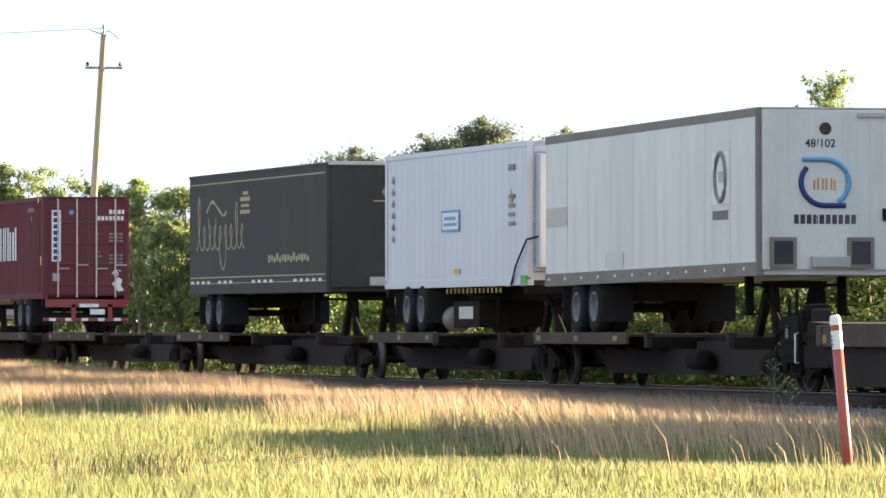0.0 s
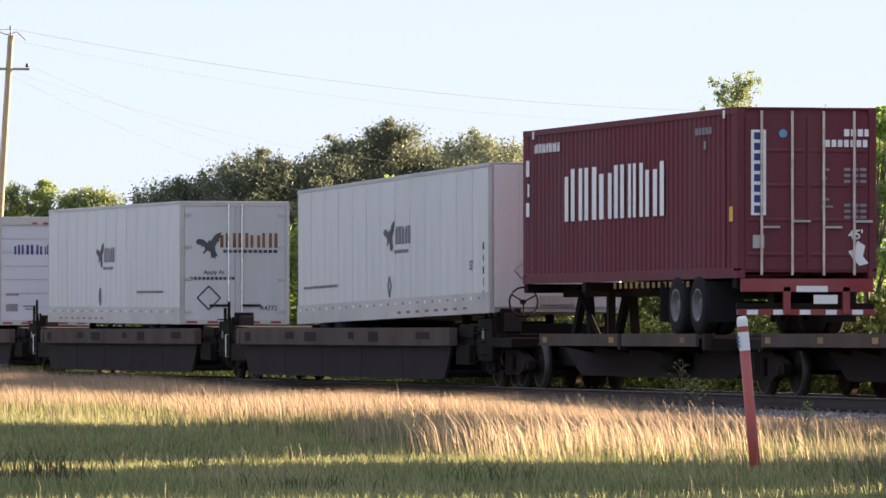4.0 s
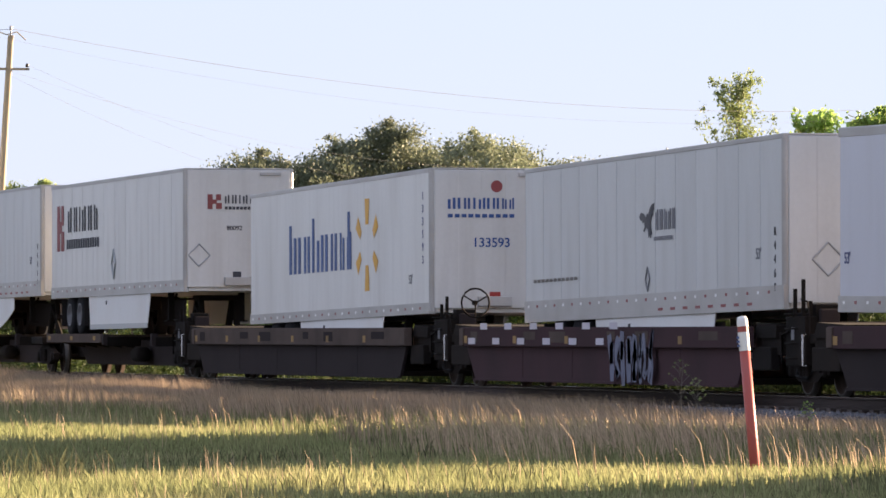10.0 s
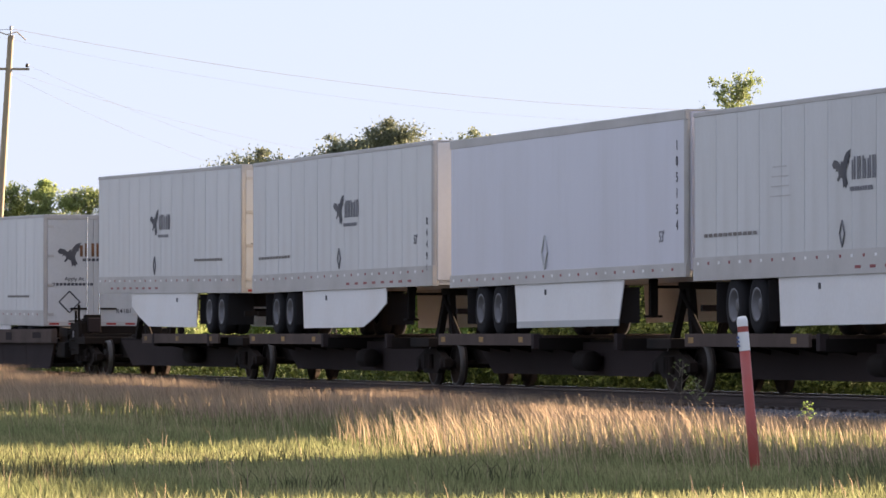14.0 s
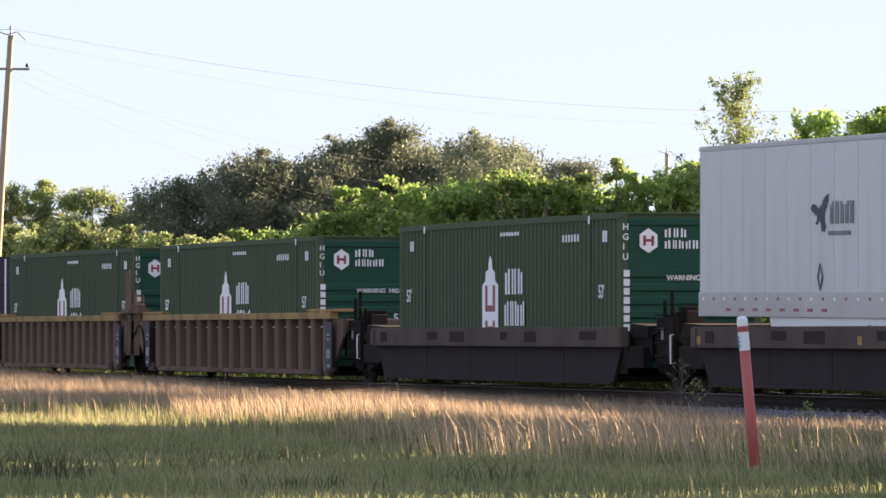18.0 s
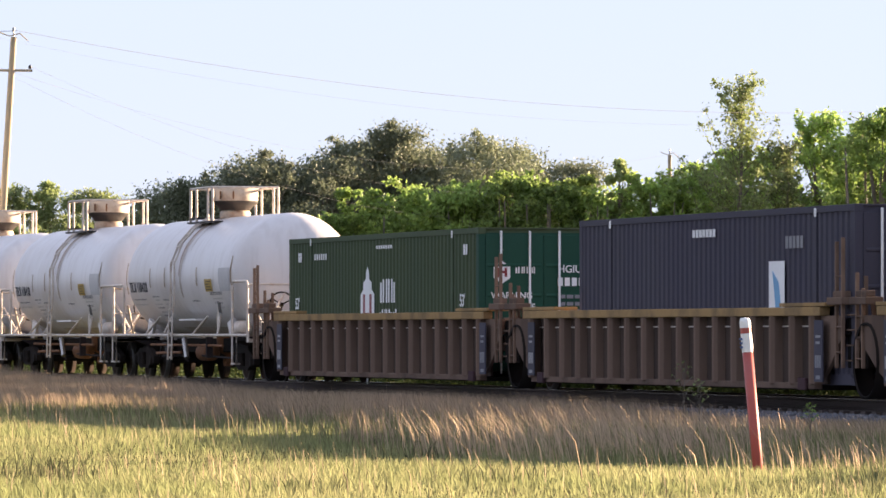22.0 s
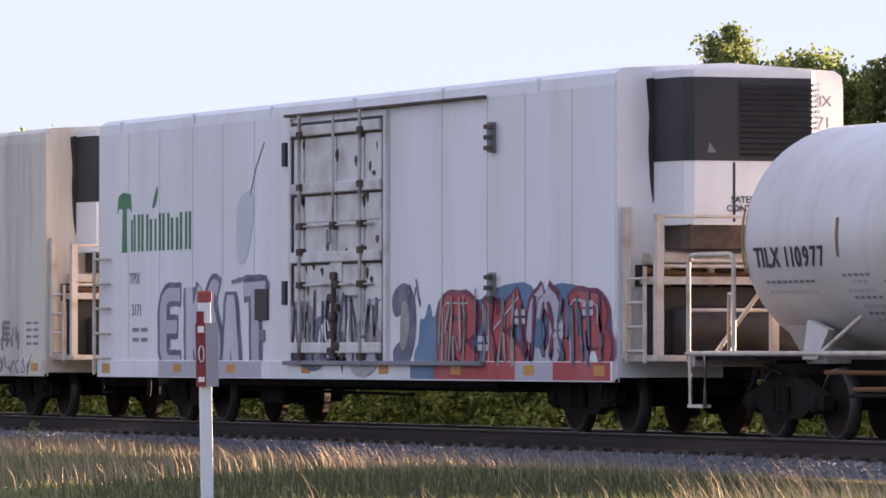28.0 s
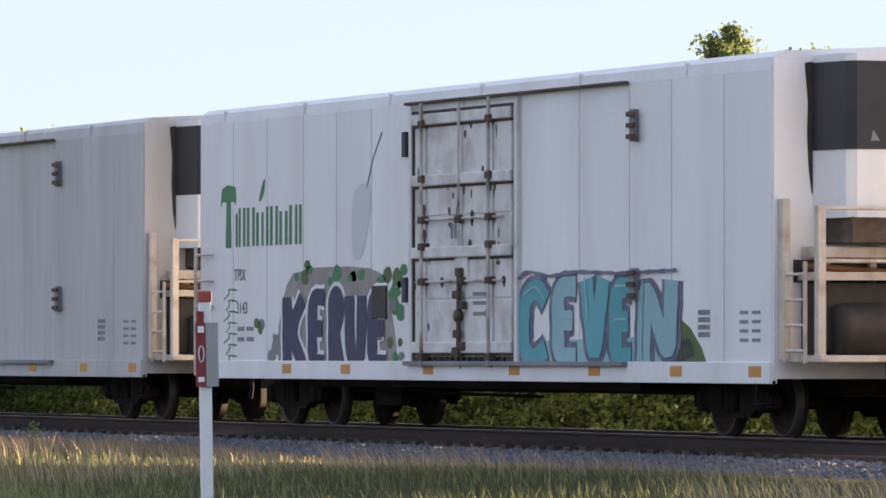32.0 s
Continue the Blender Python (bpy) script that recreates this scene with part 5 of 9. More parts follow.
part("roof_edge", Shape().box(15.7, 15.8, -1.28, 1.28, 3.80, 3.88, 0.01), M_PANEL, bl, "pale roof edge")
part("notice", bars([(0.6, 0, 0.3, 0.18), (0.6, -0.35, 0.4, 0.12)], (xe, 0.1, 1.5), "end"), M_WHITEINK, bl)
ride(bl, -157.75, SPINE, 0.1)

spine_unit(-178.0, -160.5, (1.2, 8.0), None)
spine_unit(-194.0, -178.0, (3.4, 13.5), 3.0)
cr = box_container("maroon corrugated container with white block lettering", 13.72, 2.44, 2.86, M_MAROON, M_MAROON, "rods", "containers on chassis", posts=(0.75,))
ys = -1.224
name_blocks(cr, (0.85, 0.8, 0.95, 1.2, 0.62, 0.75, 0.85), 0.95, (2.95, ys, 1.12), M_WHITEINK, gap=0.1, seed=12, label="large white block lettering")
name_blocks(cr, (0.3, 0.14, 0.3, 0.14, 0.24, 0.28, 0.2), 0.17, (0.85, ys, 2.42), M_WHITEINK, seed=3)
number_row(cr, [(k * 0.2, 0, 0.15, 0.12) for k in range(5)] + [(0.5, -0.25, 0.14, 0.14)], (11.3, ys, 2.45), M_SPRAYGREY)
for a, b, w, h in ((0, 0, 0.22, 0.3), (0.1, -0.38, 0.12, 0.24), (0, -0.75, 0.22, 0.26)):
    part("side_mark", bars([(a, b, w, h)], (0.25, ys, 2.0)), M_WHITEINK, cr)
part("yellow_patch", Shape().box(13.3, 13.5, ys - 0.008, ys, 0.95, 1.2), M_YELLOW, cr)
xe = 13.725
pb = part("vertical_panel", Shape().box(xe, xe + 0.006, -0.98, -0.72, 1.05, 2.48), M_WHITEINK, cr, "white upright name panel")
for k in range(8):
    part("panel_block", bars([(0.05, 0.04 + k * 0.175, 0.16, 0.12)], (xe + 0.006, -0.98, 1.05), "end"), M_NAVYINK, pb)
part("round_mark", sign_shape(oval(0.07, 0.07), (xe, -0.42, 2.42), "end"), M_SKYINK, cr)
part("code_mark", bars([(0.05, 0, 0.09, 0.12), (0.17, 0, 0.09, 0.12), (0.29, 0, 0.09, 0.12), (0.41, 0, 0.07, 0.12)], (xe + 0.002, 0.6, 2.38), "end"), M_WHITEINK, cr)
number_row(cr, [(k * 0.11, 0, 0.08, 0.12) for k in range(7)], (xe + 0.002, 0.32, 2.2), M_WHITEINK, "end")
part("small_print", bars([(0.45 + 0.14 * k, -0.1 * j - (0.3 if j > 2 else 0), 0.11, 0.05) for k in range(3) for j in range(6)], (xe + 0.002, 0.2, 1.8), "end"), M_SPRAYGREY, cr)
part("small_print", bars([(0, 0, 0.14, 0.04), (0, -0.14, 0.1, 0.04), (0, -0.5, 0.14, 0.04), (0, -0.62, 0.2, 0.04)], (xe + 0.002, 0.25, 1.8), "end"), M_SPRAYGREY, cr)
letters("length_mark", "45'", 0.22, M_WHITEINK, cr, (xe + 0.004, 0.72, 0.66), "end")
part("torn_stickers", sign_shape([(0, 0), (0.12, 0.04), (0.16, 0.18), (0.3, 0.1), (0.26, -0.08), (0.36, -0.2), (0.2, -0.24), (0.08, -0.12)], (xe, 0.72, 0.45), "end"), M_WHITEINK, cr)
part("data_plate", Shape().box(xe, xe + 0.006, -0.95, -0.75, 0.5, 0.72), M_ALU, cr)
ride(cr, -192.55, SPINE + 0.95, 0)
ch = chassis(-192.55, 13.72, -1, SPINE, M_DARK, "container chassis with a dark red rear beam and striped bumper")
rb = part("rear_beam", Shape().box(13.66, 13.76, -1.15, 1.15, 0.72, 0.94, 0.01).box(13.68, 13.76, -0.42, -0.3, 0.35, 0.8).box(13.68, 13.76, 0.62, 0.74, 0.35, 0.8), M_OXBLOOD, ch, "dark red rear beam")
part("plate_mark", bars([(-0.2, 0, 0.55, 0.1), (0.1, -0.2, 0.42, 0.15)], (13.762, 0.0, 0.72), "end"), M_WHITEINK, ch)
st = Shape()
for k in range(5):
    st.box(13.71, 13.725, -1.05 + k * 0.46, -0.86 + k * 0.46, 0.34, 0.42)
part("bumper_bar", Shape().box(13.60, 13.71, -1.2, 1.2, 0.33, 0.43, 0.01), M_OXBLOOD, ch)
part("bumper_stripes", st, M_WHITEINK, ch)

# first block of well cars, all with road trailers
well_car(-218.2, -194.9, wheel=-1.4, last=True)
bird_trailer(-210.8, WELL, -0.7, 1, "", "R4812")
well_car(-241.2, -218.2, tall=1.9)
bird_trailer(-239.0, WELL + 0.10, 0.3, -1, "", "R4772")
well_car(-264.6, -241.2, patches=2, wheel=1.4, tall=1.9)
wa = van_trailer("white smooth-sided van trailer with blue door lettering", 16.15, -1, M_PANEL2, 1, 0.26, 0.16, 0.93, 3.82, smooth=True, roll=True)
xe = 16.163
letters("fleet_number", "106338", 0.26, M_NAVYINK, wa, (xe, 0.15, 3.22), "end")
name_blocks(wa, (0.3, 0.24, 0.2, 0.12, 0.3, 0.24, 0.24, 0.2), 0.26, (xe, -0.85, 2.82), M_NAVYINK, "end", 0.03, 14)
part("notice", bars([(0.02, 0, 0.36, 0.06), (0.05, -0.3, 0.3, 0.05), (0.03, -0.42, 0.32, 0.2), (0.5, -0.3, 0.38, 0.04), (0.55, -0.38, 0.3, 0.04)], (xe, -1.1, 1.72), "end"), M_SPRAYGREY, wa)
ride(wa, -262.3, WELL + 0.14, 0.4)
gw = well_car(-287.9, -264.6, upper=M_MAROONCAR, patches=5, tall=1.9, label="dark well car with sprayed lettering along its side")
scrawl(gw, 5.3, 0.2, 1.6, 0.85, 5, -1.508, (M_SPRAYGREY, M_WORN), 11, 0.05)
part("sprayed_shape", sign_shape([(0.0, 0.95), (2.4, 0.97), (2.55, 0.6), (3.0, 0.5), (3.3, 0.02), (2.6, 0.04), (2.2, 0.3), (1.9, 0.02), (1.3, 0.05), (1.2, 0.35), (0.7, 0.05), (0.35, 0.2), (0.1, 0.5)], (9.5, -1.508, 0.15)), M_LIMESPRAY, gw, "faded lime sprayed shape")
scrawl(gw, 9.7, 0.2, 2.8, 0.85, 7, -1.514, (M_LOWER, M_OLIVE), 12, 0.07)
scrawl(gw, 15.2, 0.25, 1.9, 0.8, 6, -1.508, (M_SPRAYBLUE, M_WORN), 13, 0.05)
sm = van_trailer("white van trailer with a tall blue and green diamond", 16.15, -1, M_PANEL2, 1, 0.26, 0.14, 0.93, 3.84, smooth=True, roll=True)
ys = -1.302
part("diamond_left", sign_shape([(-1.42, 0), (0, -1.2), (-0.35, 0), (0, 1.2)], (5.5, ys, 2.5)), M_SKYINK, sm, "sky-blue diamond edge")
part("diamond_right", sign_shape([(0, -1.2), (1.42, 0), (0, 1.2), (0.75, 0.05)], (5.55, ys, 2.5)), M_LIMEINK, sm, "green diamond edge")
part("diamond_core", sign_shape([(0.0, 1.1), (0.72, 0.05), (0.0, -1.15), (-0.36, 0.0)], (5.53, ys - 0.001, 2.5)), M_BLUEINK, sm, "deep blue diamond core")
name_blocks(sm, (0.75, 0.55, 0.8, 0.12, 0.5), 0.72, (7.5, ys, 2.3), M_NAVYINK, gap=0.14, seed=21)
part("tall_initial", bars([(0, 0, 0.16, 1.2), (0.5, 0.5, 0.14, 0.9)], (7.5, ys - 0.001, 2.22)), M_NAVYINK, sm)
name_blocks(sm, (0.42, 0.34, 0.4, 0.36), 0.32, (8.4, ys, 1.72), M_NAVYINK, gap=0.2, seed=23)
part("small_print", bars([(k * 0.17, 0, 0.13, 0.12) for k in range(11)], (13.6, ys, 1.55)), M_NAVYINK, sm)
letters("length_mark", "53'", 0.26, M_NAVYINK, sm, (0.3, ys, 1.7))
dm = part("navy_diamond", sign_shape([(-0.88, 0), (0, -0.88), (0.88, 0), (0, 0.88)], (xe, 0.28, 2.5), "end"), M_NAVYINK, sm, "navy diamond on the door")
part("diamond_tip", sign_shape([(-0.28, 0), (0, -0.2), (0.28, 0), (0, 0.26)], (xe + 0.004, 0.28, 2.98), "end"), M_SKYINK, dm)
part("diamond_tip", sign_shape([(-0.1, 0.0), (0.04, -0.14), (0.3, 0.03), (0.16, 0.16)], (xe + 0.005, 0.30, 2.98), "end"), M_LIMEINK, dm)
name_blocks(dm, (0.2, 0.16, 0.26, 0.16), 0.24, (xe + 0.004, -0.25, 2.36), M_WHITEINK, "end", 0.04, 25)
name_blocks(dm, (0.13, 0.1, 0.12, 0.11), 0.12, (xe + 0.004, -0.02, 2.16), M_WHITEINK, "end", 0.06, 26)
letters("fleet_number", "12365", 0.26, M_NAVYINK, sm, (xe, 0.1, 3.3), "end")
part("notice", bars([(0.05, 0, 0.3, 0.06), (0.06, -0.35, 0.26, 0.1), (0.06, -0.55, 0.26, 0.16), (1.0, -0.45, 0.7, 0.05), (1.05, 0.02, 0.5, 0.1)], (xe, -1.15, 1.75), "end"), M_SPRAYGREY, sm)
ride(sm, -285.6, WELL + 0.14, 0.4)
mw = well_car(-311.0, -287.9, upper=M_MAROONCAR, lower=M_MAROONCAR, patches=6, wheel=1.4, label="maroon well car with a pale blue sprayed stripe")
scrawl(mw, 12.9, 0.15, 2.9, 0.95, 8, -1.508, (M_HAZE,), 14, 0.17)
part("stencil_print", bars([(k * 0.9, (k % 2) * 0.28, 0.5, 0.12) for k in range(12)], (3.0, -1.508, 0.82)), M_PINK, mw)
bird_trailer(-304.6, WELL, -0.7, 1, "edged", "R4468")
well_car(-335.4, -311.0, patches=7)
wb = van_trailer("white van trailer with a blue name and yellow spark", 16.15, 1, M_PANELFAIR, 1, 0.22, 0.08, 0.93, 3.80, skirt="edged", smooth=True)
ys = -1.302
name_blocks(wb, (1.25, 0.7, 0.26, 1.15, 0.7, 0.5, 0.5), 0.78, (3.85, ys, 1.95), M_BLUEINK, gap=0.12, seed=31, label="large blue block name")
part("tall_strokes", bars([(0, 0, 0.22, 1.05), (1.32 + 0.72 + 0.1, 0, 0.2, 1.15), (5.35, 0, 0.2, 1.2)], (3.85, ys - 0.001, 1.95)), M_BLUEINK, wb)
for k in range(6):
    a = math.pi * k / 3
    dx, dz = math.sin(a) * 0.62, math.cos(a) * 0.42
    ex, ez = math.sin(a) * 1.0, math.cos(a) * 0.95
    nx, nz = math.cos(a) * 0.12, -math.sin(a) * 0.09
    part("spark_ray", sign_shape([(dx - nx, dz - nz), (dx + nx, dz + nz), (ex + nx * 1.6, ez + nz * 1.6), (ex - nx * 1.6, ez - nz * 1.6)], (10.9, ys, 2.42)), M_YELLOW, wb, "yellow spark ray")
column_digits(wb, "133593", 15.5, ys, 3.2, 0.22, M_NAVYINK)
letters("length_mark", "53'", 0.26, M_SPRAYGREY, wb, (14.4, ys, 1.55))
xn = 16.185
name_blocks(wb, (0.3, 0.16, 0.08, 0.26, 0.16, 0.12, 0.12), 0.22, (xn, -0.95, 3.0), M_BLUEINK, "end", 0.03, 33)
part("small_print", bars([(k * 0.14, 0, 0.1, 0.07) for k in range(10)], (xn, -0.95, 2.83), "end"), M_BLUEINK, wb)
letters("fleet_number", "133593", 0.26, M_BLUEINK, wb, (xn, -0.45, 2.25), "end")
part("round_mark", sign_shape(oval(0.12, 0.12), (xn, 0.05, 3.45), "end"), M_OXBLOOD, wb)
part("red_tag", Shape().box(xn, xn + 0.01, -0.1, 0.12, 1.2, 1.36), M_REDINK, wb)
ride(wb, -327.9, WELL, -0.7)

# spine car with five van trailers
for k, (a, b, nose) in enumerate(((-353.2, -335.9, 1), (-370.9, -353.2, 1), (-387.8, -370.9, 1), (-404.6, -387.8, 1), (-422.6, -404.6, -1))):
    spine_unit(a, b, (2.2, 9.2) if nose > 0 else (8.6, 17.0), 15.9 if nose > 0 else 4.0, last=(k == 0))
kn = van_trailer("white panelled van trailer with a dark red initial", 16.15, 1, M_PANELFAIR, 12, 0.28, 0.08, skirt="edged")
ys = -1.305
part("red_initial", bars([(0, 0, 0.36, 1.15), (0.36, 0.45, 0.25, 0.3), (0.55, 0.65, 0.3, 0.5), (0.55, 0.0, 0.36, 0.5)], (0.8, ys, 2.12)), M_OXBLOOD, kn, "dark red block initial")
name_blocks(kn, (0.6, 0.55, 0.2, 0.6, 0.6, 0.55), 0.62, (2.2, ys, 2.58), M_INK, gap=0.16, seed=41)
part("small_print", bars([(k * 0.3, 0, 0.22, 0.24) for k in range(14)], (2.05, ys, 2.16)), M_INK, kn)
diamond(kn, 8.0, ys, 1.7, 0.72, material=M_SIGNGREY)
part("red_initial", bars([(0, 0, 0.12, 0.34), (0.12, 0.12, 0.1, 0.1), (0.2, 0.2, 0.12, 0.14), (0.2, 0, 0.14, 0.14)], (xn, -0.75, 2.85), "end"), M_OXBLOOD, kn)
name_blocks(kn, (0.14, 0.14, 0.06, 0.14, 0.14, 0.12), 0.2, (xn, -0.34, 2.98), M_INK, "end", 0.03, 43)
part("small_print", bars([(k * 0.09, 0, 0.07, 0.07) for k in range(12)], (xn, -0.34, 2.84), "end"), M_INK, kn)
letters("fleet_number", "80092", 0.15, M_INK, kn, (xn, -0.3, 2.36), "end")
diamond(kn, xn, -0.95, 1.78, 0.52, "end", M_SIGNGREY)
part("hose_glands", bars([(0.1, 0, 0.2, 0.22), (0.5, 0.0, 0.3, 0.1), (0.55, 0.12, 0.1, 0.1), (0.72, 0.12, 0.1, 0.1)], (xn, -0.25, 1.18), "end"), M_INK, kn)
ride(kn, -351.05, SPINE - 0.02, -0.3)
bird_trailer(-368.6, SPINE - 0.02, -0.3, 1, "deep", "R4734", True)
pw = van_trailer("bluish-white plain van trailer with rippled sides", 16.15, 1, M_PANEL2, 1, 0.24, 0.16, skirt="edged", smooth=True)
column_digits(pw, "105154", 15.55, -1.302, 3.12, 0.24, M_INK)
letters("length_mark", "53'", 0.28, M_SPRAYGREY, pw, (14.5, -1.302, 1.55))
diamond(pw, 7.0, -1.302, 1.5, 0.62, material=M_PANEL)
ride(pw, -385.2, SPINE - 0.02, -0.3)
bird_trailer(-402.7, SPINE - 0.02, -0.2, 1, "deep", "R4496")
bird_trailer(-420.0, SPINE + 0.09, 0.33, -1, "deep", "R4190")

# second block of well cars and the green containers
well_car(-445.4, -422.9, patches=3, last=True)
bird_trailer(-443.3, WELL + 0.10, 0.35, -1, "edged", "R4181")
well_car(-468.2, -445.4, tall=1.9)
green_container(-464.3, 0.31, "ribs")
ribbed_car(-490.2, -468.2, last=False)
green_container(-487.6, 0.23, "ribs")
ribbed_car(-509.8, -490.2)
green_container(-506.8, 0.23, "ribs")
ribbed_car(-530.8, -509.8)
nv = box_container("dark navy corrugated container with a tall white panel", 16.15, 2.59, 2.86, M_NAVY, M_NAVY, "bars", "containers in wells")
ys = -1.297
wp = part("white_panel", Shape().box(11.6, 12.45, ys - 0.005, ys, 0.3, 2.0), M_WHITEINK, nv, "tall white panel with a blue figure")
part("panel_figure", sign_shape([(0.1, 0.1), (0.5, 0.3), (0.7, 0.8), (0.55, 1.3), (0.2, 1.5), (0.4, 0.8)], (11.6, ys - 0.005, 0.35)), M_SKYINK, wp)
part("small_print", bars([(k * 0.2, 0, 0.15, 0.13) for k in range(7)], (7.2, ys, 2.45)), M_WHITEINK, nv)
number_row(nv, [(k * 0.2, 0, 0.15, 0.2) for k in range(5)], (12.5, ys, 2.2), M_SPRAYGREY)
xe = 16.142
column_digits(nv, "XEEU", xe + 0.012, -0.72, 2.1, 0.22, M_WHITEINK, 1.1, "end")
number_row(nv, [(0, -k * 0.2, 0.13, 0.15) for k in range(6)], (xe + 0.012, -0.72, 1.1), M_WHITEINK, "end")
part("white_swoosh", sign_shape([(0, 0), (0.5, 0.0), (0.7, 0.5), (0.6, 1.1), (0.1, 1.2), (0.35, 0.6)], (xe + 0.012, 0.3, 0.9), "end"), M_WHITEINK, nv)
ride(nv, -526.05, 0.23)
ribbed_car(-551.6, -530.8)
green_container(-549.4, 0.23, "bars", 1)


# ---- tank cars ----
def tank_car(u, number):
    """White tank car; x = 0 at the rear end of its shell."""
    c = thing("tank_car", "white tank car with a rust-stained pan on its dome", "tank car", "tank cars of the train")
    L, R, zc = 13.1, 1.38, 2.39
    prof = [(0.0, 0.0)]
    for k in range(1, 9):
        a = math.pi / 2 * k / 8
        prof.append((R * math.sin(a), 0.72 * (1 - math.cos(a))))
    for x in (2.75, 2.78, 5.4, 5.43, 8.0, 8.03, 10.4, 10.43):
        prof.append((R + (0.006 if x in (2.78, 5.43, 8.03, 10.43) else 0.0), x))
    for k in range(8, 0, -1):
        a = math.pi / 2 * k / 8
        prof.append((R * math.sin(a), L - 0.72 * (1 - math.cos(a))))
    prof.append((0.0, L))
    shell = part("shell", Shape().lathe(prof, 64, (0, 0, zc), "x"), M_TANK, c, "white welded shell with domed heads")

    def on_shell(x, z, d=0.01):
        return (x, -math.sqrt(max(0.0, (R + d) ** 2 - (z - zc) ** 2)), z)

    def patch(name, x0, x1, z0, z1, material, label="", d=0.012, taper=0.0, wave=0.0):
        s = Shape()
        n = 6 if z1 - z0 < 0.9 else 18
        a0, a1 = math.asin(max(-1.0, min(1.0, (z0 - zc) / R))), math.asin(max(-1.0, min(1.0, (z1 - zc) / R)))
        v = []
        for k in range(n + 1):
            a, q = a0 + (a1 - a0) * k / n, (1 - k / n) * taper * 0.5 * (x1 - x0) + wave * math.sin(k * 2.1 + x0 * 9)
            v += [(x, -(R + d) * math.cos(a), zc + (R + d) * math.sin(a)) for x in (x0 + q, x1 - q)]
        s.add(v, [(2 * k, 2 * k + 1, 2 * k + 3, 2 * k + 2) for k in range(n)])
        part(name, s, material, shell, label)

    for x, z0, z1 in ((0.6, 2.0, 2.75), (3.3, 2.15, 2.6), (4.95, 2.15, 2.6), (8.5, 2.15, 2.58), (12.15, 1.95, 2.8)):
        patch("rust_stripe", x - 0.035, x + 0.035, z0, z1, M_CHORD, "tan seam stripe")
    patch("yellow_square", 9.35, 10.1, 2.02, 2.30, M_OCHREMARK, "yellow stencilled square")
    for k in range(4):
        patch("square_word", 9.43 + 0.05 * (k % 2), 10.02 - 0.06 * (k % 3), 2.055 + 0.06 * k, 2.075 + 0.06 * k, M_SOOT, "", 0.016)
    patch("grey_panel", 10.85, 12.0, 2.02, 2.54, M_DATAGREY, "faded grey data panel")
    for k, (x, z, w) in enumerate(((1.1, 1.86, 1.5), (1.1, 1.74, 1.5), (3.3, 1.92, 0.9), (3.5, 1.84, 0.5), (3.4, 1.66, 0.8), (3.5, 1.56, 0.7), (4.4, 1.84, 0.9), (4.5, 1.74, 0.9), (9.7, 1.94, 1.4), (9.9, 1.84, 1.0), (9.9, 1.74, 0.8), (10.0, 1.64, 0.7), (7.6, 1.8, 0.9), (3.3, 1.74, 0.9), (3.5, 1.48, 0.9), (3.6, 1.40, 0.9), (9.75, 1.98, 1.3))):
        for j in range(int(w / 0.16)):
            patch("small_print", x + j * 0.16, x + j * 0.16 + 0.11, z, z + 0.032, M_DATAGREY if k % 2 else M_SPRAYGREY)
    xk = 0.92
    for ch in "TILX " + number:
        if ch != " ":
            lt = letters("reporting_mark", ch, 0.34, M_INK, shell, (xk, on_shell(0, 2.05, 0.014)[1], 2.05), squeeze=0.95)
            lt.matrix_local = pose(xk, on_shell(0, 2.05, 0.014)[1], 2.05, 90 + 9.5, 0, 0)
        xk += {"I": 0.10, " ": 0.14, "1": 0.17, "T": 0.20, "L": 0.18}.get(ch, 0.215)
    head = [("TILX", 2.55, 0.2), ("CAPY", 2.42, 0.1), ("CAPY", 2.3, 0.1)]
    for w, z, s in head:
        letters("end_mark", w, s, M_INK, shell, (L - 0.28, -0.55 - 0.25 * (s > 0.15), z), "end")
    # spill stains below the dome
    patch("spill_stain", 6.46, 7.0, 1.9, 3.72, M_STAINPALE, "pale brown run beside the ladder", 0.010, 0.75, 0.012)
    patch("spill_stain", 6.48, 6.74, 2.35, 3.74, M_STAIN, "rust-brown run beside the ladder", 0.013, 0.9, 0.014)
    patch("spill_stain", 5.60, 5.86, 2.5, 3.74, M_STAINPALE, "pale brown run below the walkway", 0.010, 0.9, 0.012)
    patch("spill_stain", 7.25, 7.42, 2.9, 3.72, M_STAINPALE, "faint run below the walkway", 0.010, 0.95, 0.01)
    patch("spill_stain", 4.1, 9.6, 1.06, 1.22, M_STAINPALE, "road grime along the belly", 0.010)
    part("sill", Shape().box(-1.0, L + 1.0, -0.32, 0.32, 0.62, 0.95, 0.02), M_DARK, c)
    for x in (1.1, L - 1.1):
        part("saddle", Shape().prism([(-0.62, 0.90), (0.62, 0.90), (0.98, 1.46), (0.7, 1.22), (0.35, 1.06), (0, 1.01), (-0.35, 1.06), (-0.7, 1.22), (-0.98, 1.46)], x - 0.30, x + 0.30, "x"), M_TANK, c, "grimy white saddle plate")
        part("bolster_web", Shape().prism([(-1.3, 0.90), (1.3, 0.90), (0.6, 0.62), (-0.6, 0.62)], x - 0.12, x + 0.12, "x"), M_LOWER, c)
    for x0, x1 in ((-1.05, 1.0), (L - 1.0, L + 1.05)):
        part("end_platform", Shape().box(x0, x1, -1.40, 1.40, 0.94, 1.0, 0.008), M_LOWER, c)
    part("side_rail", Shape().tube([(-1.0, -1.42, 1.02), (L + 1.0, -1.42, 1.02)], 0.032, 8), M_HANDRAIL, c, "white side rail")
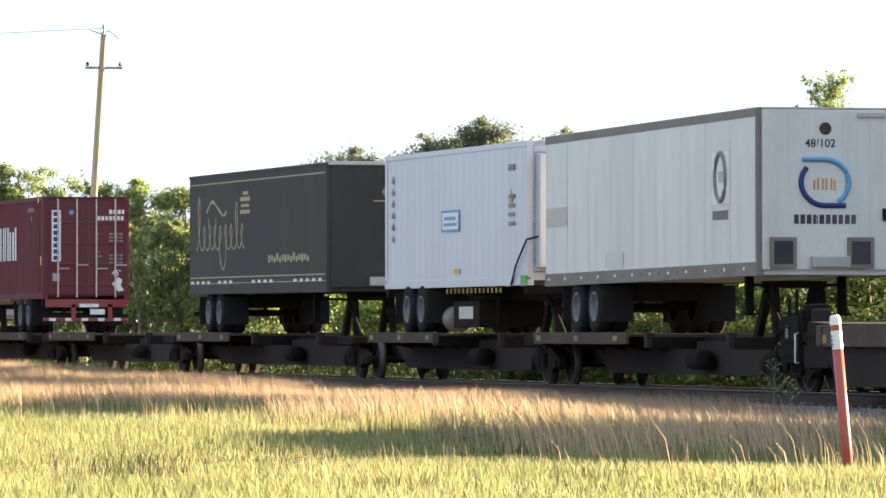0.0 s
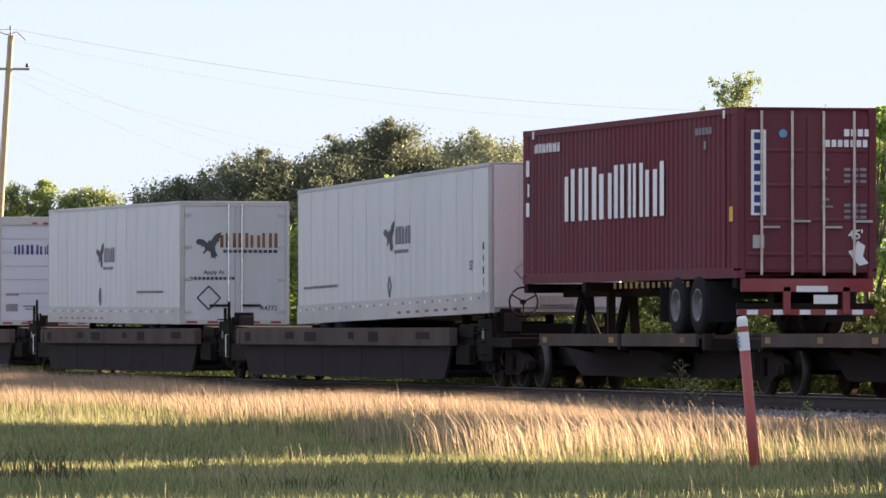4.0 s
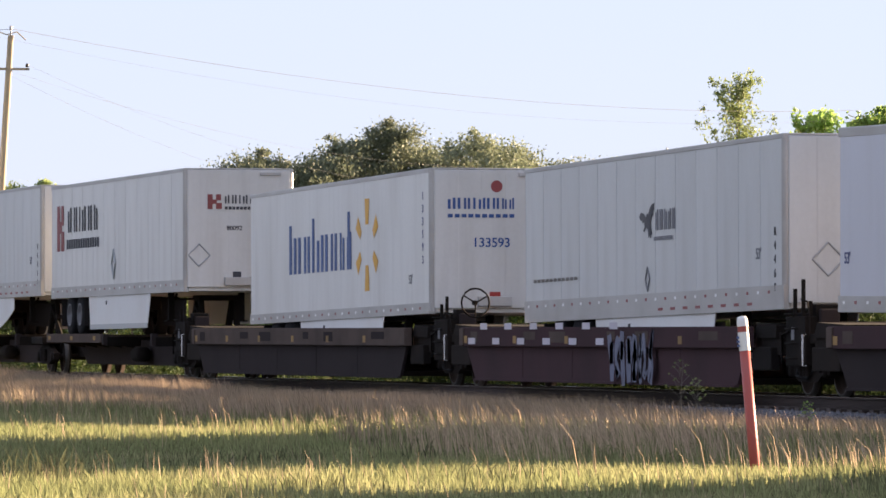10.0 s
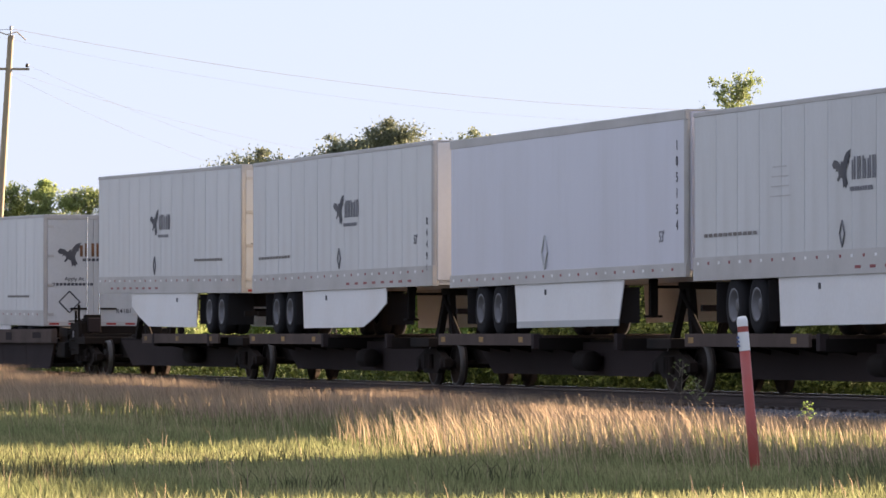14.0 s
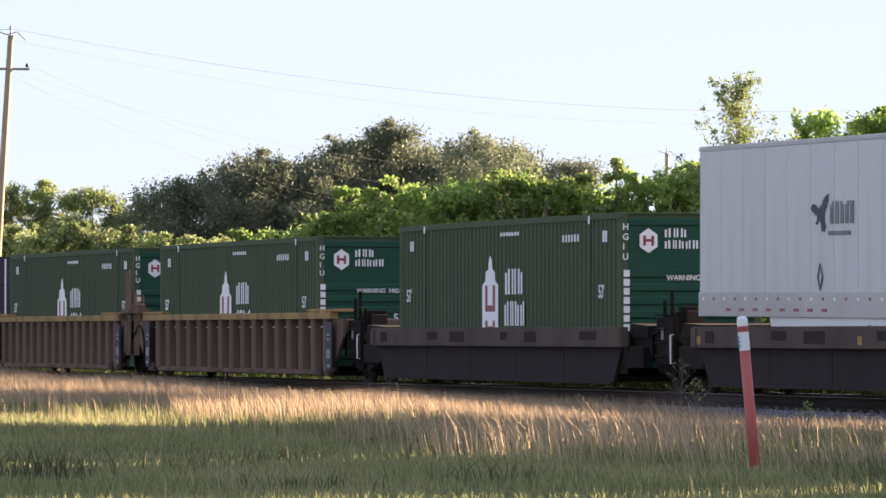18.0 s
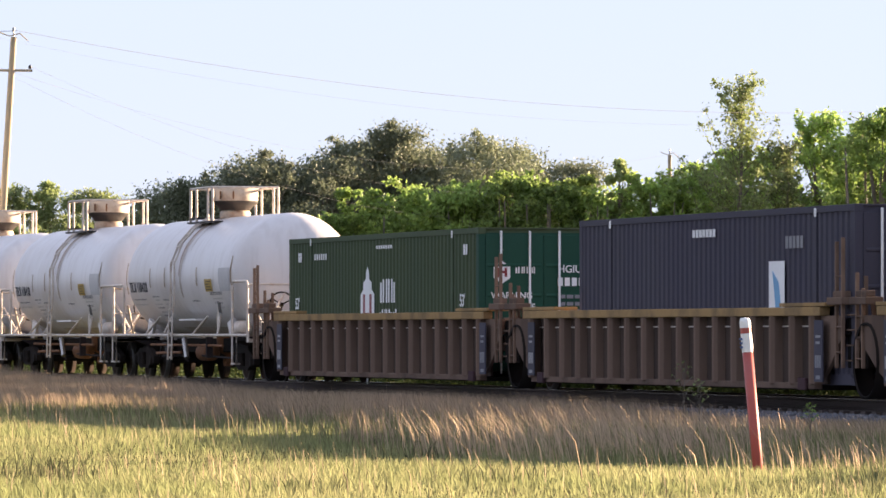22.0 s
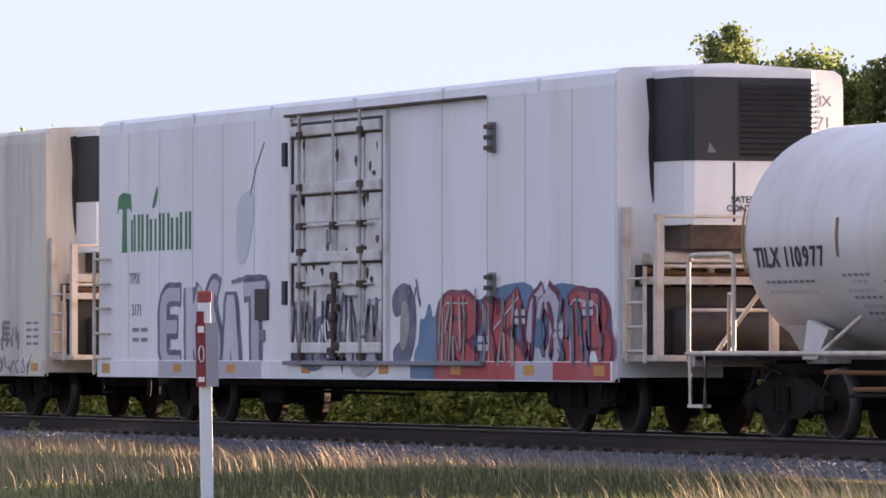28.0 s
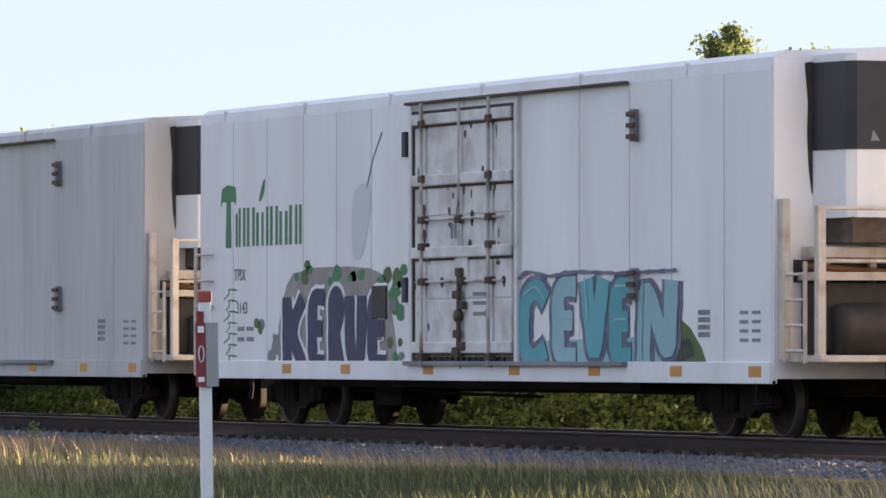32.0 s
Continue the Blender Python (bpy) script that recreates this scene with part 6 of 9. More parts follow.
    part("side_rail", Shape().tube([(-1.0, 1.42, 1.02), (L + 1.0, 1.42, 1.02)], 0.032, 8), M_HANDRAIL, c)
    for x, w in ((2.9, 0.7), (8.2, 0.7), (5.0, 0.0), (10.9, -0.6)):
        part("strut", Shape().tube([(x, -1.41, 1.02), (x + w, -1.2, 1.45)], 0.028, 6), M_HANDRAIL, c)
    # corner handrails: bent arches over the end platforms
    def arch(x0, x1, y, top, foot=1.0):
        r = 0.14
        bend0 = [(x0 + r - r * math.cos(q), y, top - r + r * math.sin(q)) for q in (0.0, 0.4, 0.8, 1.2, 1.57)]
        bend1 = [(x1 - r + r * math.sin(q), y, top - r + r * math.cos(q)) for q in (0.0, 0.4, 0.8, 1.2, 1.57)]
        return Shape().tube([(x0, y, foot)] + bend0 + bend1 + [(x1, y, foot)], 0.030, 8)

    for x0, x1 in ((-0.95, 0.42), (L - 0.62, L + 0.95)):
        part("handrail", arch(x0, x1, -1.42, 2.22), M_HANDRAIL, c, "white bent handrail")
        part("handrail", arch(x0, x1, 1.42, 2.22), M_HANDRAIL, c)
        part("end_ladder", Shape().tube([(x0 + 0.1, -1.44, 1.0), (x0 + 0.1, -1.44, 0.38), (x0 + 0.55, -1.44, 0.38), (x0 + 0.55, -1.44, 1.0)], 0.024, 6), M_HANDRAIL, c)
        part("step_tread", Shape().box(x0 + 0.1, x0 + 0.55, -1.48, -1.36, 0.36, 0.40), M_HANDRAIL, c)
    for x, way in ((-0.9, -1), (L + 0.9, 1)):
        for zk in (2.15, 1.55):
            part("end_rail", Shape().tube([(x, -1.4, zk), (x, 1.4, zk)], 0.026, 6), M_HANDRAIL, c)
        part("end_brace", Shape().tube([(x, -0.9, 1.0), (x - 0.7 * way, -1.2, 1.75)], 0.03, 6), M_HANDRAIL, c)
        part("end_brace", Shape().tube([(x, -1.1, 1.0), (x - 0.35 * way, -0.5, 1.95)], 0.03, 6), M_HANDRAIL, c)
        part("end_post", Shape().box(x - 0.05, x + 0.05, -0.35, -0.25, 1.0, 2.0, 0.01), M_HANDRAIL, c)
        part("platform_lip", Shape().box(x - 0.08, x + 0.12, -1.42, 1.42, 0.86, 1.0, 0.01), M_HANDRAIL, c)
        part("air_hose", Shape().tube([(x, -0.5, 0.8), (x + 0.25 * way, -0.55, 0.5), (x + 0.45 * way, -0.5, 0.42)], 0.03, 6), M_RUBBER, c)
    brake_wheel(c, L + 0.55, -0.55, 1.70)
    # white side braces below the saddles
    for x, w in ((1.75, 0.75), (L - 1.75, -0.75)):
        part("shell_brace", Shape().prism([(x, 0.95), (x + w * 0.55, 0.95), (x + w, 1.30), (x + w * 0.2, 1.42)], -1.12, -1.04), M_TANK, c)
    # ladder to the dome
    lx0, lx1 = 6.0, 6.4
    for x in (lx0, lx1):
        pts = [(x, -1.52, 0.45), (x, -1.5, 1.2)] + [(x, -(R + 0.1) * math.cos(a), zc + (R + 0.1) * math.sin(a)) for a in (-0.2, 0.2, 0.55, 0.9, 1.2)]
        part("ladder_rail", Shape().tube(pts, 0.024, 6), M_HANDRAIL, c)
    for k in range(9):
        a = -0.95 + k * 0.24
        y, z = (-1.5, 0.5 + k * 0.28) if k < 5 else (-(R + 0.1) * math.cos((k - 4) * 0.24), zc + (R + 0.1) * math.sin((k - 4) * 0.24))
        part("ladder_rung", Shape().tube([(lx0, y, z), (lx1, y, z)], 0.018, 5), M_HANDRAIL, c)
    part("step_board", Shape().box(6.7, 8.6, -1.40, -1.2, 1.36, 1.40), M_TANK, c)
    # dome pan and platform
    zt = zc + R
    part("dome_neck", Shape().lathe([(0.36, zt - 0.06), (0.36, zt + 0.12), (0.32, zt + 0.16)], 24, (6.4, 0, 0), "z"), M_PAN, c)
    part("dome_spill", Shape().lathe([(0.34, zt + 0.16), (0.42, zt + 0.26), (0.52, zt + 0.32), (0.53, zt + 0.38)], 28, (6.4, 0, 0), "z"), M_SOOT, c, "black spill-stained bowl")
    part("dome_pan", Shape().lathe([(0.53, zt + 0.38), (0.54, zt + 0.72), (0.50, zt + 0.72), (0.48, zt + 0.5), (0.0, zt + 0.48)], 28, (6.4, 0, 0), "z"), M_PAN, c, "cream pan with rust runs")
    rr = Shape()
    for a in (-2.2, -1.5, -0.9, -0.3):
        x, y = 6.4 + 0.545 * math.cos(a), 0.545 * math.sin(a)
        rr.box(x - 0.05, x + 0.05, y - 0.012, y + 0.012, zt + 0.42, zt + 0.6)
    part("rust_runs", rr, M_RUST, c)
    part("walkway", Shape().box(5.0, 7.6, -0.85, -0.55, zt - 0.14, zt - 0.10).box(5.0, 5.9, -0.8, 0.8, zt - 0.03, zt + 0.0), M_SOOT, c, "stained walkway grating")
    for x in (5.1, 5.75, 7.0, 7.5):
        for y in (-0.78, 0.78):
            part("platform_post", Shape().tube([(x, y, zt - 0.15), (x, y, zt + 0.68)], 0.032, 6), M_HANDRAIL, c)
    for y in (-0.78, 0.78):
        part("platform_rail", Shape().tube([(5.1, y, zt + 0.68), (7.5, y, zt + 0.68)], 0.03, 6), M_HANDRAIL, c)
    for x in (5.1, 7.5):
        part("platform_rail", Shape().tube([(x, -0.78, zt + 0.68), (x, 0.78, zt + 0.68)], 0.03, 6), M_HANDRAIL, c)
    # valve gear near the forward end
    part("valve_handle", sign_shape([(-0.14, 0), (0, -0.32), (0.14, 0), (0, 0.32)], (11.15, -1.45, 1.35)), M_HANDRAIL, c)
    part("placard", sign_shape([(0, 0), (0.3, -0.05), (0.5, -0.3), (0.15, -0.26)], (10.95, -1.42, 1.8)), M_SOOT, c, "dark tilted placard")
    part("brake_cylinder", Shape().lathe([(0.0, 0.0), (0.14, 0.0), (0.17, 0.1), (0.17, 0.6), (0.11, 0.7), (0.0, 0.7)], 16, (11.7, -1.1, 1.18), "x"), M_HANDRAIL, c)
    part("air_reservoir", Shape().lathe([(0.0, 0.0), (0.18, 0.02), (0.2, 0.1), (0.2, 1.0), (0.18, 1.08), (0.0, 1.1)], 16, (5.6, -0.6, 0.62), "x"), M_RUST, c)
    part("pipework", Shape().tube([(2.6, -1.2, 0.8), (10.5, -1.2, 0.78)], 0.03, 6).tube([(3.5, -1.25, 0.6), (6.0, -1.2, 0.62)], 0.035, 6), M_RUST, c)
    part("bottom_outlet", Shape().lathe([(0.0, 0.30), (0.16, 0.30), (0.18, 0.42), (0.12, 0.55), (0.30, 0.62), (0.34, 1.08)], 18, (6.35, -0.1, 0), "z"), M_RUST, c, "rusty bottom outlet valve")
    part("brake_beam", Shape().tube([(2.7, -0.95, 0.52), (5.2, -1.0, 0.55), (5.4, -0.9, 0.4)], 0.028, 6).tube([(7.4, -1.0, 0.55), (10.4, -0.95, 0.5)], 0.028, 6), M_LOWER, c)
    part("pipe_bracket", Shape().box(4.6, 4.7, -1.25, -1.1, 0.5, 0.98).box(8.9, 9.0, -1.25, -1.1, 0.5, 0.98), M_LOWER, c)
    part("rod", Shape().tube([(6.8, -1.3, 0.95), (7.1, -1.3, 0.5)], 0.06, 8), M_SHINY, c)
    truck(c, 1.1)
    truck(c, L - 1.1)
    coupler(c, L + 1.0, 1)
    coupler(c, -1.0, -1)
    return ride(c, u)


tank_car(-567.0, "110428")
tank_car(-581.9, "110418")
tank_car(-597.0, "110977")


# ---- refrigerator cars ----
REEF_L = 21.57


def blob(points, n=3):
    """Rounds an outline off by cutting its corners."""
    for _ in range(n - 1):
        out = []
        for (a, b), (c, d) in zip(points, points[1:] + points[:1]):
            out += [(a * 0.75 + c * 0.25, b * 0.75 + d * 0.25), (a * 0.25 + c * 0.75, b * 0.25 + d * 0.75)]
        points = out
    return points


YS = -1.572


def spray(t, outline, material, x, z, layer=1, rounding=3, label=""):
    return part("sprayed_shape", sign_shape(blob(outline, rounding), (x, YS - 0.0035 * (layer - 1), z), depth=0.003), material, t, label)


def stroke(t, pts, w, material, layer=5, rounding=2, wobble=0.25):
    """A sprayed line: a flat ribbon along points, rounded at its corners."""
    if rounding:
        fine = [pts[0]]
        for (a, b), (c, d) in zip(pts, pts[1:]):
            n = max(1, int(math.hypot(c - a, d - b) / 0.4))
            fine += [(a + (c - a) * k / n, b + (d - b) * k / n) for k in range(1, n + 1)]
        pts = fine
    for _ in range(rounding):
        out = [pts[0]]
        for (a, b), (c, d) in zip(pts, pts[1:]):
            out += [(a * 0.75 + c * 0.25, b * 0.75 + d * 0.25), (a * 0.25 + c * 0.75, b * 0.25 + d * 0.75)]
        pts = out + [pts[-1]]
    y = YS - 0.0035 * (layer - 1)
    v = []
    for i, (a, b) in enumerate(pts):
        (p0, q0), (p1, q1) = pts[max(i - 1, 0)], pts[min(i + 1, len(pts) - 1)]
        dx, dz = p1 - p0, q1 - q0
        n = math.hypot(dx, dz) or 1.0
        ww = w * 0.5 * (1 - wobble + wobble * math.sin(i * 1.7))
        lift = 0.0022 * i / len(pts)
        ox, oz = -dz / n * ww * 1.6, dx / n * ww
        v += [(a + ox, y - 0.003 - lift, b + oz), (a - ox, y - 0.003 - lift, b - oz)]
    s = Shape().add(v, [(2 * i, 2 * i + 2, 2 * i + 3, 2 * i + 1) for i in range(len(pts) - 1)])
    return part("sprayed_line", s, material, t)


def reefer(u, paint, label, number, rails=True, name=True, door_paint=None):
    c = thing("refrigerator_car", label, "rail car", "refrigerator cars of the train")
    L, A, z0, z1 = REEF_L, 0.95, 0.72, 4.40
    part("body", Shape().box(A + 0.02, L - 0.02, -1.54, 1.54, z0, z1), paint, c)
    sec = [(-1.57, z1 - 0.02), (-1.55, z1 + 0.13), (-1.45, z1 + 0.20), (0.0, z1 + 0.28), (1.45, z1 + 0.20), (1.55, z1 + 0.13), (1.57, z1 - 0.02)]
    rf = part("roof", Shape().prism(sec, A, L, "x"), paint, c, "white roof with rounded edges")
    joints = (A, 2.4, 3.86, 5.38, 6.74, 8.12, 9.66, 11.6, 13.64, 15.61, 17.25, 18.57, 20.17, L)
    for x0, x1 in zip(joints, joints[1:]):
        part("side_panel", Shape().box(x0 + 0.014, x1 - 0.014, -1.57, -1.54, z0 + 0.02, z1 - 0.02, 0.006), paint, c)
        part("seam_rib", Shape().box(x0 - 0.014, x0 + 0.014, -1.566, -1.54, z0 + 0.02, z1 - 0.02), M_SEAM, c)
    for k in range(6):
        part("roof_joint", Shape().box(2.0 + k * 3.4, 2.05 + k * 3.4, -1.578, -1.0, z1, z1 + 0.16), paint, rf)
    part("side_sill", Shape().box(A, L, -1.60, -1.50, z0 - 0.06, z0 + 0.20, 0.01), paint, c)
    part("side_sill", Shape().box(A, L, 1.50, 1.60, z0 - 0.06, z0 + 0.20, 0.01), paint, c)
    part("far_side", Shape().box(A, L, 1.54, 1.57, z0, z1), paint, c)
    for k, x in enumerate((1.2, 4.6, 7.0, 10.2, 13.3, 16.0, 18.6, L - 0.6)):
        part("reflector", Shape().box(x, x + 0.36, -1.606, -1.60, z0 + (0.02 if k else 0.0), z0 + 0.15), M_ORANGE, c, "orange reflector plate")
    part("centre_sill", Shape().box(0.2, L - 0.6, -0.35, 0.35, 0.5, 0.72), M_DARK, c)
    part("under_beam", Shape().box(5.0, L - 4.5, -1.35, -1.2, 0.56, 0.66), M_DARK, c)
    # sliding plug door: beams across it, upright lock bars, a crank column and its grime
    d0, d1 = 9.80, 13.50
    dw = d1 - d0
    tone = door_paint or (lambda zz: M_DOOROLD if paint is M_REEFOLD else M_DOOR)
    bar_paint = M_GRIMESHADE if door_paint else M_BAROLD if paint is M_REEFOLD else M_BAR
    door = part("plug_door", Shape().box(d0, d1, -1.585, -1.565, 0.92, 4.28, 0.008), M_DOOR, c, "white plug door with rust-spotted bars")
    levels = (1.10, 2.37, 3.34, 4.16)
    cuts = (0.96, 1.74, 2.37, 2.85, 3.34, 4.24)
    for za, zb2 in zip(cuts, cuts[1:]):
        for fa, fb in ((0.03, 0.13), (0.145, 0.485), (0.515, 0.785), (0.80, 0.965)):
            part("door_panel", Shape().box(d0 + dw * fa, d0 + dw * fb, -1.60, -1.58, za + 0.02, zb2 - 0.02, 0.006), tone((za + zb2) / 2), door)
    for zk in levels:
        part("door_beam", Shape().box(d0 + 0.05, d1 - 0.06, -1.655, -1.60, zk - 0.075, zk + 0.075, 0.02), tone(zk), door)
        # dark strip below each beam paints in the shadow it casts
        part("beam_shadow_lip", Shape().box(d0 + 0.06, d1 - 0.07, -1.612, -1.60, zk - 0.11, zk - 0.078), M_GRIMESHADE, door, "dark strip painted as the beam's shadow")
    for zk in (2.81, 1.98):
        part("cross_rod", Shape().tube([(d0 + 0.2, -1.64, zk), (d1 - 0.35, -1.64, zk)], 0.018, 6), bar_paint, door)
    for f in (0.135, 0.795):
        x = d0 + dw * f
        part("lock_bar", Shape().tube([(x, -1.675, 0.84), (x, -1.675, 4.38)], 0.026, 7), bar_paint, door, "rusty upright lock bar")
        for zk in (0.98, 1.98, 2.45, 2.81, 3.36, 4.10):
            part("bar_bracket", Shape().box(x - 0.085, x + 0.085, -1.70, -1.60, zk - 0.05, zk + 0.05, 0.015), M_GRIMESHADE, door)
    xm = d0 + dw * 0.5
    part("centre_bar", Shape().tube([(xm, -1.665, 2.45), (xm, -1.665, 4.36)], 0.02, 6), bar_paint, door)
    part("crank_plate", Shape().box(xm - 0.24, xm + 0.22, -1.625, -1.60, 1.95, 2.30, 0.01), M_DOOR, door, "rust-pitted crank plate")
    crank = part("crank_column", Shape().tube([(xm + 0.02, -1.67, 0.98), (xm + 0.04, -1.67, 2.15)], 0.035, 7).lathe([(0.0, -0.05), (0.08, -0.05), (0.08, 0.03), (0.0, 0.03)], 12, (xm, -1.66, 1.52)), M_GRIMESHADE, door, "greasy crank column")
    for k, (dx, zk) in enumerate(((-0.12, 1.05), (0.14, 1.12), (-0.08, 1.28), (0.1, 1.66), (-0.1, 1.80), (0.08, 1.98), (0.0, 2.1), (-0.02, 2.8))):
        part("link_knuckle", Shape().box(xm + dx - 0.09, xm + dx + 0.09, -1.69, -1.62, zk - 0.055, zk + 0.055, 0.02), M_GRIMESHADE, crank)
    st = Shape()
    rnd = random.Random(int(number) + 3)
    for k in range(46):
        x, zk = rnd.uniform(d0 + 0.1, d1 - 0.15), rnd.uniform(1.1, 4.1)
        if k % 2:
            x, zk = d0 + dw * rnd.choice((0.135, 0.795, 0.5)) + rnd.uniform(-0.2, 0.2), rnd.choice(levels) + rnd.uniform(-0.25, 0.1)
        w, h = rnd.uniform(0.02, 0.10), rnd.uniform(0.03, 0.09)
        st.prism(blob([(x - w, zk), (x, zk + h), (x + w, zk + 0.2 * h), (x + 0.3 * w, zk - h - rnd.uniform(0, 0.12)), (x - 0.4 * w, zk - h)], 2), -1.6025, -1.60)
    part("rust_streaking", st, M_GRIMESHADE, door, "rust spots on the door")
    gr = Shape()
    for k in range(16):
        x = d0 + 0.15 + dw * 0.9 * k / 16
        gr.prism([(x, 0.90), (x + 0.16, 0.90), (x + 0.11, 0.985 + rnd.uniform(0, 0.04)), (x + 0.05, 0.96)], -1.606, -1.60)
    part("scuffs", gr, M_GRIMESHADE, door)
    part("stencil_print", bars([(0, 0, 0.55, 0.05), (0, 0.14, 0.5, 0.05), (0, 0.26, 0.6, 0.05)], (d0 + dw * 0.6, -1.60, 1.52)), M_SPRAYGREY, door)
    part("stencil_print", bars([(0, 0, 0.09, 0.2), (0.13, 0, 0.09, 0.2)], (d0 + dw * 0.38, -1.60, 2.55)), M_SPRAYGREY, door)
    for x in (d0 - 0.06, d1 + 0.06):
        part("door_jamb", Shape().box(x - 0.05, x + 0.05, -1.625, -1.57, 0.9, 4.34, 0.008), M_DOOR, c)
    for x0, x1, za, zb2 in ((d0 - 0.02, d0 + 0.04, 0.92, 4.28), (d1 - 0.06, d1 + 0.01, 0.92, 4.28), (d0, d1, 0.92, 0.98), (d0, d1, 4.22, 4.28)):
        part("door_gasket", Shape().box(x0, x1, -1.606, -1.58, za, zb2), M_SOOT, door, "grimy rubber gasket")
    part("door_rail", Shape().box(d0 - 0.2, 17.25, -1.66, -1.58, 4.37, 4.41, 0.01), M_GRIMESHADE, c, "grimy upper door track")
    part("door_rail", Shape().box(d0 - 0.2, 17.25, -1.68, -1.58, 0.86, 0.92, 0.01), M_SPRAYGREY, c, "grimy lower door track")
    for zk in (3.85, 1.88):
        part("door_stop", Shape().box(d0 - 0.34, d0 - 0.2, -1.64, -1.57, zk - 0.17, zk + 0.17, 0.01), M_INK, c)
        part("hinge_bracket", Shape().box(17.42, 17.56, -1.65, -1.57, zk - 0.2, zk + 0.2, 0.01), M_SPRAYGREY, c)
        for dz in (-0.14, 0.0, 0.14):
            part("hinge_knuckle", Shape().box(17.38, 17.62, -1.68, -1.64, zk + dz - 0.03, zk + dz + 0.03, 0.008), M_GRIMESHADE, c)
    part("card_board", Shape().box(8.2, 8.75, -1.60, -1.57, 1.5, 1.95, 0.01), M_SOOT, c, "dark card board")
    part("card_board", Shape().box(8.35, 8.6, -1.59, -1.57, 1.2, 1.36, 0.01), M_SPRAYGREY, c)
    part("data_block", bars([(0, 0.09 * k, 0.35, 0.06) for k in range(4)], (19.4, YS, 1.22)), M_SPRAYGREY, c)
    part("small_print", bars([(0.36 * (k % 2), 0.11 * (k // 2), 0.24, 0.04) for k in range(8)], (20.65 if rails else 19.0, YS, 1.16)), M_SPRAYGREY, c)
    if name:
        name_blocks(c, (0.26, 0.34, 0.34, 0.13, 0.34, 0.34, 0.36, 0.34), 0.56, (2.52, YS, 2.57), M_GREENINK, gap=0.06)
        part("palm_shape", sign_shape(blob([(0, 0.60), (0.06, 0.86), (0.3, 0.92), (0.66, 0.88), (0.68, 0.62), (0.56, 0.68), (0.44, 0.66), (0.47, 0.0), (0.22, 0.0), (0.26, 0.66), (0.1, 0.68)], 1), (1.86, YS, 2.56)), M_GREENINK, c, "green palm-shaped initial")
        part("leaf_shape", sign_shape(blob([(0, 0), (0.12, 0.25), (0.3, 0.42), (0.26, 0.15)], 3), (3.5, YS, 3.16)), M_GREENINK, c)
        if rails:
            part("faded_figure", sign_shape(blob([(0, 0), (0.35, 0.02), (0.6, 0.4), (0.75, 0.9), (0.6, 1.1), (0.3, 1.05), (0.0, 0.95), (-0.05, 0.4)], 3), (7.4, YS, 2.3)), M_FADEDOLD if paint is M_REEFOLD else M_FADED, c, "faded pale fruit shape")
        if rails:
            part("faded_stroke", Shape().tube([(7.95, YS, 3.3), (8.2, YS, 3.7), (8.55, YS, 4.05)], 0.012, 4), M_SPRAYGREY, c)
        mark_ink = M_WHITEINK if door_paint else M_SPRAYGREY
        letters("reporting_mark", "TPIX", 0.24, mark_ink, c, (2.45, YS - (0.02 if door_paint else 0), 2.08))
        letters("reporting_mark", number, 0.24, mark_ink, c, (2.55, YS - (0.02 if door_paint else 0), 1.6))
        part("small_print", bars([(0.4 * (k % 2), 0.15 * (k // 2), 0.3, 0.06) for k in range(4)], (2.6, YS, 1.2)), M_SPRAYGREY, c)
    # ladders at the rear corner
    for k in range(5):
        part("ladder_rung", Shape().tube([(A + 0.1, -1.58, 0.95 + k * 0.38), (A + 0.1, -1.68, 0.95 + k * 0.38), (A + 0.6, -1.68, 0.95 + k * 0.38), (A + 0.6, -1.58, 0.95 + k * 0.38)], 0.02, 5), M_HANDRAIL, c)
    part("ladder_rail", Shape().box(A + 0.07, A + 0.12, -1.70, -1.66, 0.7, 2.6), M_HANDRAIL, c)
    part("sill_step", Shape().tube([(A + 0.3, -1.58, 0.7), (A + 0.3, -1.6, 0.42), (A + 0.85, -1.6, 0.42), (A + 0.85, -1.58, 0.7)], 0.02, 5), M_DARK, c)
    part("sill_step", Shape().tube([(L - 0.4, -1.58, 0.7), (L - 0.4, -1.6, 0.42), (L + 0.1, -1.6, 0.42), (L + 0.1, -1.58, 0.7)], 0.02, 5), M_DARK, c)
    if rails:
        # forward end with its cooling unit, platform and handrails
        xw = L
        part("end_wall", Shape().box(xw - 0.02, xw + 0.02, -1.55, 1.55, z0, z1 + 0.1), paint, c)
        hood = part("cooling_unit", Shape().prism([(xw, -1.05), (xw + 0.75, -0.95), (xw + 0.85, -0.85), (xw + 0.85, 0.75), (xw + 0.75, 0.84), (xw, 0.90)], 2.62, 4.55, "z"), M_REEF, c, "white refrigeration cabinet")
        part("grille_panel", Shape().prism([(xw + 0.01, -1.06), (xw + 0.756, -0.96), (xw + 0.862, -0.855), (xw + 0.862, 0.74), (xw + 0.8, 0.74), (xw + 0.01, 0.74)], 3.42, 4.46, "z"), M_GRILLE, hood, "black louvred grille")
        for k in range(14):
            zk = 3.50 + k * 0.068
            part("louvre", Shape().prism([(xw + 0.875, zk), (xw + 0.91, zk - 0.02), (xw + 0.915, zk - 0.012), (xw + 0.88, zk + 0.012)], -0.25, 0.73), M_GRILLE, hood)
            part("louvre_end", Shape().box(xw + 0.70, xw + 0.86, 0.80, 0.86, zk - 0.02, zk + 0.025), M_REEF, hood)
        part("grille_badge", sign_shape([(-0.06, 0), (0.06, 0), (-0.03, 0.13)], (xw + 0.862, -0.62, 3.52), "end"), M_SPRAYGREY, hood)
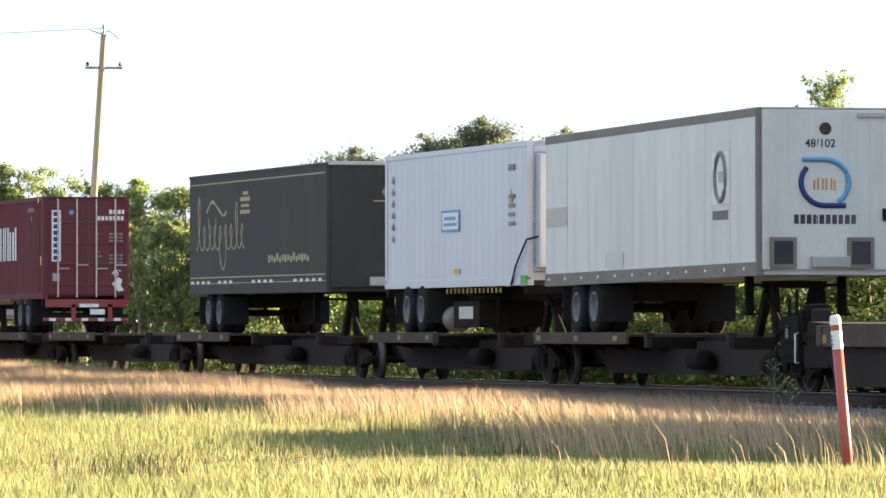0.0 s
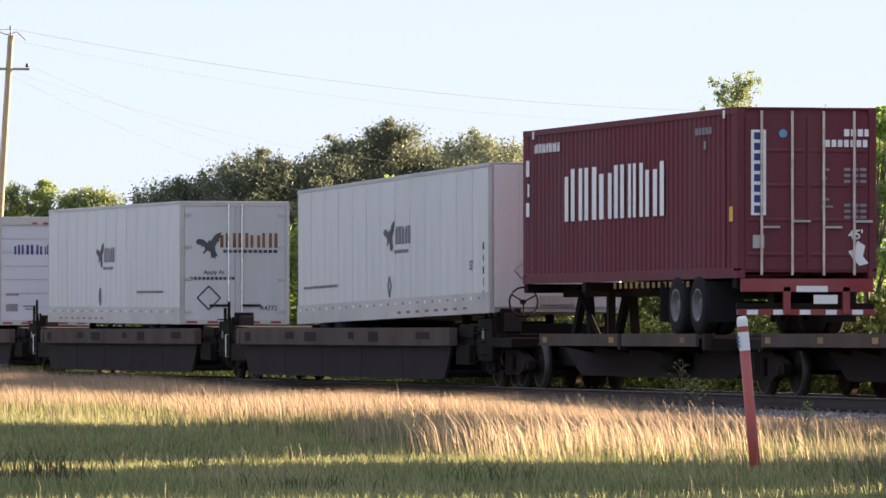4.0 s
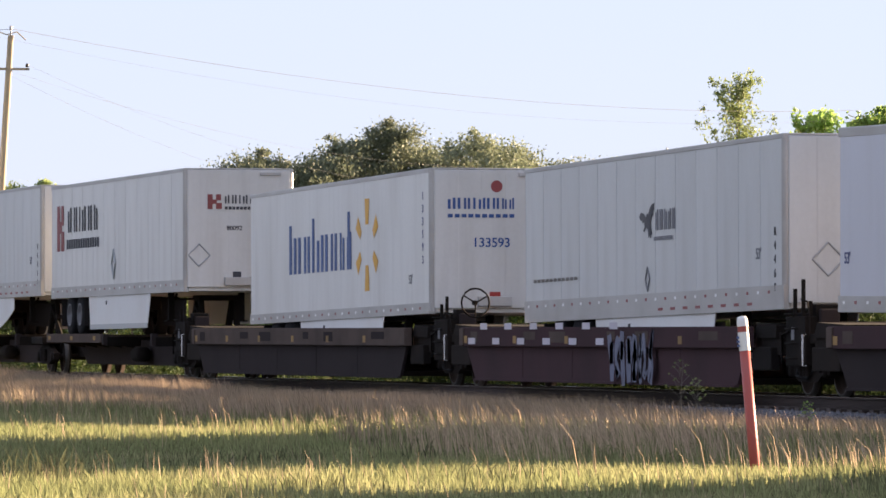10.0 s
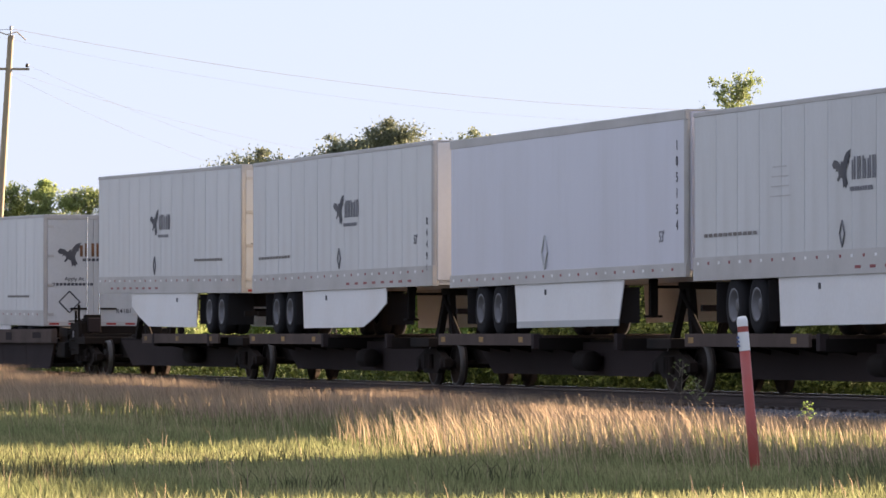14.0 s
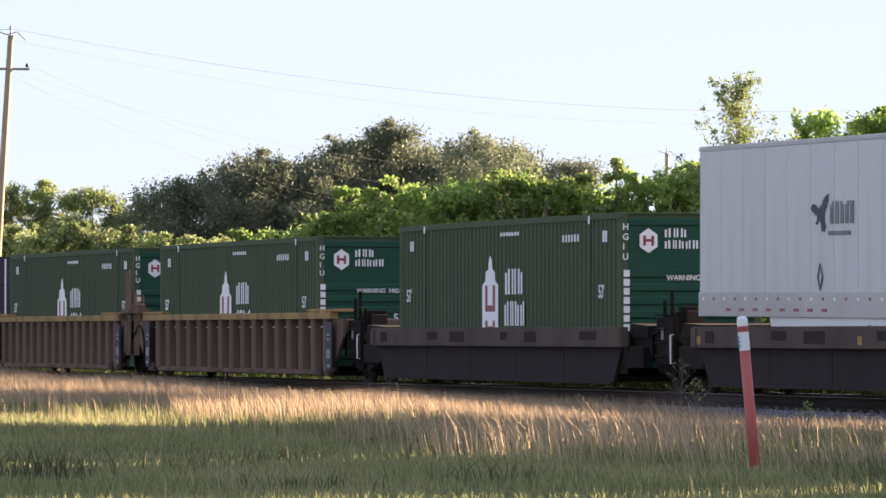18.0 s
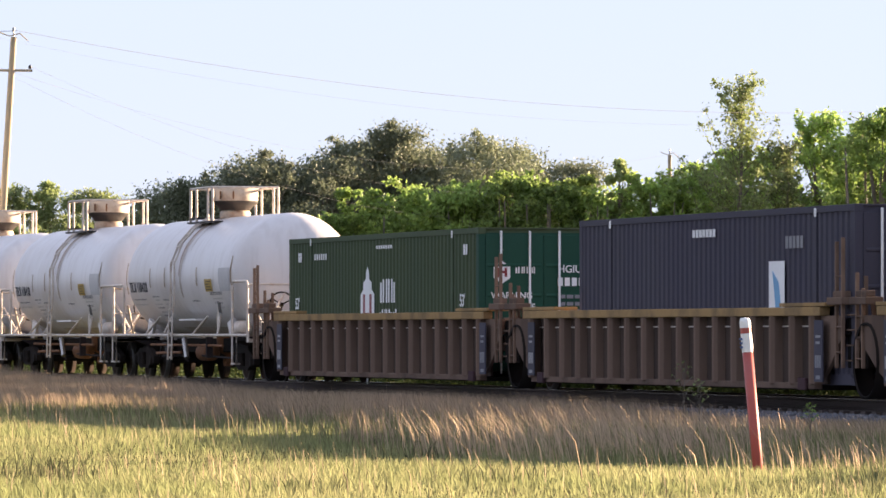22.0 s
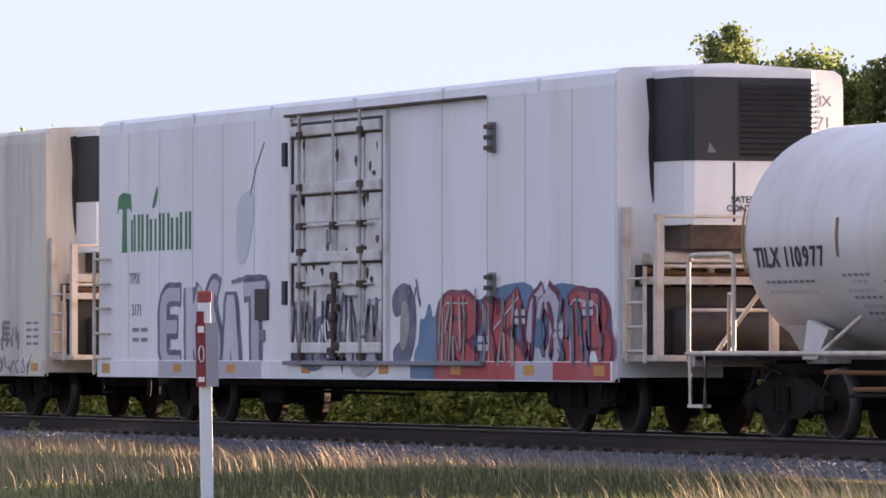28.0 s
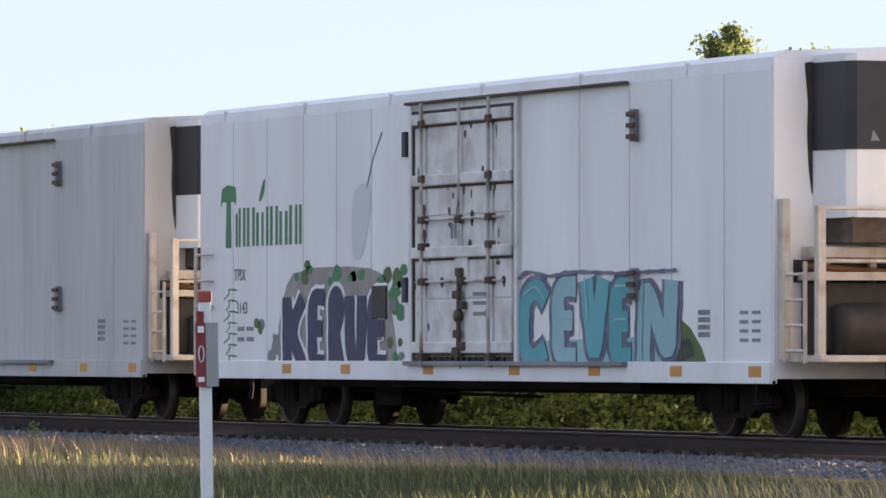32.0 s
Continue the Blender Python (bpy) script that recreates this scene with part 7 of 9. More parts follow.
        part("unit_seam", Shape().box(xw + 0.85, xw + 0.862, -0.33, -0.30, 2.66, 3.4), M_INK, hood)
        part("unit_lower", Shape().box(xw + 0.02, xw + 0.82, -0.9, 1.0, 2.32, 2.64, 0.02), M_GRIMESHADE, c)
        letters("unit_word", "SATELLITE", 0.115, M_INK, c, (xw + 0.865, -0.36, 2.90), "end")
        letters("unit_word", "CONTROLLED", 0.115, M_INK, c, (xw + 0.865, -0.42, 2.79), "end")
        letters("unit_word", "UNIT", 0.115, M_INK, c, (xw + 0.865, 0.0, 2.68), "end")
        letters("reporting_mark", "TPIX", 0.19, M_SPRAYGREY, c, (xw + 0.03, 1.0, 4.15), "end")
        letters("reporting_mark", number, 0.19, M_SPRAYGREY, c, (xw + 0.03, 1.0, 3.88), "end")
        part("soot_stain", Shape().prism([(-1.15, 4.46), (-1.04, 4.48), (-1.04, 2.95), (-1.06, 2.9), (-1.10, 3.2), (-1.12, 3.6), (-1.11, 4.0)], xw + 0.021, xw + 0.026, "x"), M_SOOT, c, "soot stain beside the cooling unit")
        part("machinery_bay", Shape().box(xw + 0.02, xw + 0.42, -1.2, 1.3, 1.02, 1.86, 0.02), M_SOOT, c, "dark machinery bay")
        part("machinery_bay", Shape().box(xw + 0.02, xw + 0.04, -1.3, 1.35, 1.86, 2.13), M_SOOT, c, "dark machinery bay")
        part("bay_pipe", Shape().tube([(xw + 0.3, -1.3, 2.05), (xw + 0.35, -0.2, 1.98), (xw + 0.3, 0.3, 2.06), (xw + 0.3, 1.3, 2.02)], 0.04, 7), M_RUST, c)
        for y in (-0.9, -0.3, 0.5, 1.1):
            part("bay_post", Shape().box(xw + 0.04, xw + 0.12, y - 0.04, y + 0.04, 1.0, 2.2), M_HANDRAIL, c)
        part("end_beam", Shape().box(xw + 0.02, xw + 0.5, -1.2, 1.35, 2.15, 2.28, 0.01).box(xw + 0.02, xw + 0.6, -1.25, 1.35, 1.88, 1.98, 0.01), M_HANDRAIL, c)
        part("fuel_tank", Shape().lathe([(0.0, -1.0), (0.28, -1.0), (0.32, -0.9), (0.32, 0.9), (0.28, 1.0), (0.0, 1.0)], 18, (xw + 0.55, 0.0, 1.3)), M_SOOT, c, "sooty fuel tank")
        part("end_platform", Shape().box(xw, xw + 1.15, -1.45, 1.45, 0.92, 1.0, 0.01), M_HANDRAIL, c)
        for x, y, top in ((xw + 0.1, -1.45, 2.85), (xw + 1.05, -1.42, 2.75), (xw + 1.05, 1.42, 2.75)):
            part("rail_post", Shape().box(x - 0.06, x + 0.06, y - 0.05, y + 0.05, 0.95, top, 0.01), M_HANDRAIL, c, "white rail post")
        for zk in (2.72, 2.1):
            part("platform_rail", Shape().tube([(xw + 1.05, -1.42, zk), (xw + 1.05, 1.42, zk)], 0.025, 6), M_HANDRAIL, c)
        for k in range(4):
            part("ladder_rung", Shape().tube([(xw + 0.25, -1.5, 1.05 + k * 0.3), (xw + 0.8, -1.5, 1.05 + k * 0.3)], 0.02, 5), M_HANDRAIL, c)
        for x in (xw + 0.25, xw + 0.8):
            part("ladder_rail", Shape().box(x - 0.02, x + 0.02, -1.52, -1.48, 0.9, 2.1), M_HANDRAIL, c)
    else:
        # the end's grey holds its shade as well as grime
        e = part("ribbed_end", Shape().box(L - 0.02, L + 0.02, -1.55, 1.55, z0, z1 + 0.1), M_ENDGRIMESHADE, c, "grimy ribbed steel end, greyed for shade")
        for k in range(11):
            zk = 0.95 + k * 0.31
            part("end_rib", Shape().prism([(L + 0.02, zk), (L + 0.09, zk + 0.04), (L + 0.09, zk + 0.16), (L + 0.02, zk + 0.24)], -1.45, 1.45), M_ENDGRIMESHADE, e)
        part("soot_stain", Shape().prism([(-1.4, 0.8), (1.4, 0.8), (1.4, 1.7), (0.6, 1.5), (0.0, 1.75), (-0.7, 1.5), (-1.4, 1.6)], L + 0.021, L + 0.03, "x"), M_SOOT, e, "soot low on the end")
        for k in range(5):
            part("ladder_rung", Shape().tube([(L - 0.75, -1.66, 0.95 + k * 0.38), (L - 0.05, -1.66, 0.95 + k * 0.38)], 0.02, 5), M_OXBLOOD, c)
        part("ladder_rail", Shape().box(L - 0.78, L - 0.73, -1.68, -1.58, 0.8, 2.55), M_OXBLOOD, c)
        part("ladder_rail", Shape().box(L - 0.08, L - 0.03, -1.68, -1.58, 0.8, 2.55), M_OXBLOOD, c)
    for x in (3.6, L - 2.3):
        truck(c, x)
    part("brake_rig", Shape().box(6.5, 7.5, -0.9, -0.4, 0.3, 0.62, 0.02).tube([(5, -0.6, 0.5), (12, -0.6, 0.45)], 0.025, 6), M_DARK, c)
    coupler(c, L + 0.8, 1)
    coupler(c, -0.25, -1)
    return c


PEN = {
    "C": (((0.95, 0.80), (0.62, 1.0), (0.18, 0.86), (0.06, 0.5), (0.12, 0.14), (0.5, 0.0), (0.95, 0.18)),),
    "E": (((0.95, 0.95), (0.12, 0.96), (0.10, 0.5), (0.12, 0.04), (0.95, 0.05)), ((0.12, 0.52), (0.80, 0.52))),
    "V": (((0.02, 1.0), (0.22, 0.5), (0.46, 0.02), (0.72, 0.5), (0.96, 1.0)),),
    "N": (((0.06, 0.0), (0.10, 0.98), (0.5, 0.5), (0.86, 0.05), (0.94, 1.0)),),
    "K": (((0.12, 0.0), (0.10, 1.0)), ((0.95, 0.98), (0.25, 0.5), (1.0, 0.0))),
    "R": (((0.12, 0.0), (0.10, 0.95), (0.78, 0.94), (0.86, 0.62), (0.2, 0.48), (0.95, 0.0)),),
    "U": (((0.05, 1.0), (0.08, 0.2), (0.48, 0.0), (0.90, 0.2), (0.93, 1.0)),),
    "S": (((0.95, 0.92), (0.4, 1.0), (0.08, 0.76), (0.5, 0.52), (0.92, 0.28), (0.6, 0.02), (0.05, 0.1)),),
    "A": (((0.02, 0.0), (0.44, 1.0), (0.95, 0.0)), ((0.22, 0.36), (0.76, 0.36))),
    "T": (((0.52, 0.0), (0.50, 0.96)), ((0.0, 0.95), (1.0, 0.97))),
    "B": (((0.12, 0.02), (0.10, 0.98), (0.8, 0.9), (0.78, 0.6), (0.2, 0.52), (0.9, 0.42), (0.92, 0.1), (0.12, 0.02)),),
    "G": (((0.92, 0.85), (0.5, 1.0), (0.1, 0.75), (0.06, 0.3), (0.5, 0.0), (0.92, 0.2), (0.9, 0.5), (0.55, 0.5)),),
    "I": (((0.5, 0.0), (0.5, 1.0)),),
    "O": (((0.5, 1.0), (0.1, 0.8), (0.06, 0.25), (0.5, 0.0), (0.92, 0.25), (0.9, 0.8), (0.5, 1.0)),)}


def fat_word(t, word, edges, z0, z1, fill, edge, layer=1, w=0.26, rim=0.11, gleam=None):
    """Thick sprayed letters between the given edges: a dark outline, a fill upon it and a thin gleam."""
    for k, ch in enumerate(word):
        x0, x1 = edges[k] + 0.18, edges[k + 1] - 0.12
        for j, pen in enumerate(PEN[ch]):
            up = layer + 0.45 * (k % 3) + 0.2 * j
            pts = [(x0 + (x1 - x0) * a, z0 + (z1 - z0) * (b + 0.04 * ((k * 7) % 3 - 1) * b)) for a, b in pen]
            stroke(t, pts, w + rim, edge, up, 2, 0.04)
            stroke(t, pts, w, fill[k % len(fill)], up + 2.6, 2, 0.04)
            if gleam:
                stroke(t, [(a - 0.05, b + 0.03) for a, b in pts[: max(2, len(pts) // 2)]], 0.035, gleam, up + 5.2, 2)


def leaf_blobs(t, x0, x1, z0, z1, n, seed, materials):
    rnd = random.Random(seed)
    for k in range(n):
        r = rnd.uniform(0.06, 0.17)
        spray(t, [(r * 1.5 * math.cos(q * 0.9) * rnd.uniform(0.6, 1.1), r * math.sin(q * 0.9) * rnd.uniform(0.6, 1.1)) for q in range(7)], rnd.choice(materials), rnd.uniform(x0, x1), rnd.uniform(z0, z1), 1 + 0.2 * (k % 4), 2)


r1 = reefer(-621.5, M_REEF, "white refrigerator car with sprayed lettering low on its side", "3171")
fat_word(r1, "EKSAT", (3.80, 5.04, 5.98, 6.74, 7.50, 8.80), 0.84, 2.0, (M_PINK, M_LILAC), M_SLATE, 1, 0.21, 0.17)
stroke(r1, [(7.2, 2.06), (8.0, 2.14), (8.75, 2.12), (8.7, 1.9)], 0.07, M_SLATE, 7)
for k, (x, z, r) in enumerate(((10.2, 1.5, 0.6), (11.2, 1.25, 0.7), (12.2, 1.45, 0.65), (13.0, 1.2, 0.5), (10.7, 1.0, 0.5), (12.6, 0.95, 0.55))):
    spray(r1, [(r * 1.1 * math.cos(q * 0.9) * (0.8 + 0.2 * ((q + k) % 3)), r * 0.5 * math.sin(q * 0.9)) for q in range(7)], (M_WORN, M_SLATE, M_DATAGREY)[k % 3], x, z, 11 + 0.3 * k, 3)
scrawl(r1, 9.9, 0.92, 3.4, 0.95, 13, -1.616, (M_SLATE, M_SPRAYGREY, M_INK), 32, 0.06)
scrawl(r1, 10.2, 1.0, 2.8, 0.5, 8, -1.622, (M_WHITEINK, M_WORN), 35, 0.05)
spray(r1, [(0.0, 0.0), (0.5, 0.06), (0.78, 0.5), (0.72, 1.05), (0.3, 1.24), (-0.2, 1.05), (-0.1, 0.7), (0.3, 0.8), (0.3, 0.45), (-0.2, 0.3)], M_SLATE, 13.9, 0.78, 1, 3)
spray(r1, [(0.1, 0.2), (0.38, 0.3), (0.5, 0.75), (0.25, 0.98), (0.1, 0.7)], M_WORN, 13.95, 0.82, 2, 3)
scrawl(r1, 14.35, 1.62, 0.5, 0.35, 3, YS - 0.004, (M_SPRAYGREY,), 36, 0.025)
spray(r1, [(0, 0), (1.2, 0.0), (1.3, 0.95), (0.95, 1.0), (0.75, 0.7), (0.6, 1.02), (0.42, 0.72), (0.25, 0.78), (0.2, 0.42), (0.02, 0.3)], M_SPRAYBLUE, 14.55, 0.74, 1, 2)
spray(r1, [(0, 0), (6.05, 0.0), (6.1, 0.9), (5.6, 1.02), (5.0, 1.16), (4.2, 1.2), (3.6, 1.02), (3.3, 1.22), (2.6, 1.2), (1.9, 1.12), (1.6, 0.98), (0.9, 1.02), (0.1, 0.96)], M_SPRAYBLUE, 15.42, 0.73, 1.4, 2)
fat_word(r1, "RKOB", (15.42, 17.1, 18.66, 19.9, 21.55), 0.86, 1.74, (M_CORAL, M_CORAL, M_PINK, M_CORAL), M_WINE, 3, 0.29, 0.14, M_PINK)
scrawl(r1, 15.5, 0.84, 2.9, 0.98, 9, YS - 0.034, (M_WINE, M_SLATE, M_WORN), 51, 0.045)
scrawl(r1, 18.2, 0.84, 3.2, 0.98, 10, YS - 0.034, (M_SLATE, M_WORN, M_WINE), 52, 0.055)
spray(r1, oval(0.24, 0.2, 10), M_SPRAYBLUE, 19.1, 1.28, 9, 2)
spray(r1, oval(0.16, 0.2, 10), M_WHITEINK, 20.95, 0.86, 9, 2)
for x, z in ((17.0, 1.06), (18.3, 1.4), (19.6, 1.22), (20.6, 1.5)):
    part("stencil_print", bars([(0.2 * (k % 2), 0.11 * (k // 2), 0.16, 0.08) for k in range(4)], (x, YS - 0.032, z)), M_PINK, r1)
for x0, x1, col in ((3.9, 8.5, M_PINK), (14.5, 15.4, M_SPRAYBLUE), (15.4, 18.3, M_CORAL), (18.3, 19.6, M_PINK), (19.6, 21.5, M_CORAL)):
    part("sprayed_sill", Shape().box(x0, x1, -1.6035, -1.60, 0.68, 0.91), col, r1)
ride(r1, -621.5)

r2 = reefer(-644.9, M_REEFOLD, "grimy off-white refrigerator car with worn grey lettering", "3112")
spray(r2, [(0, 0), (4.6, 0.0), (4.7, 0.7), (4.4, 1.2), (3.6, 1.34), (2.6, 1.28), (1.8, 1.36), (0.9, 1.2), (0.3, 1.26), (-0.1, 0.6)], M_WORN, 3.62, 0.73, 1, 3)
fat_word(r2, "NUUEAS", (3.6, 4.35, 5.1, 5.9, 6.7, 7.4, 8.2), 0.80, 1.92, (M_WORN,), M_SPRAYGREY, 2, 0.19, 0.07)
for x, z in ((4.6, 1.1), (5.7, 1.4), (6.6, 1.55), (7.3, 1.5), (6.1, 0.9), (4.2, 0.85)):
    stroke(r2, [(x, z), (x + 0.12, z + 0.18), (x - 0.05, z + 0.34)], 0.05, M_PLUMLIGHT, 9)
stroke(r2, [(7.95, 2.4), (8.2, 2.1), (8.3, 1.75)], 0.05, M_SPRAYGREY, 3)
stroke(r2, [(7.7, 1.85), (8.2, 1.7), (8.1, 1.2), (7.8, 0.9)], 0.06, M_SPRAYGREY, 3)
spray(r2, [(0, 0.1), (1.0, -0.05), (2.2, 0.05), (3.4, -0.02), (3.9, 0.35), (3.6, 0.9), (2.8, 0.95), (2.2, 1.2), (1.3, 1.15), (0.6, 1.3), (0.1, 0.8)], M_WORN, 13.85, 0.95, 1, 3)
fat_word(r2, "ROSEC", (13.85, 14.6, 15.3, 16.0, 16.8, 17.6), 1.5, 2.08, (M_WORN,), M_SLATE, 2, 0.14, 0.12)
fat_word(r2, "UUVUV", (13.9, 14.7, 15.5, 16.2, 17.0, 17.7), 1.0, 1.5, (M_WORN,), M_SLATE, 7, 0.13, 0.12)
for k, (za, h) in enumerate(((2.25, 0.5), (2.7, 0.45), (3.1, 0.42))):
    scrawl(r2, 13.9, za, 0.6, h, 3, YS, (M_SLATE,), 21 + k, 0.03)
scrawl(r2, 18.0, 1.4, 1.0, 0.4, 4, YS, (M_SLATE,), 24, 0.035)
scrawl(r2, 19.0, 1.12, 1.4, 0.36, 5, YS, (M_SPRAYGREY,), 25, 0.035)
scrawl(r2, 17.5, 0.72, 3.6, 0.24, 12, -1.604, (M_SLATE, M_SPRAYGREY), 26, 0.03)
ride(r2, -644.9)


def mural_tone(z):
    return M_PURPLE if z > 2.86 else M_TEAL if z > 2.34 else M_OLIVE


r3 = reefer(-667.1, M_REEF, "refrigerator car under a huge coral, plum, teal and olive mural", "3141", rails=False, door_paint=mural_tone)
spray(r3, [(1.11, 0.74), (1.11, 2.29), (3.53, 2.27), (3.53, 3.93), (5.36, 3.99), (7.41, 4.06), (8.56, 4.05), (8.56, 2.42), (9.15, 2.19), (9.25, 0.74)], M_CORAL, 0, 0, 1, 1)
spray(r3, [(15.17, 4.17), (15.43, 4.23), (16.68, 4.21), (16.76, 3.83), (15.55, 3.82)], M_CORAL, 0, 0, 1, 1)
spray(r3, [(18.2, 0.76), (21.25, 0.76), (21.25, 4.12), (18.6, 4.16), (18.2, 4.1)], M_CORAL, 0, 0, 1, 1)
for k in range(3):
    spray(r3, [(3.7 + k * 0.55, 2.54), (4.15 + k * 0.55, 2.54), (4.15 + k * 0.55, 3.07), (3.7 + k * 0.55, 3.07)], M_GREENINK, 0, 0, 3, 1)
spray(r3, [(9.52, 4.24), (8.89, 4.18), (8.6, 3.96), (8.58, 2.92), (9.52, 2.92)], M_PURPLE, 0, 0, 3, 1)
spray(r3, [(9.52, 2.92), (8.58, 2.92), (8.58, 2.46), (8.93, 2.29), (9.52, 2.29)], M_TEAL, 0, 0, 3, 1)
spray(r3, [(9.52, 2.29), (8.93, 2.29), (8.97, 1.89), (8.76, 1.42), (8.03, 1.8), (7.04, 2.11), (6.29, 2.19), (5.67, 1.95), (5.43, 1.42), (5.47, 0.74), (9.52, 0.74)], M_OLIVE, 0, 0, 3, 1)
stroke(r3, [(9.52, 4.25), (8.84, 4.19), (8.58, 3.96), (8.56, 2.49), (9.01, 2.21), (8.93, 1.75), (8.84, 1.34)], 0.08, M_INK, 4)
stroke(r3, [(8.46, 3.95), (8.44, 2.46), (8.89, 2.23), (8.76, 1.64)], 0.05, M_PINK, 5)
stroke(r3, [(8.84, 1.34), (8.54, 1.57), (7.82, 1.89), (7.1, 2.12), (6.39, 2.19), (5.88, 2.11), (5.57, 1.87), (5.43, 1.42), (5.47, 0.9), (5.57, 0.74)], 0.12, M_INK, 5)
stroke(r3, [(8.76, 1.62), (8.13, 1.92), (7.41, 2.14), (6.59, 2.26), (5.98, 2.23), (5.53, 2.06), (5.28, 1.65), (5.24, 1.2), (5.3, 0.74)], 0.055, M_PINK, 6)
stroke(r3, [(5.49, 1.27), (5.73, 1.28), (6.02, 1.1), (6.39, 1.25), (6.76, 1.08), (7.1, 1.24), (7.51, 1.04), (7.92, 1.0), (8.23, 1.1), (8.64, 0.92), (9.15, 1.12), (9.52, 1.04)], 0.08, M_LIMEINK, 5, 0)
for x, z, r in ((6.2, 1.6, 0.28), (8.2, 1.15, 0.25)):
    spray(r3, oval(r, r * 0.55, 10), M_GREENINK, x, z, 4, 2)
spray(r3, oval(0.46, 0.24), M_INK, 7.2, 0.92, 6, 1)
spray(r3, oval(0.26, 0.14), M_PINK, 7.28, 0.88, 7, 1)
spray(r3, oval(0.16, 0.09), M_CORAL, 7.28, 0.87, 8, 1)
spray(r3, [(10.16, 0.74), (10.26, 1.4), (10.77, 1.61), (11.55, 1.58), (11.98, 1.27), (12.07, 0.74)], M_INK, 0, 0, 10, 2)
spray(r3, [(10.65, 0.74), (10.68, 1.39), (10.94, 1.5), (11.62, 1.51), (11.69, 0.74)], M_CORAL, 0, 0, 11, 1)
stroke(r3, [(10.61, 0.74), (10.65, 1.42), (10.92, 1.54), (11.65, 1.54), (11.72, 0.74)], 0.045, M_PINK, 12, 1)
# the tall letter forms
spray(r3, [(12.99, 2.83), (12.99, 3.85), (13.37, 4.16), (14.23, 4.28), (14.88, 4.18), (15.31, 3.84), (15.55, 3.69), (16.82, 3.68), (16.96, 3.99), (17.2, 4.26), (17.57, 4.31), (17.93, 4.16), (18.14, 3.85), (18.36, 3.67)] + [(19.74, 3.70), (19.74, 2.86)], M_PLUM, 0, 0, 3, 1)
spray(r3, [(13.2, 3.48), (13.25, 3.92), (14.23, 4.2), (14.91, 4.03), (15.17, 3.63), (15.08, 3.42), (14.86, 3.55), (14.57, 3.42), (14.23, 3.64), (13.88, 3.4), (13.63, 3.57)], M_PLUMLIGHT, 0, 0, 4, 1)
spray(r3, [(17.03, 3.65), (17.13, 4.08), (17.57, 4.22), (17.88, 4.04), (17.96, 3.64), (17.74, 3.5), (17.53, 3.66), (17.27, 3.54)], M_PLUMLIGHT, 0, 0, 4, 1)
spray(r3, [(13.2, 2.33), (19.70, 2.33), (19.70, 2.87), (13.2, 2.83)], M_WHITEINK, 0, 0, 4, 1)
spray(r3, [(13.2, 0.73), (13.2, 2.31), (16.0, 2.33), (17.9, 2.34), (19.2, 2.30), (20.3, 2.16), (21.25, 1.77), (21.25, 0.73)], M_TEAL, 0, 0, 5, 1)
stroke(r3, [(12.97, 3.71), (13.01, 3.93), (13.37, 4.19), (14.23, 4.31), (14.86, 4.19), (15.26, 3.91), (15.41, 3.59), (15.46, 3.02), (15.43, 2.54), (15.26, 2.22), (14.86, 1.96), (14.23, 1.72)], 0.17, M_INK, 7, 1)
stroke(r3, [(15.38, 3.69), (16.21, 3.68), (16.85, 3.69), (16.96, 3.99), (17.21, 4.26), (17.57, 4.33), (17.93, 4.18), (18.13, 3.86), (18.36, 3.68)] + [(19.74, 3.70), (19.8, 2.36), (18.0, 2.36), (17.85, 1.6), (18.3, 2.0), (19.0, 2.22), (20.2, 2.18), (20.75, 1.8), (20.85, 0.73)], 0.13, M_INK, 6, 1)
stroke(r3, [(15.13, 4.17), (15.52, 3.79), (16.7, 3.79), (16.82, 4.07), (17.1, 4.35), (17.57, 4.4), (18.03, 4.24), (18.24, 3.87), (18.41, 3.74)] + [(19.9, 3.84), (20.0, 2.46), (20.3, 2.30), (20.88, 1.95)], 0.05, M_PINK, 5, 1)
spray(r3, [(13.95, 3.1), (14.12, 2.77), (14.0, 2.34), (13.83, 1.94), (13.73, 2.34), (13.76, 2.78)], M_INK, 0, 0, 6, 2)
spray(r3, [(15.43, 2.39), (16.73, 2.38), (16.75, 2.25), (16.58, 1.71), (16.45, 1.09), (16.35, 0.74), (15.97, 0.74), (16.09, 1.15), (16.1, 1.7), (15.93, 2.18), (15.43, 2.2), (15.03, 1.96), (15.2, 2.26)], M_INK, 0, 0, 6, 1)
spray(r3, [(16.42, 2.33), (16.7, 2.33), (16.62, 1.71), (16.51, 0.82), (16.38, 0.82), (16.45, 1.7)], M_PINK, 0, 0, 7, 1)
spray(r3, [(16.48, 2.28), (16.65, 2.28), (16.56, 1.71), (16.48, 1.16), (16.49, 1.7)], M_CORAL, 0, 0, 8, 1)
spray(r3, [(14.86, 1.94), (13.87, 1.7), (13.88, 1.5), (14.02, 1.23), (14.35, 1.07), (14.64, 1.18), (14.71, 1.44)], M_INK, 0, 0, 6, 2)
spray(r3, [(14.64, 1.8), (14.19, 1.66), (14.38, 1.38), (14.62, 1.25)], M_PINK, 0, 0, 7, 1)
spray(r3, [(14.57, 1.73), (14.28, 1.64), (14.43, 1.42), (14.59, 1.33)], M_CORAL, 0, 0, 8, 1)
stroke(r3, [(16.5, 2.9), (16.5, 3.6)], 0.03, M_OXBLOOD, 6)
for x, z in ((15.3, 1.7), (15.0, 1.5), (17.1, 1.5), (18.9, 1.45), (20.0, 1.4), (13.6, 1.45)):
    spray(r3, oval(0.18, 0.08, 8), M_LIMEINK, x, z, 6, 1)
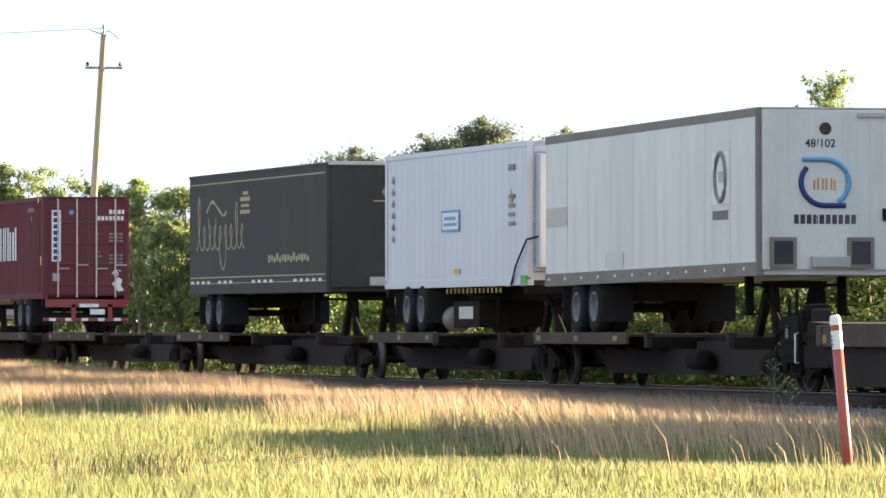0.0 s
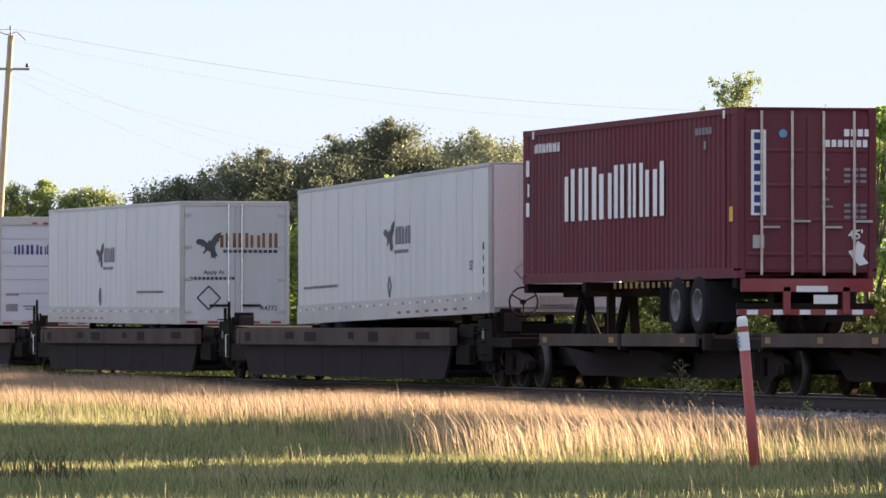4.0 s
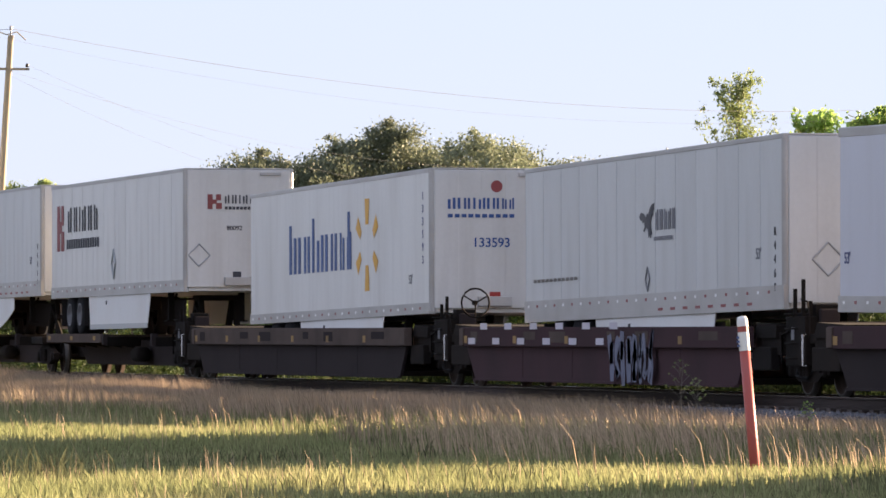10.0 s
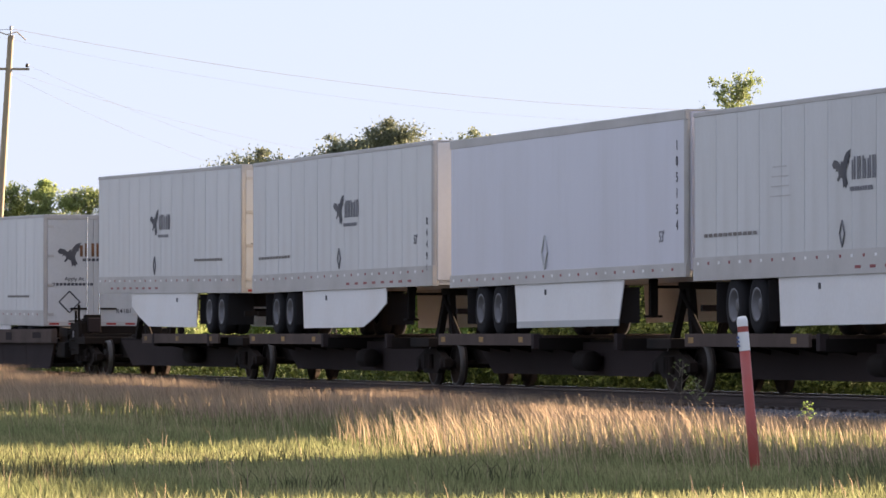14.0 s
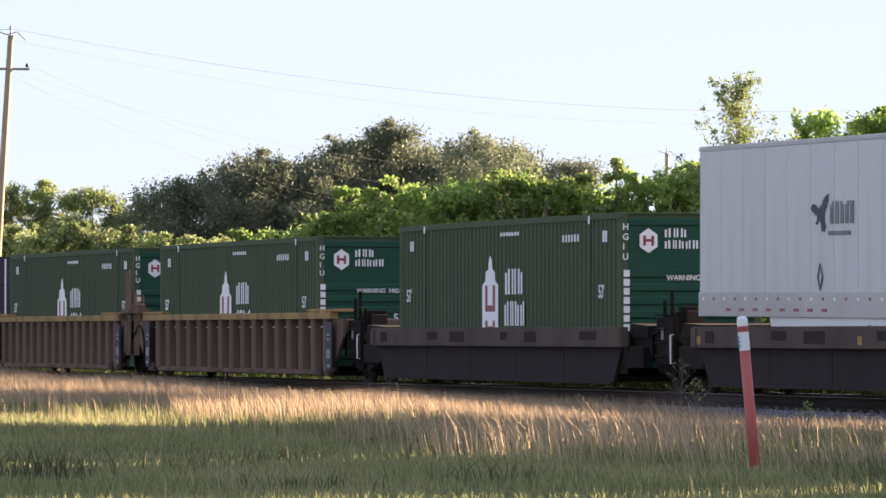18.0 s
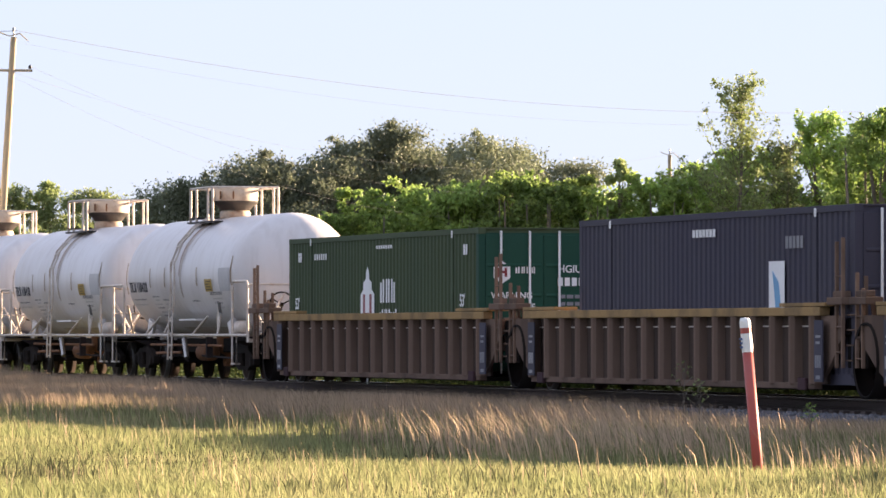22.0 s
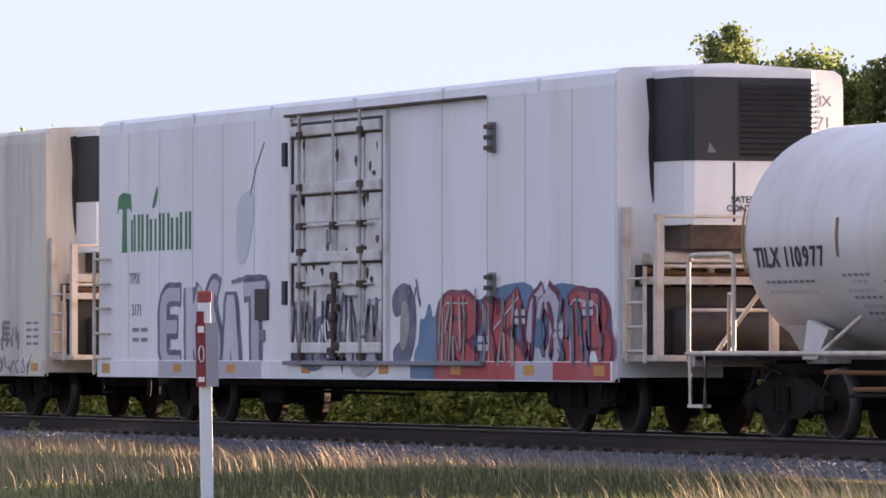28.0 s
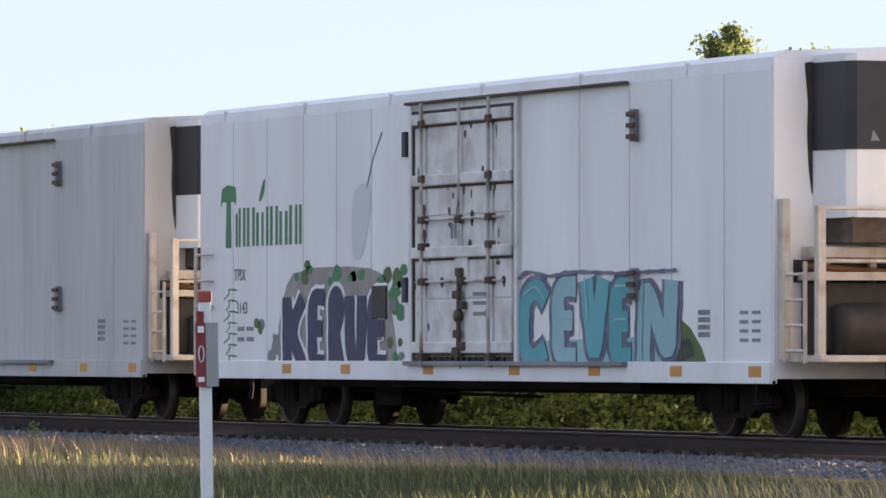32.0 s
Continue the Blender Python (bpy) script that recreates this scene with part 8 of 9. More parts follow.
scrawl(r3, 1.6, 1.35, 0.9, 0.6, 5, YS - 0.008, (M_PINK,), 41, 0.03)
scrawl(r3, 3.9, 1.7, 0.7, 0.35, 3, YS - 0.008, (M_PINK,), 42, 0.03)
scrawl(r3, 4.1, 1.1, 0.5, 0.45, 2, YS - 0.008, (M_PINK,), 43, 0.03)
spray(r3, oval(0.42, 0.22), M_INK, 19.15, 0.86, 6, 1)
spray(r3, oval(0.24, 0.13), M_CORAL, 19.15, 0.83, 7, 1)
for x0, x1, col in ((1.0, 5.2, M_CORAL), (5.2, 9.6, M_OLIVE), (9.6, 10.9, M_INK), (10.9, 12.0, M_CORAL), (12.0, 13.2, M_OLIVE), (13.2, 21.25, M_TEAL)):
    part("sprayed_sill", Shape().box(x0, x1, -1.6035, -1.60, 0.68, 0.91), col, r3)
rw = random.Random(91)
for k in range(70):
    x = rw.uniform(3.4, 8.2) if k % 2 else rw.uniform(18.5, 20.7)
    zt = rw.uniform(2.7, 4.0)
    n = rw.uniform(0.3, 0.7)
    stroke(r3, [(x, zt), (x + rw.uniform(-0.04, 0.04), zt - n * 0.4), (x + rw.uniform(-0.05, 0.05), zt - n)], 0.025, M_OXBLOOD if k % 5 else M_PINK, 2, 1)
for k in range(5):
    spray(r3, [(0, 0), (0.4, 0.02), (0.4, 0.08), (0, 0.06)], M_PINK, 4.2 + 0.2 * (k % 3), 1.2 + 0.22 * k, 3, 1)
ride(r3, -667.1)

r4 = reefer(-691.7, M_REEF, "clean white refrigerator car with dark and teal sprayed letters", "3143")
spray(r4, [(0.3, 0.0), (5.1, 0.0), (4.9, 0.7), (4.6, 1.35), (3.8, 1.5), (1.0, 1.5), (0.5, 1.2), (0.2, 0.5)], M_WORN, 4.1, 0.73, 1, 2)
leaf_blobs(r4, 4.5, 9.4, 1.95, 2.3, 16, 11, (M_OLIVE, M_GREENINK))
leaf_blobs(r4, 3.4, 4.4, 0.8, 1.6, 9, 12, (M_OLIVE, M_SPRAYGREY))
leaf_blobs(r4, 8.8, 9.5, 0.8, 2.0, 12, 13, (M_OLIVE, M_GREENINK, M_SPRAYGREY))
fat_word(r4, "KERUE", (4.5, 5.58, 6.44, 7.1, 7.96, 8.9), 0.84, 1.86, (M_NIGHT,), M_WHITEINK, 3, 0.25, 0.12)
for k in range(7):
    stroke(r4, [(2.0 + 0.1 * (k % 2), 0.85 + 0.16 * k), (2.3, 0.95 + 0.16 * k), (2.15, 1.0 + 0.16 * k), (2.6, 0.98 + 0.16 * k)], 0.03, M_GREENINK, 1)
spray(r4, [(0.2, 0.0), (5.0, 0.0), (5.0, 0.35), (4.2, 0.5), (0.4, 0.45)], M_PALETEAL, 13.6, 0.73, 1, 1)
fat_word(r4, "CEVEN", (13.5, 14.7, 15.7, 16.6, 17.5, 18.8), 0.92, 1.92, (M_TEAL, M_PALETEAL, M_TEAL), M_SLATE, 2, 0.27, 0.15, M_PALETEAL)
stroke(r4, [(13.5, 1.95), (13.9, 2.1), (14.6, 2.0), (15.6, 2.06), (17.0, 2.02), (18.8, 2.04)], 0.06, M_SLATE, 8)
spray(r4, [(0, 0), (1.2, 0), (0.9, 0.35), (0.55, 0.6), (0.1, 0.75), (-0.1, 0.4)], M_OLIVE, 18.6, 0.74, 1, 1)
for k in range(5):
    stroke(r4, [(18.65 + 0.1 * k, 0.8 + 0.05 * k), (18.9 + 0.1 * k, 1.0), (18.8 + 0.08 * k, 1.2)], 0.04, M_INK, 2)
ride(r4, -691.7)

r5 = reefer(-715.0, M_REEFGREY, "plain grey refrigerator car with dull steel fittings", "3150", name=False)
ride(r5, -715.0)


# ---- marker posts beside the field ----
rp = thing("marker_post", "leaning red plastic marker post with white bands", "post")
part("shaft", Shape().lathe([(0.0, -0.3), (0.038, -0.3), (0.038, 0.88), (0.0, 0.88)], 16, axis="z"), M_POSTRED, rp, "sun-faded red shaft")
part("label_band", Shape().lathe([(0.040, 0.88), (0.040, 1.015)], 16, axis="z"), M_POSTWHITE, rp, "white label band")
part("red_band", Shape().lathe([(0.039, 1.015), (0.039, 1.055)], 16, axis="z"), M_POSTRED, rp)
part("cap", Shape().lathe([(0.040, 1.055), (0.040, 1.10), (0.031, 1.125), (0.0, 1.13)], 16, axis="z"), M_POSTWHITE, rp, "white domed cap")
for k in range(3):
    part("label_print", Shape().box(-0.025, 0.025, -0.046, -0.040, 0.91 + k * 0.03, 0.925 + k * 0.03), M_BLUEINK, rp)
rp.matrix_basis = Matrix.Translation((-52.0, 16.05, -0.145)) @ Matrix.Rotation(radians(-5.0), 4, Vector((-0.95, 0.29, 0)).normalized()) @ Matrix.Scale(1.167, 4)
wp_post = thing("sign_post", "white post with a red cap and two folded warning plates", "sign")
part("shaft", Shape().box(-0.036, 0.036, -0.036, 0.036, -0.3, 1.295, 0.008), M_POSTWHITE, wp_post, "white post")
part("cap", Shape().box(-0.042, 0.042, -0.042, 0.042, 1.295, 1.365, 0.01), M_POSTRED, wp_post, "red cap")
pl1 = part("warning_plate", Shape().prism([(0.040, -0.062), (0.046, -0.062), (0.062, -0.002), (0.056, -0.002)], 0.78, 1.17, "z"), M_OXBLOOD, wp_post, "dark red warning plate with white print")
part("plate_print", Shape().box(0.055, 0.060, -0.05, -0.012, 1.11, 1.15).box(0.055, 0.060, -0.05, -0.012, 0.81, 0.84), M_POSTWHITE, pl1)
part("plate_ring", Shape().tube([(0.062, -0.03 + 0.016 * math.cos(a), 0.98 + 0.05 * math.sin(a)) for a in (6.2832 * k / 12 for k in range(13))], 0.004, 4), M_POSTWHITE, pl1)
part("back_plate", Shape().prism([(0.056, 0.0), (0.062, 0.0), (0.034, 0.078), (0.028, 0.078)], 0.78, 1.17, "z"), M_SIGNGREY, wp_post, "grey back of a plate")
part("side_tag", Shape().box(0.04, 0.05, -0.055, -0.01, 1.15, 1.24), M_OXBLOOD, wp_post)
wp_post.matrix_basis = pose(-41.3, 14.33, -0.06, 0.9, 0, -12) @ Matrix.Scale(1.10, 4)


# ---- poles and wires ----
def sag(a, b, drop, n=24):
    a, b = Vector(a), Vector(b)
    return [a.lerp(b, k / n) - Vector((0, 0, drop * 4 * (k / n) * (1 - k / n))) for k in range(n + 1)]


def utility_pole(x, y, top, lean, label):
    p = thing("utility_pole", label, "utility pole", "utility poles")
    pole = part("pole", Shape().tube([(0, 0, -0.4), (0, lean * 0.5, top * 0.5), (0, lean, top)], 0.15, 12, 0.10), M_WOODPOLE, p)
    part("top_pin", Shape().tube([(0, lean, top - 0.05), (0, lean, top + 0.25)], 0.03, 6).lathe([(0.05, top + 0.2), (0.06, top + 0.28), (0.0, top + 0.34)], 8, (0, lean, 0), "z"), M_ALU, p)
    part("top_bracket", Shape().tube([(0, lean - 0.5, top + 0.15), (0, lean - 0.15, top + 0.02), (0, lean + 0.2, top + 0.12), (0, lean + 0.5, top - 0.15)], 0.02, 5), M_WOODPOLE, p)
    arm = part("cross_arm", Shape().box(-0.04, 0.04, lean - 0.62, lean + 0.62, top - 1.16, top - 1.08), M_WOODPOLE, p)
    for y0 in (-0.55, 0.55):
        part("insulator", Shape().lathe([(0.0, top - 1.06), (0.05, top - 1.06), (0.055, top - 0.98), (0.03, top - 0.93), (0.0, top - 0.92)], 8, (0, lean + y0, 0), "z"), M_GRILLE, arm)
    p.location = (x, y, ground_z(x, y))
    return p


utility_pole(-212.8, 39.1, 11.22, 0.7, "tall leaning wooden utility pole with a short cross-arm")
utility_pole(-326.4, 95.9, 10.5, 0.0, "weathered wooden utility pole among the bushes")
utility_pole(-276.3, 90.1, 10.7, 0.0, "wooden utility pole half hidden by foliage")
lines = (((-212.8, 39.9, 11.15), (-276.3, 90.1, 11.0), 0.9, 0.007), ((-212.8, 39.3, 10.9), (-276.3, 90.1, 10.6), 1.15, 0.003), ((-212.8, 39.2, 9.95), (-326.4, 95.9, 10.5), 1.9, 0.0035),
         ((-212.8, 40.4, 9.95), (-326.4, 95.9, 9.8), 2.6, 0.0035), ((-212.8, 39.8, 9.6), (-326.4, 95.9, 8.6), 2.9, 0.0035), ((-212.8, 39.9, 11.15), (-205.0, -30.0, 11.3), 1.2, 0.008))
for a, b, drop, r in lines:
    solid("overhead_wire", Shape().tube(sag(a, b, drop), r, 5), M_WIRE, "thin sagging overhead wire between poles", "wire", "overhead wires")


# ---- trees and bushes ----
def leaf_cloud(rng, centres, radii, n, size, flat=0.8, fuzz=0.5):
    """Leaf quads, as two triangles each, scattered in uneven clumps that thin out towards their rims."""
    share = radii ** 2 / np.sum(radii ** 2)
    which = rng.choice(len(centres), n, p=share)
    d = rng.normal(size=(n, 3))
    d /= np.linalg.norm(d, axis=1)[:, None]
    rad = np.abs(rng.normal(0.62, fuzz * 0.6, n))
    p = centres[which] + d * (radii[which] * rad)[:, None] * np.array((1, 1, flat))
    s = size * rng.uniform(0.55, 1.35, n)
    a = rng.normal(size=(n, 3))
    a /= np.linalg.norm(a, axis=1)[:, None]
    b = np.cross(a, rng.normal(size=(n, 3)))
    b /= np.linalg.norm(b, axis=1)[:, None]
    a, b = a * s[:, None], b * (s * 0.5)[:, None]
    v = np.stack([p - a, p + b, p + a, p - b], 1).reshape(-1, 3)
    f = (np.array([(0, 1, 2), (0, 2, 3)])[None] + (np.arange(n) * 4)[:, None, None]).reshape(-1, 3)
    return v, f


def tree(x, y, height, width, seed, leaves, name="tree", label="", size=0.14, n=5000, base=0.12, clumps=26, trunks=1, sparse=False, shoots=0):
    """A tapered trunk, limbs to each clump, and leaves; shoots: leafy sprays that stand up out of the crown."""
    rng = np.random.default_rng(seed)
    t = thing(name, label, "bush" if name == "bush" else "tree", "trees and bushes beyond the track")
    wood = Shape()
    for k in range(trunks):
        dx, dy = rng.uniform(-0.25, 0.25, 2) * width * (trunks > 1)
        wood.tube([(dx, dy, -0.3), (dx * 1.2 + 0.1, dy, height * 0.3), (dx * 1.5, dy * 1.3, height * 0.62), (dx * 1.6, dy * 1.4, height * 0.86)], (0.012 if sparse else 0.03) * height * (0.6 if trunks > 1 else 1), 8, 0.02)
    cs, rs = [], []
    for k in range(clumps * (2 if sparse else 3)):
        h = base + (1 - base) * rng.uniform(0, 1) ** 0.85
        q = (h - base) / (1 - base)
        prof = math.sqrt(max(0.03, 1 - ((q - 0.42) / 0.62) ** 2)) if not sparse else 0.5 + 0.5 * math.sin(math.pi * min(1, q * 0.85 + 0.1))
        a = rng.uniform(0, 2 * math.pi)
        r = width * rng.uniform(0.05, 0.15) * (0.45 if sparse else 1)
        spread = max(0.0, width * 0.5 * min(prof, 1.0) * rng.uniform(0.1, 1.0) ** 0.5 - r * 0.4) * (1 + 0.25 * math.sin(3 * a + seed))
        c = (math.cos(a) * spread, math.sin(a) * spread, min(h * height, height - r * 0.7) - (0.12 * height * (spread / width) * 2 * rng.uniform(0, 1) if h > 0.75 else 0))
        cs.append(c)
        rs.append(r)
        if sparse:
            m = Vector((c[0] * 0.35, c[1] * 0.35, max(0.2, c[2] - spread * 1.3)))
            wood.tube([(0, 0, m.z * 0.9), m, c], 0.02, 4, 0.006, caps=False)
            for _ in range(9):
                e = np.clip(rng.normal(size=3), -1.6, 1.6) * min(r, 0.3) * 1.5
                wood.tube([c, (c[0] + e[0], c[1] + e[1], c[2] + abs(e[2]) * 1.2)], 0.008, 3, 0.003, caps=False)
        elif k % 5 == 0:
            wood.tube([(0, 0, max(0.2, c[2] * 0.55)), (c[0] * 0.5, c[1] * 0.5, c[2] * 0.8), c], 0.008 * height, 5, 0.01, caps=False)
    for k in range(shoots):
        c = cs[int(rng.integers(0, len(cs)))]
        if c[2] > height * 0.45:
            g = height * rng.uniform(0.06, 0.14)
            ex, ey = rng.uniform(-0.12, 0.12, 2) * width
            for q in np.linspace(0.2, 1.0, 6):
                cs.append((c[0] + ex * q, c[1] + ey * q, min(c[2] + g * q, height)))
                rs.append(width * 0.05 * (1.25 - q * 0.8))
            wood.tube([c, cs[-1]], 0.015, 4, 0.005, caps=False)
    part("trunk", wood, M_BARK, t, "rough grey-brown trunk and limbs")
    cs, rs = np.array(cs), np.array(rs)
    v, f = leaf_cloud(rng, cs, rs, n, size)
    # stray leaves break the outline
    v2, f2 = leaf_cloud(rng, cs, rs * 1.15, n // 8, size * 0.9)
    v, f = np.concatenate([v, v2]), np.concatenate([f, f2 + len(v)])
    part("crown", raw_mesh("crown", v, f, leaves), leaves, t)
    t.location = (x, y, ground_z(x, y))
    return t


def spire_tree(x, y, height, width, seed, leaves, label):
    """A slim tree: a leader and many rising branches, leafy along their whole length, open towards the tips."""
    rng = np.random.default_rng(seed)
    t = thing("tree", label, "tree", "trees and bushes beyond the track")
    wood = Shape().tube([(0, 0, -0.3), (0.1, 0.05, height * 0.4), (-0.1, 0.25, height * 0.75), (0.0, 0.1, height * 0.97)], 0.012 * height, 7, 0.01)
    cs, rs = [], []
    for k in range(46):
        q = 0.22 + 0.72 * (k + rng.uniform(0, 1)) / 46
        a = rng.uniform(0, 2 * math.pi)
        reach = width * 0.5 * (1.12 - q) ** 0.6 * rng.uniform(0.55, 1.05)
        rise = reach * rng.uniform(0.7, 1.5)
        z0 = q * height
        tip = (math.cos(a) * reach, math.sin(a) * reach, min(z0 + rise, height * rng.uniform(0.93, 1.0)))
        mid = (tip[0] * 0.55, tip[1] * 0.55, z0 + (tip[2] - z0) * 0.35)
        wood.tube([(0, 0.12, z0 - 0.1), mid, tip], 0.022, 4, 0.005, caps=False)
        for g in np.linspace(0.25, 1.0, 9):
            p = [(0, 0.12, z0)[i] * (1 - g) ** 2 + 2 * g * (1 - g) * mid[i] + g * g * tip[i] for i in range(3)]
            cs.append([p[i] + rng.normal(0, 0.10) for i in range(3)])
            rs.append(0.40 * (1.25 - g) + 0.06)
    part("trunk", wood, M_BARK, t, "slender grey-brown trunk and rising branches")
    v, f = leaf_cloud(rng, np.array(cs), np.array(rs), int(1150 * width), 0.085, 0.9, 0.6)
    # every branch tip keeps its own spray of leaves
    tips = np.array(cs)[8::9]
    v2, f2 = leaf_cloud(rng, tips, np.full(len(tips), 0.26), int(220 * width), 0.075, 1.2, 0.5)
    part("crown", raw_mesh("crown", np.concatenate([v, v2]), np.concatenate([f, f2 + len(v)]), leaves), leaves, t)
    t.location = (x, y, ground_z(x, y))
    return t


rnd = random.Random(8)
for k, (x, y, h) in enumerate(((-459.7, 99.7, 12.6), (-458.9, 102.5, 13.3), (-458.3, 104.8, 14.3), (-457.5, 108.0, 13.8), (-456.7, 111.2, 15.4), (-455.9, 114.3, 16.6), (-454.9, 118.3, 15.4), (-453.9, 122.2, 14.8), (-453.2, 125.3, 13.8))):
    tree(x + rnd.uniform(-6, 6), y, h, 11.5, 100 + k, M_LEAFDARK, label="broad dark live oak with a dense rounded crown", size=0.13, n=26000, base=0.05, clumps=46, shoots=14)
for k, (x, y, h) in enumerate(((-462.0, 101.0, 11.8), (-463.0, 106.4, 13.2), (-460.5, 109.6, 13.9), (-462.0, 112.8, 15.0), (-461.0, 116.4, 15.0), (-463.0, 120.2, 14.4), (-460.0, 123.8, 13.6), (-461.5, 127.4, 12.6), (-462.5, 130.6, 11.4))):
    tree(x, y, h, 11.0, 115 + k, M_LEAFDARK, label="broad dark live oak with a dense rounded crown", size=0.14, n=20000, base=0.05, clumps=46, shoots=16)
for k, (x, y, h) in enumerate(((-474.7, 81.2, 13.6), (-473.9, 84.4, 13.5), (-472.9, 88.5, 12.6), (-472.1, 91.3, 12.2), (-471.4, 94.3, 12.0), (-470.7, 96.7, 10.6), (-470.2, 98.8, 10.4))):
    tree(x, y, h, 7.5, 130 + k, M_LEAFOLIVE, label="olive-green tree with feathery outline far behind the track", size=0.13, n=13000, base=0.04, shoots=10)
for k, (x, y, h) in enumerate(((-296.4, 51.7, 6.4), (-295.9, 53.8, 6.2), (-295.4, 55.8, 5.9), (-294.9, 57.8, 6.1), (-294.4, 59.6, 5.9), (-294.0, 61.4, 5.6), (-293.6, 62.9, 5.4), (-299.0, 66.0, 5.2), (-296.0, 64.6, 5.6))):
    tree(x, y, h, 4.8, 160 + k, M_LEAFOLIVE, "bush", "sunlit yellow-green bush behind the track", 0.10, 9000, 0.0, 26, 3, shoots=16)
for k, (x, y, h) in enumerate(((-282.2, 66.9, 6.3), (-281.7, 68.8, 7.4), (-281.2, 71.0, 7.9), (-280.8, 72.5, 7.9), (-280.4, 74.0, 7.2), (-280.1, 75.2, 8.3), (-279.7, 76.6, 8.0), (-279.3, 78.4, 7.9), (-278.7, 80.8, 8.1),
                               (-278.2, 82.5, 8.6), (-277.8, 84.3, 9.2), (-277.2, 86.4, 9.4), (-276.6, 88.7, 11.1), (-276.1, 90.9, 10.9), (-284.0, 65.0, 5.6), (-274.0, 93.0, 9.6))):
    tree(x, y, h, 5.6, 200 + k, M_LEAF, "bush", "bright green leafy bush catching the low sun", 0.12, 10500, 0.0, 34, 3, shoots=30)
tree(-279.0, 79.6, 8.9, 1.3, 230, M_LEAFOLIVE, "palm", "small palm tip above the bushes", 0.22, 1200, 0.7, 8)
spire_tree(-273.0, 83.3, 12.7, 6.4, 231, M_LEAFOLIVE, "slim open-crowned tree with small grey-green leaves")
spire_tree(-272.6, 85.3, 9.9, 3.6, 232, M_LEAFOLIVE, "slim open-crowned tree with small grey-green leaves")
for k, (x, y, h) in enumerate(((-218.8, 72.0, 9.0), (-218.2, 73.5, 8.7), (-217.6, 75.1, 8.4), (-217.0, 76.6, 8.1), (-215.4, 80.7, 8.2), (-214.9, 82.2, 8.7), (-214.3, 83.6, 9.1), (-213.7, 85.2, 9.4), (-213.1, 86.8, 9.6), (-212.4, 88.6, 10.0))):
    tree(x, y, h, 4.2, 240 + k, M_LEAF, "bush", "bright green leafy bush catching the low sun", 0.095, 11000, 0.0, 30, 3, shoots=18)
for k, (x, y, h) in enumerate(((-216.5, 77.9, 9.5), (-215.8, 79.6, 9.4))):
    tree(x, y, h, 1.7, 255 + k, M_LEAFOLIVE, "tree", "slender sapling with sparse grey-green leaves", 0.08, 1500, 0.4, 22, 1, True)
for k, (x, y, h) in enumerate(((-161.0, 68.6, 8.2), (-160.3, 70.6, 9.8), (-159.6, 72.4, 9.3), (-159.3, 73.6, 8.9), (-158.9, 74.9, 9.0), (-158.3, 76.2, 9.2), (-163.0, 66.2, 6.9), (-164.5, 64.4, 6.2), (-165.5, 62.8, 5.8), (-160.0, 71.4, 7.6), (-158.6, 75.6, 7.8), (-157.4, 77.8, 9.0))):
    tree(x, y, h, 4.4, 260 + k, M_LEAFMID, "tree", "leafy tree lit from behind by the low sun", 0.085, 21000, 0.0, 44, 2, shoots=16)


def scrub():
    """Dense low brush along the far side of the track."""
    rng = np.random.default_rng(17)
    n = 6500
    x = rng.uniform(-330, -45, n)
    y = rng.uniform(37.6, 44, n)
    top = 0.8 + 0.25 * np.sin(x * 0.21) + 0.2 * np.sin(x * 0.57) + 0.75 * np.clip((x + 150) / 20, 0, 1) + (y - 38) * 0.05
    cs = np.stack([x, y, rng.uniform(0.0, 1.0, n) * top - 0.3], 1)
    near = x > -150
    cs[near, 1] = 37.6 + (cs[near, 1] - 37.6) * 0.4
    v, f = leaf_cloud(rng, cs[~near], rng.uniform(0.25, 0.5, int((~near).sum())), 70000, 0.08)
    v2, f2 = leaf_cloud(rng, cs[near], rng.uniform(0.2, 0.4, int(near.sum())), 240000, 0.06)
    v, f = np.concatenate([v, v2]), np.concatenate([f, f2 + len(v)])
    # a taller belt behind it, hidden by the cars, added to shade the brush
    m = 1500
    bx, by = rng.uniform(-150, -45, m), rng.uniform(41.6, 43.6, m)
    belt = np.stack([bx, by, rng.uniform(0.0, 2.0, m) + 0.3 * np.sin(bx * 0.4)], 1)
    v2, f2 = leaf_cloud(rng, belt, rng.uniform(0.3, 0.6, m), 70000, 0.11)
    v, f = np.concatenate([v, v2]), np.concatenate([f, f2 + len(v)])
    tagged(new("scrub", raw_mesh("scrub", v, f, M_BRUSH)), "dense green brush along the far side of the track", "weeds", kind="stuff")


scrub()


def far_woods():
    rng = np.random.default_rng(23)
    n = 420
    x, y = rng.uniform(-900, 60, n), rng.uniform(190, 330, n)
    cs = np.stack([x, y, rng.uniform(0.5, 6.5, n) + 1.2 * np.sin(x * 0.02)], 1)
    n2 = 160
    x2, y2 = rng.uniform(-900, -640, n2), rng.uniform(-10, 200, n2)
    cs = np.concatenate([cs, np.stack([x2, y2, rng.uniform(0.5, 7.5, n2)], 1)])
    v, f = leaf_cloud(rng, cs, rng.uniform(2.0, 4.5, len(cs)), 60000, 0.5)
    tagged(new("far_woods", raw_mesh("far_woods", v, f, M_LEAFDARK)), "distant dark belt of woods", "woods", kind="stuff")


far_woods()


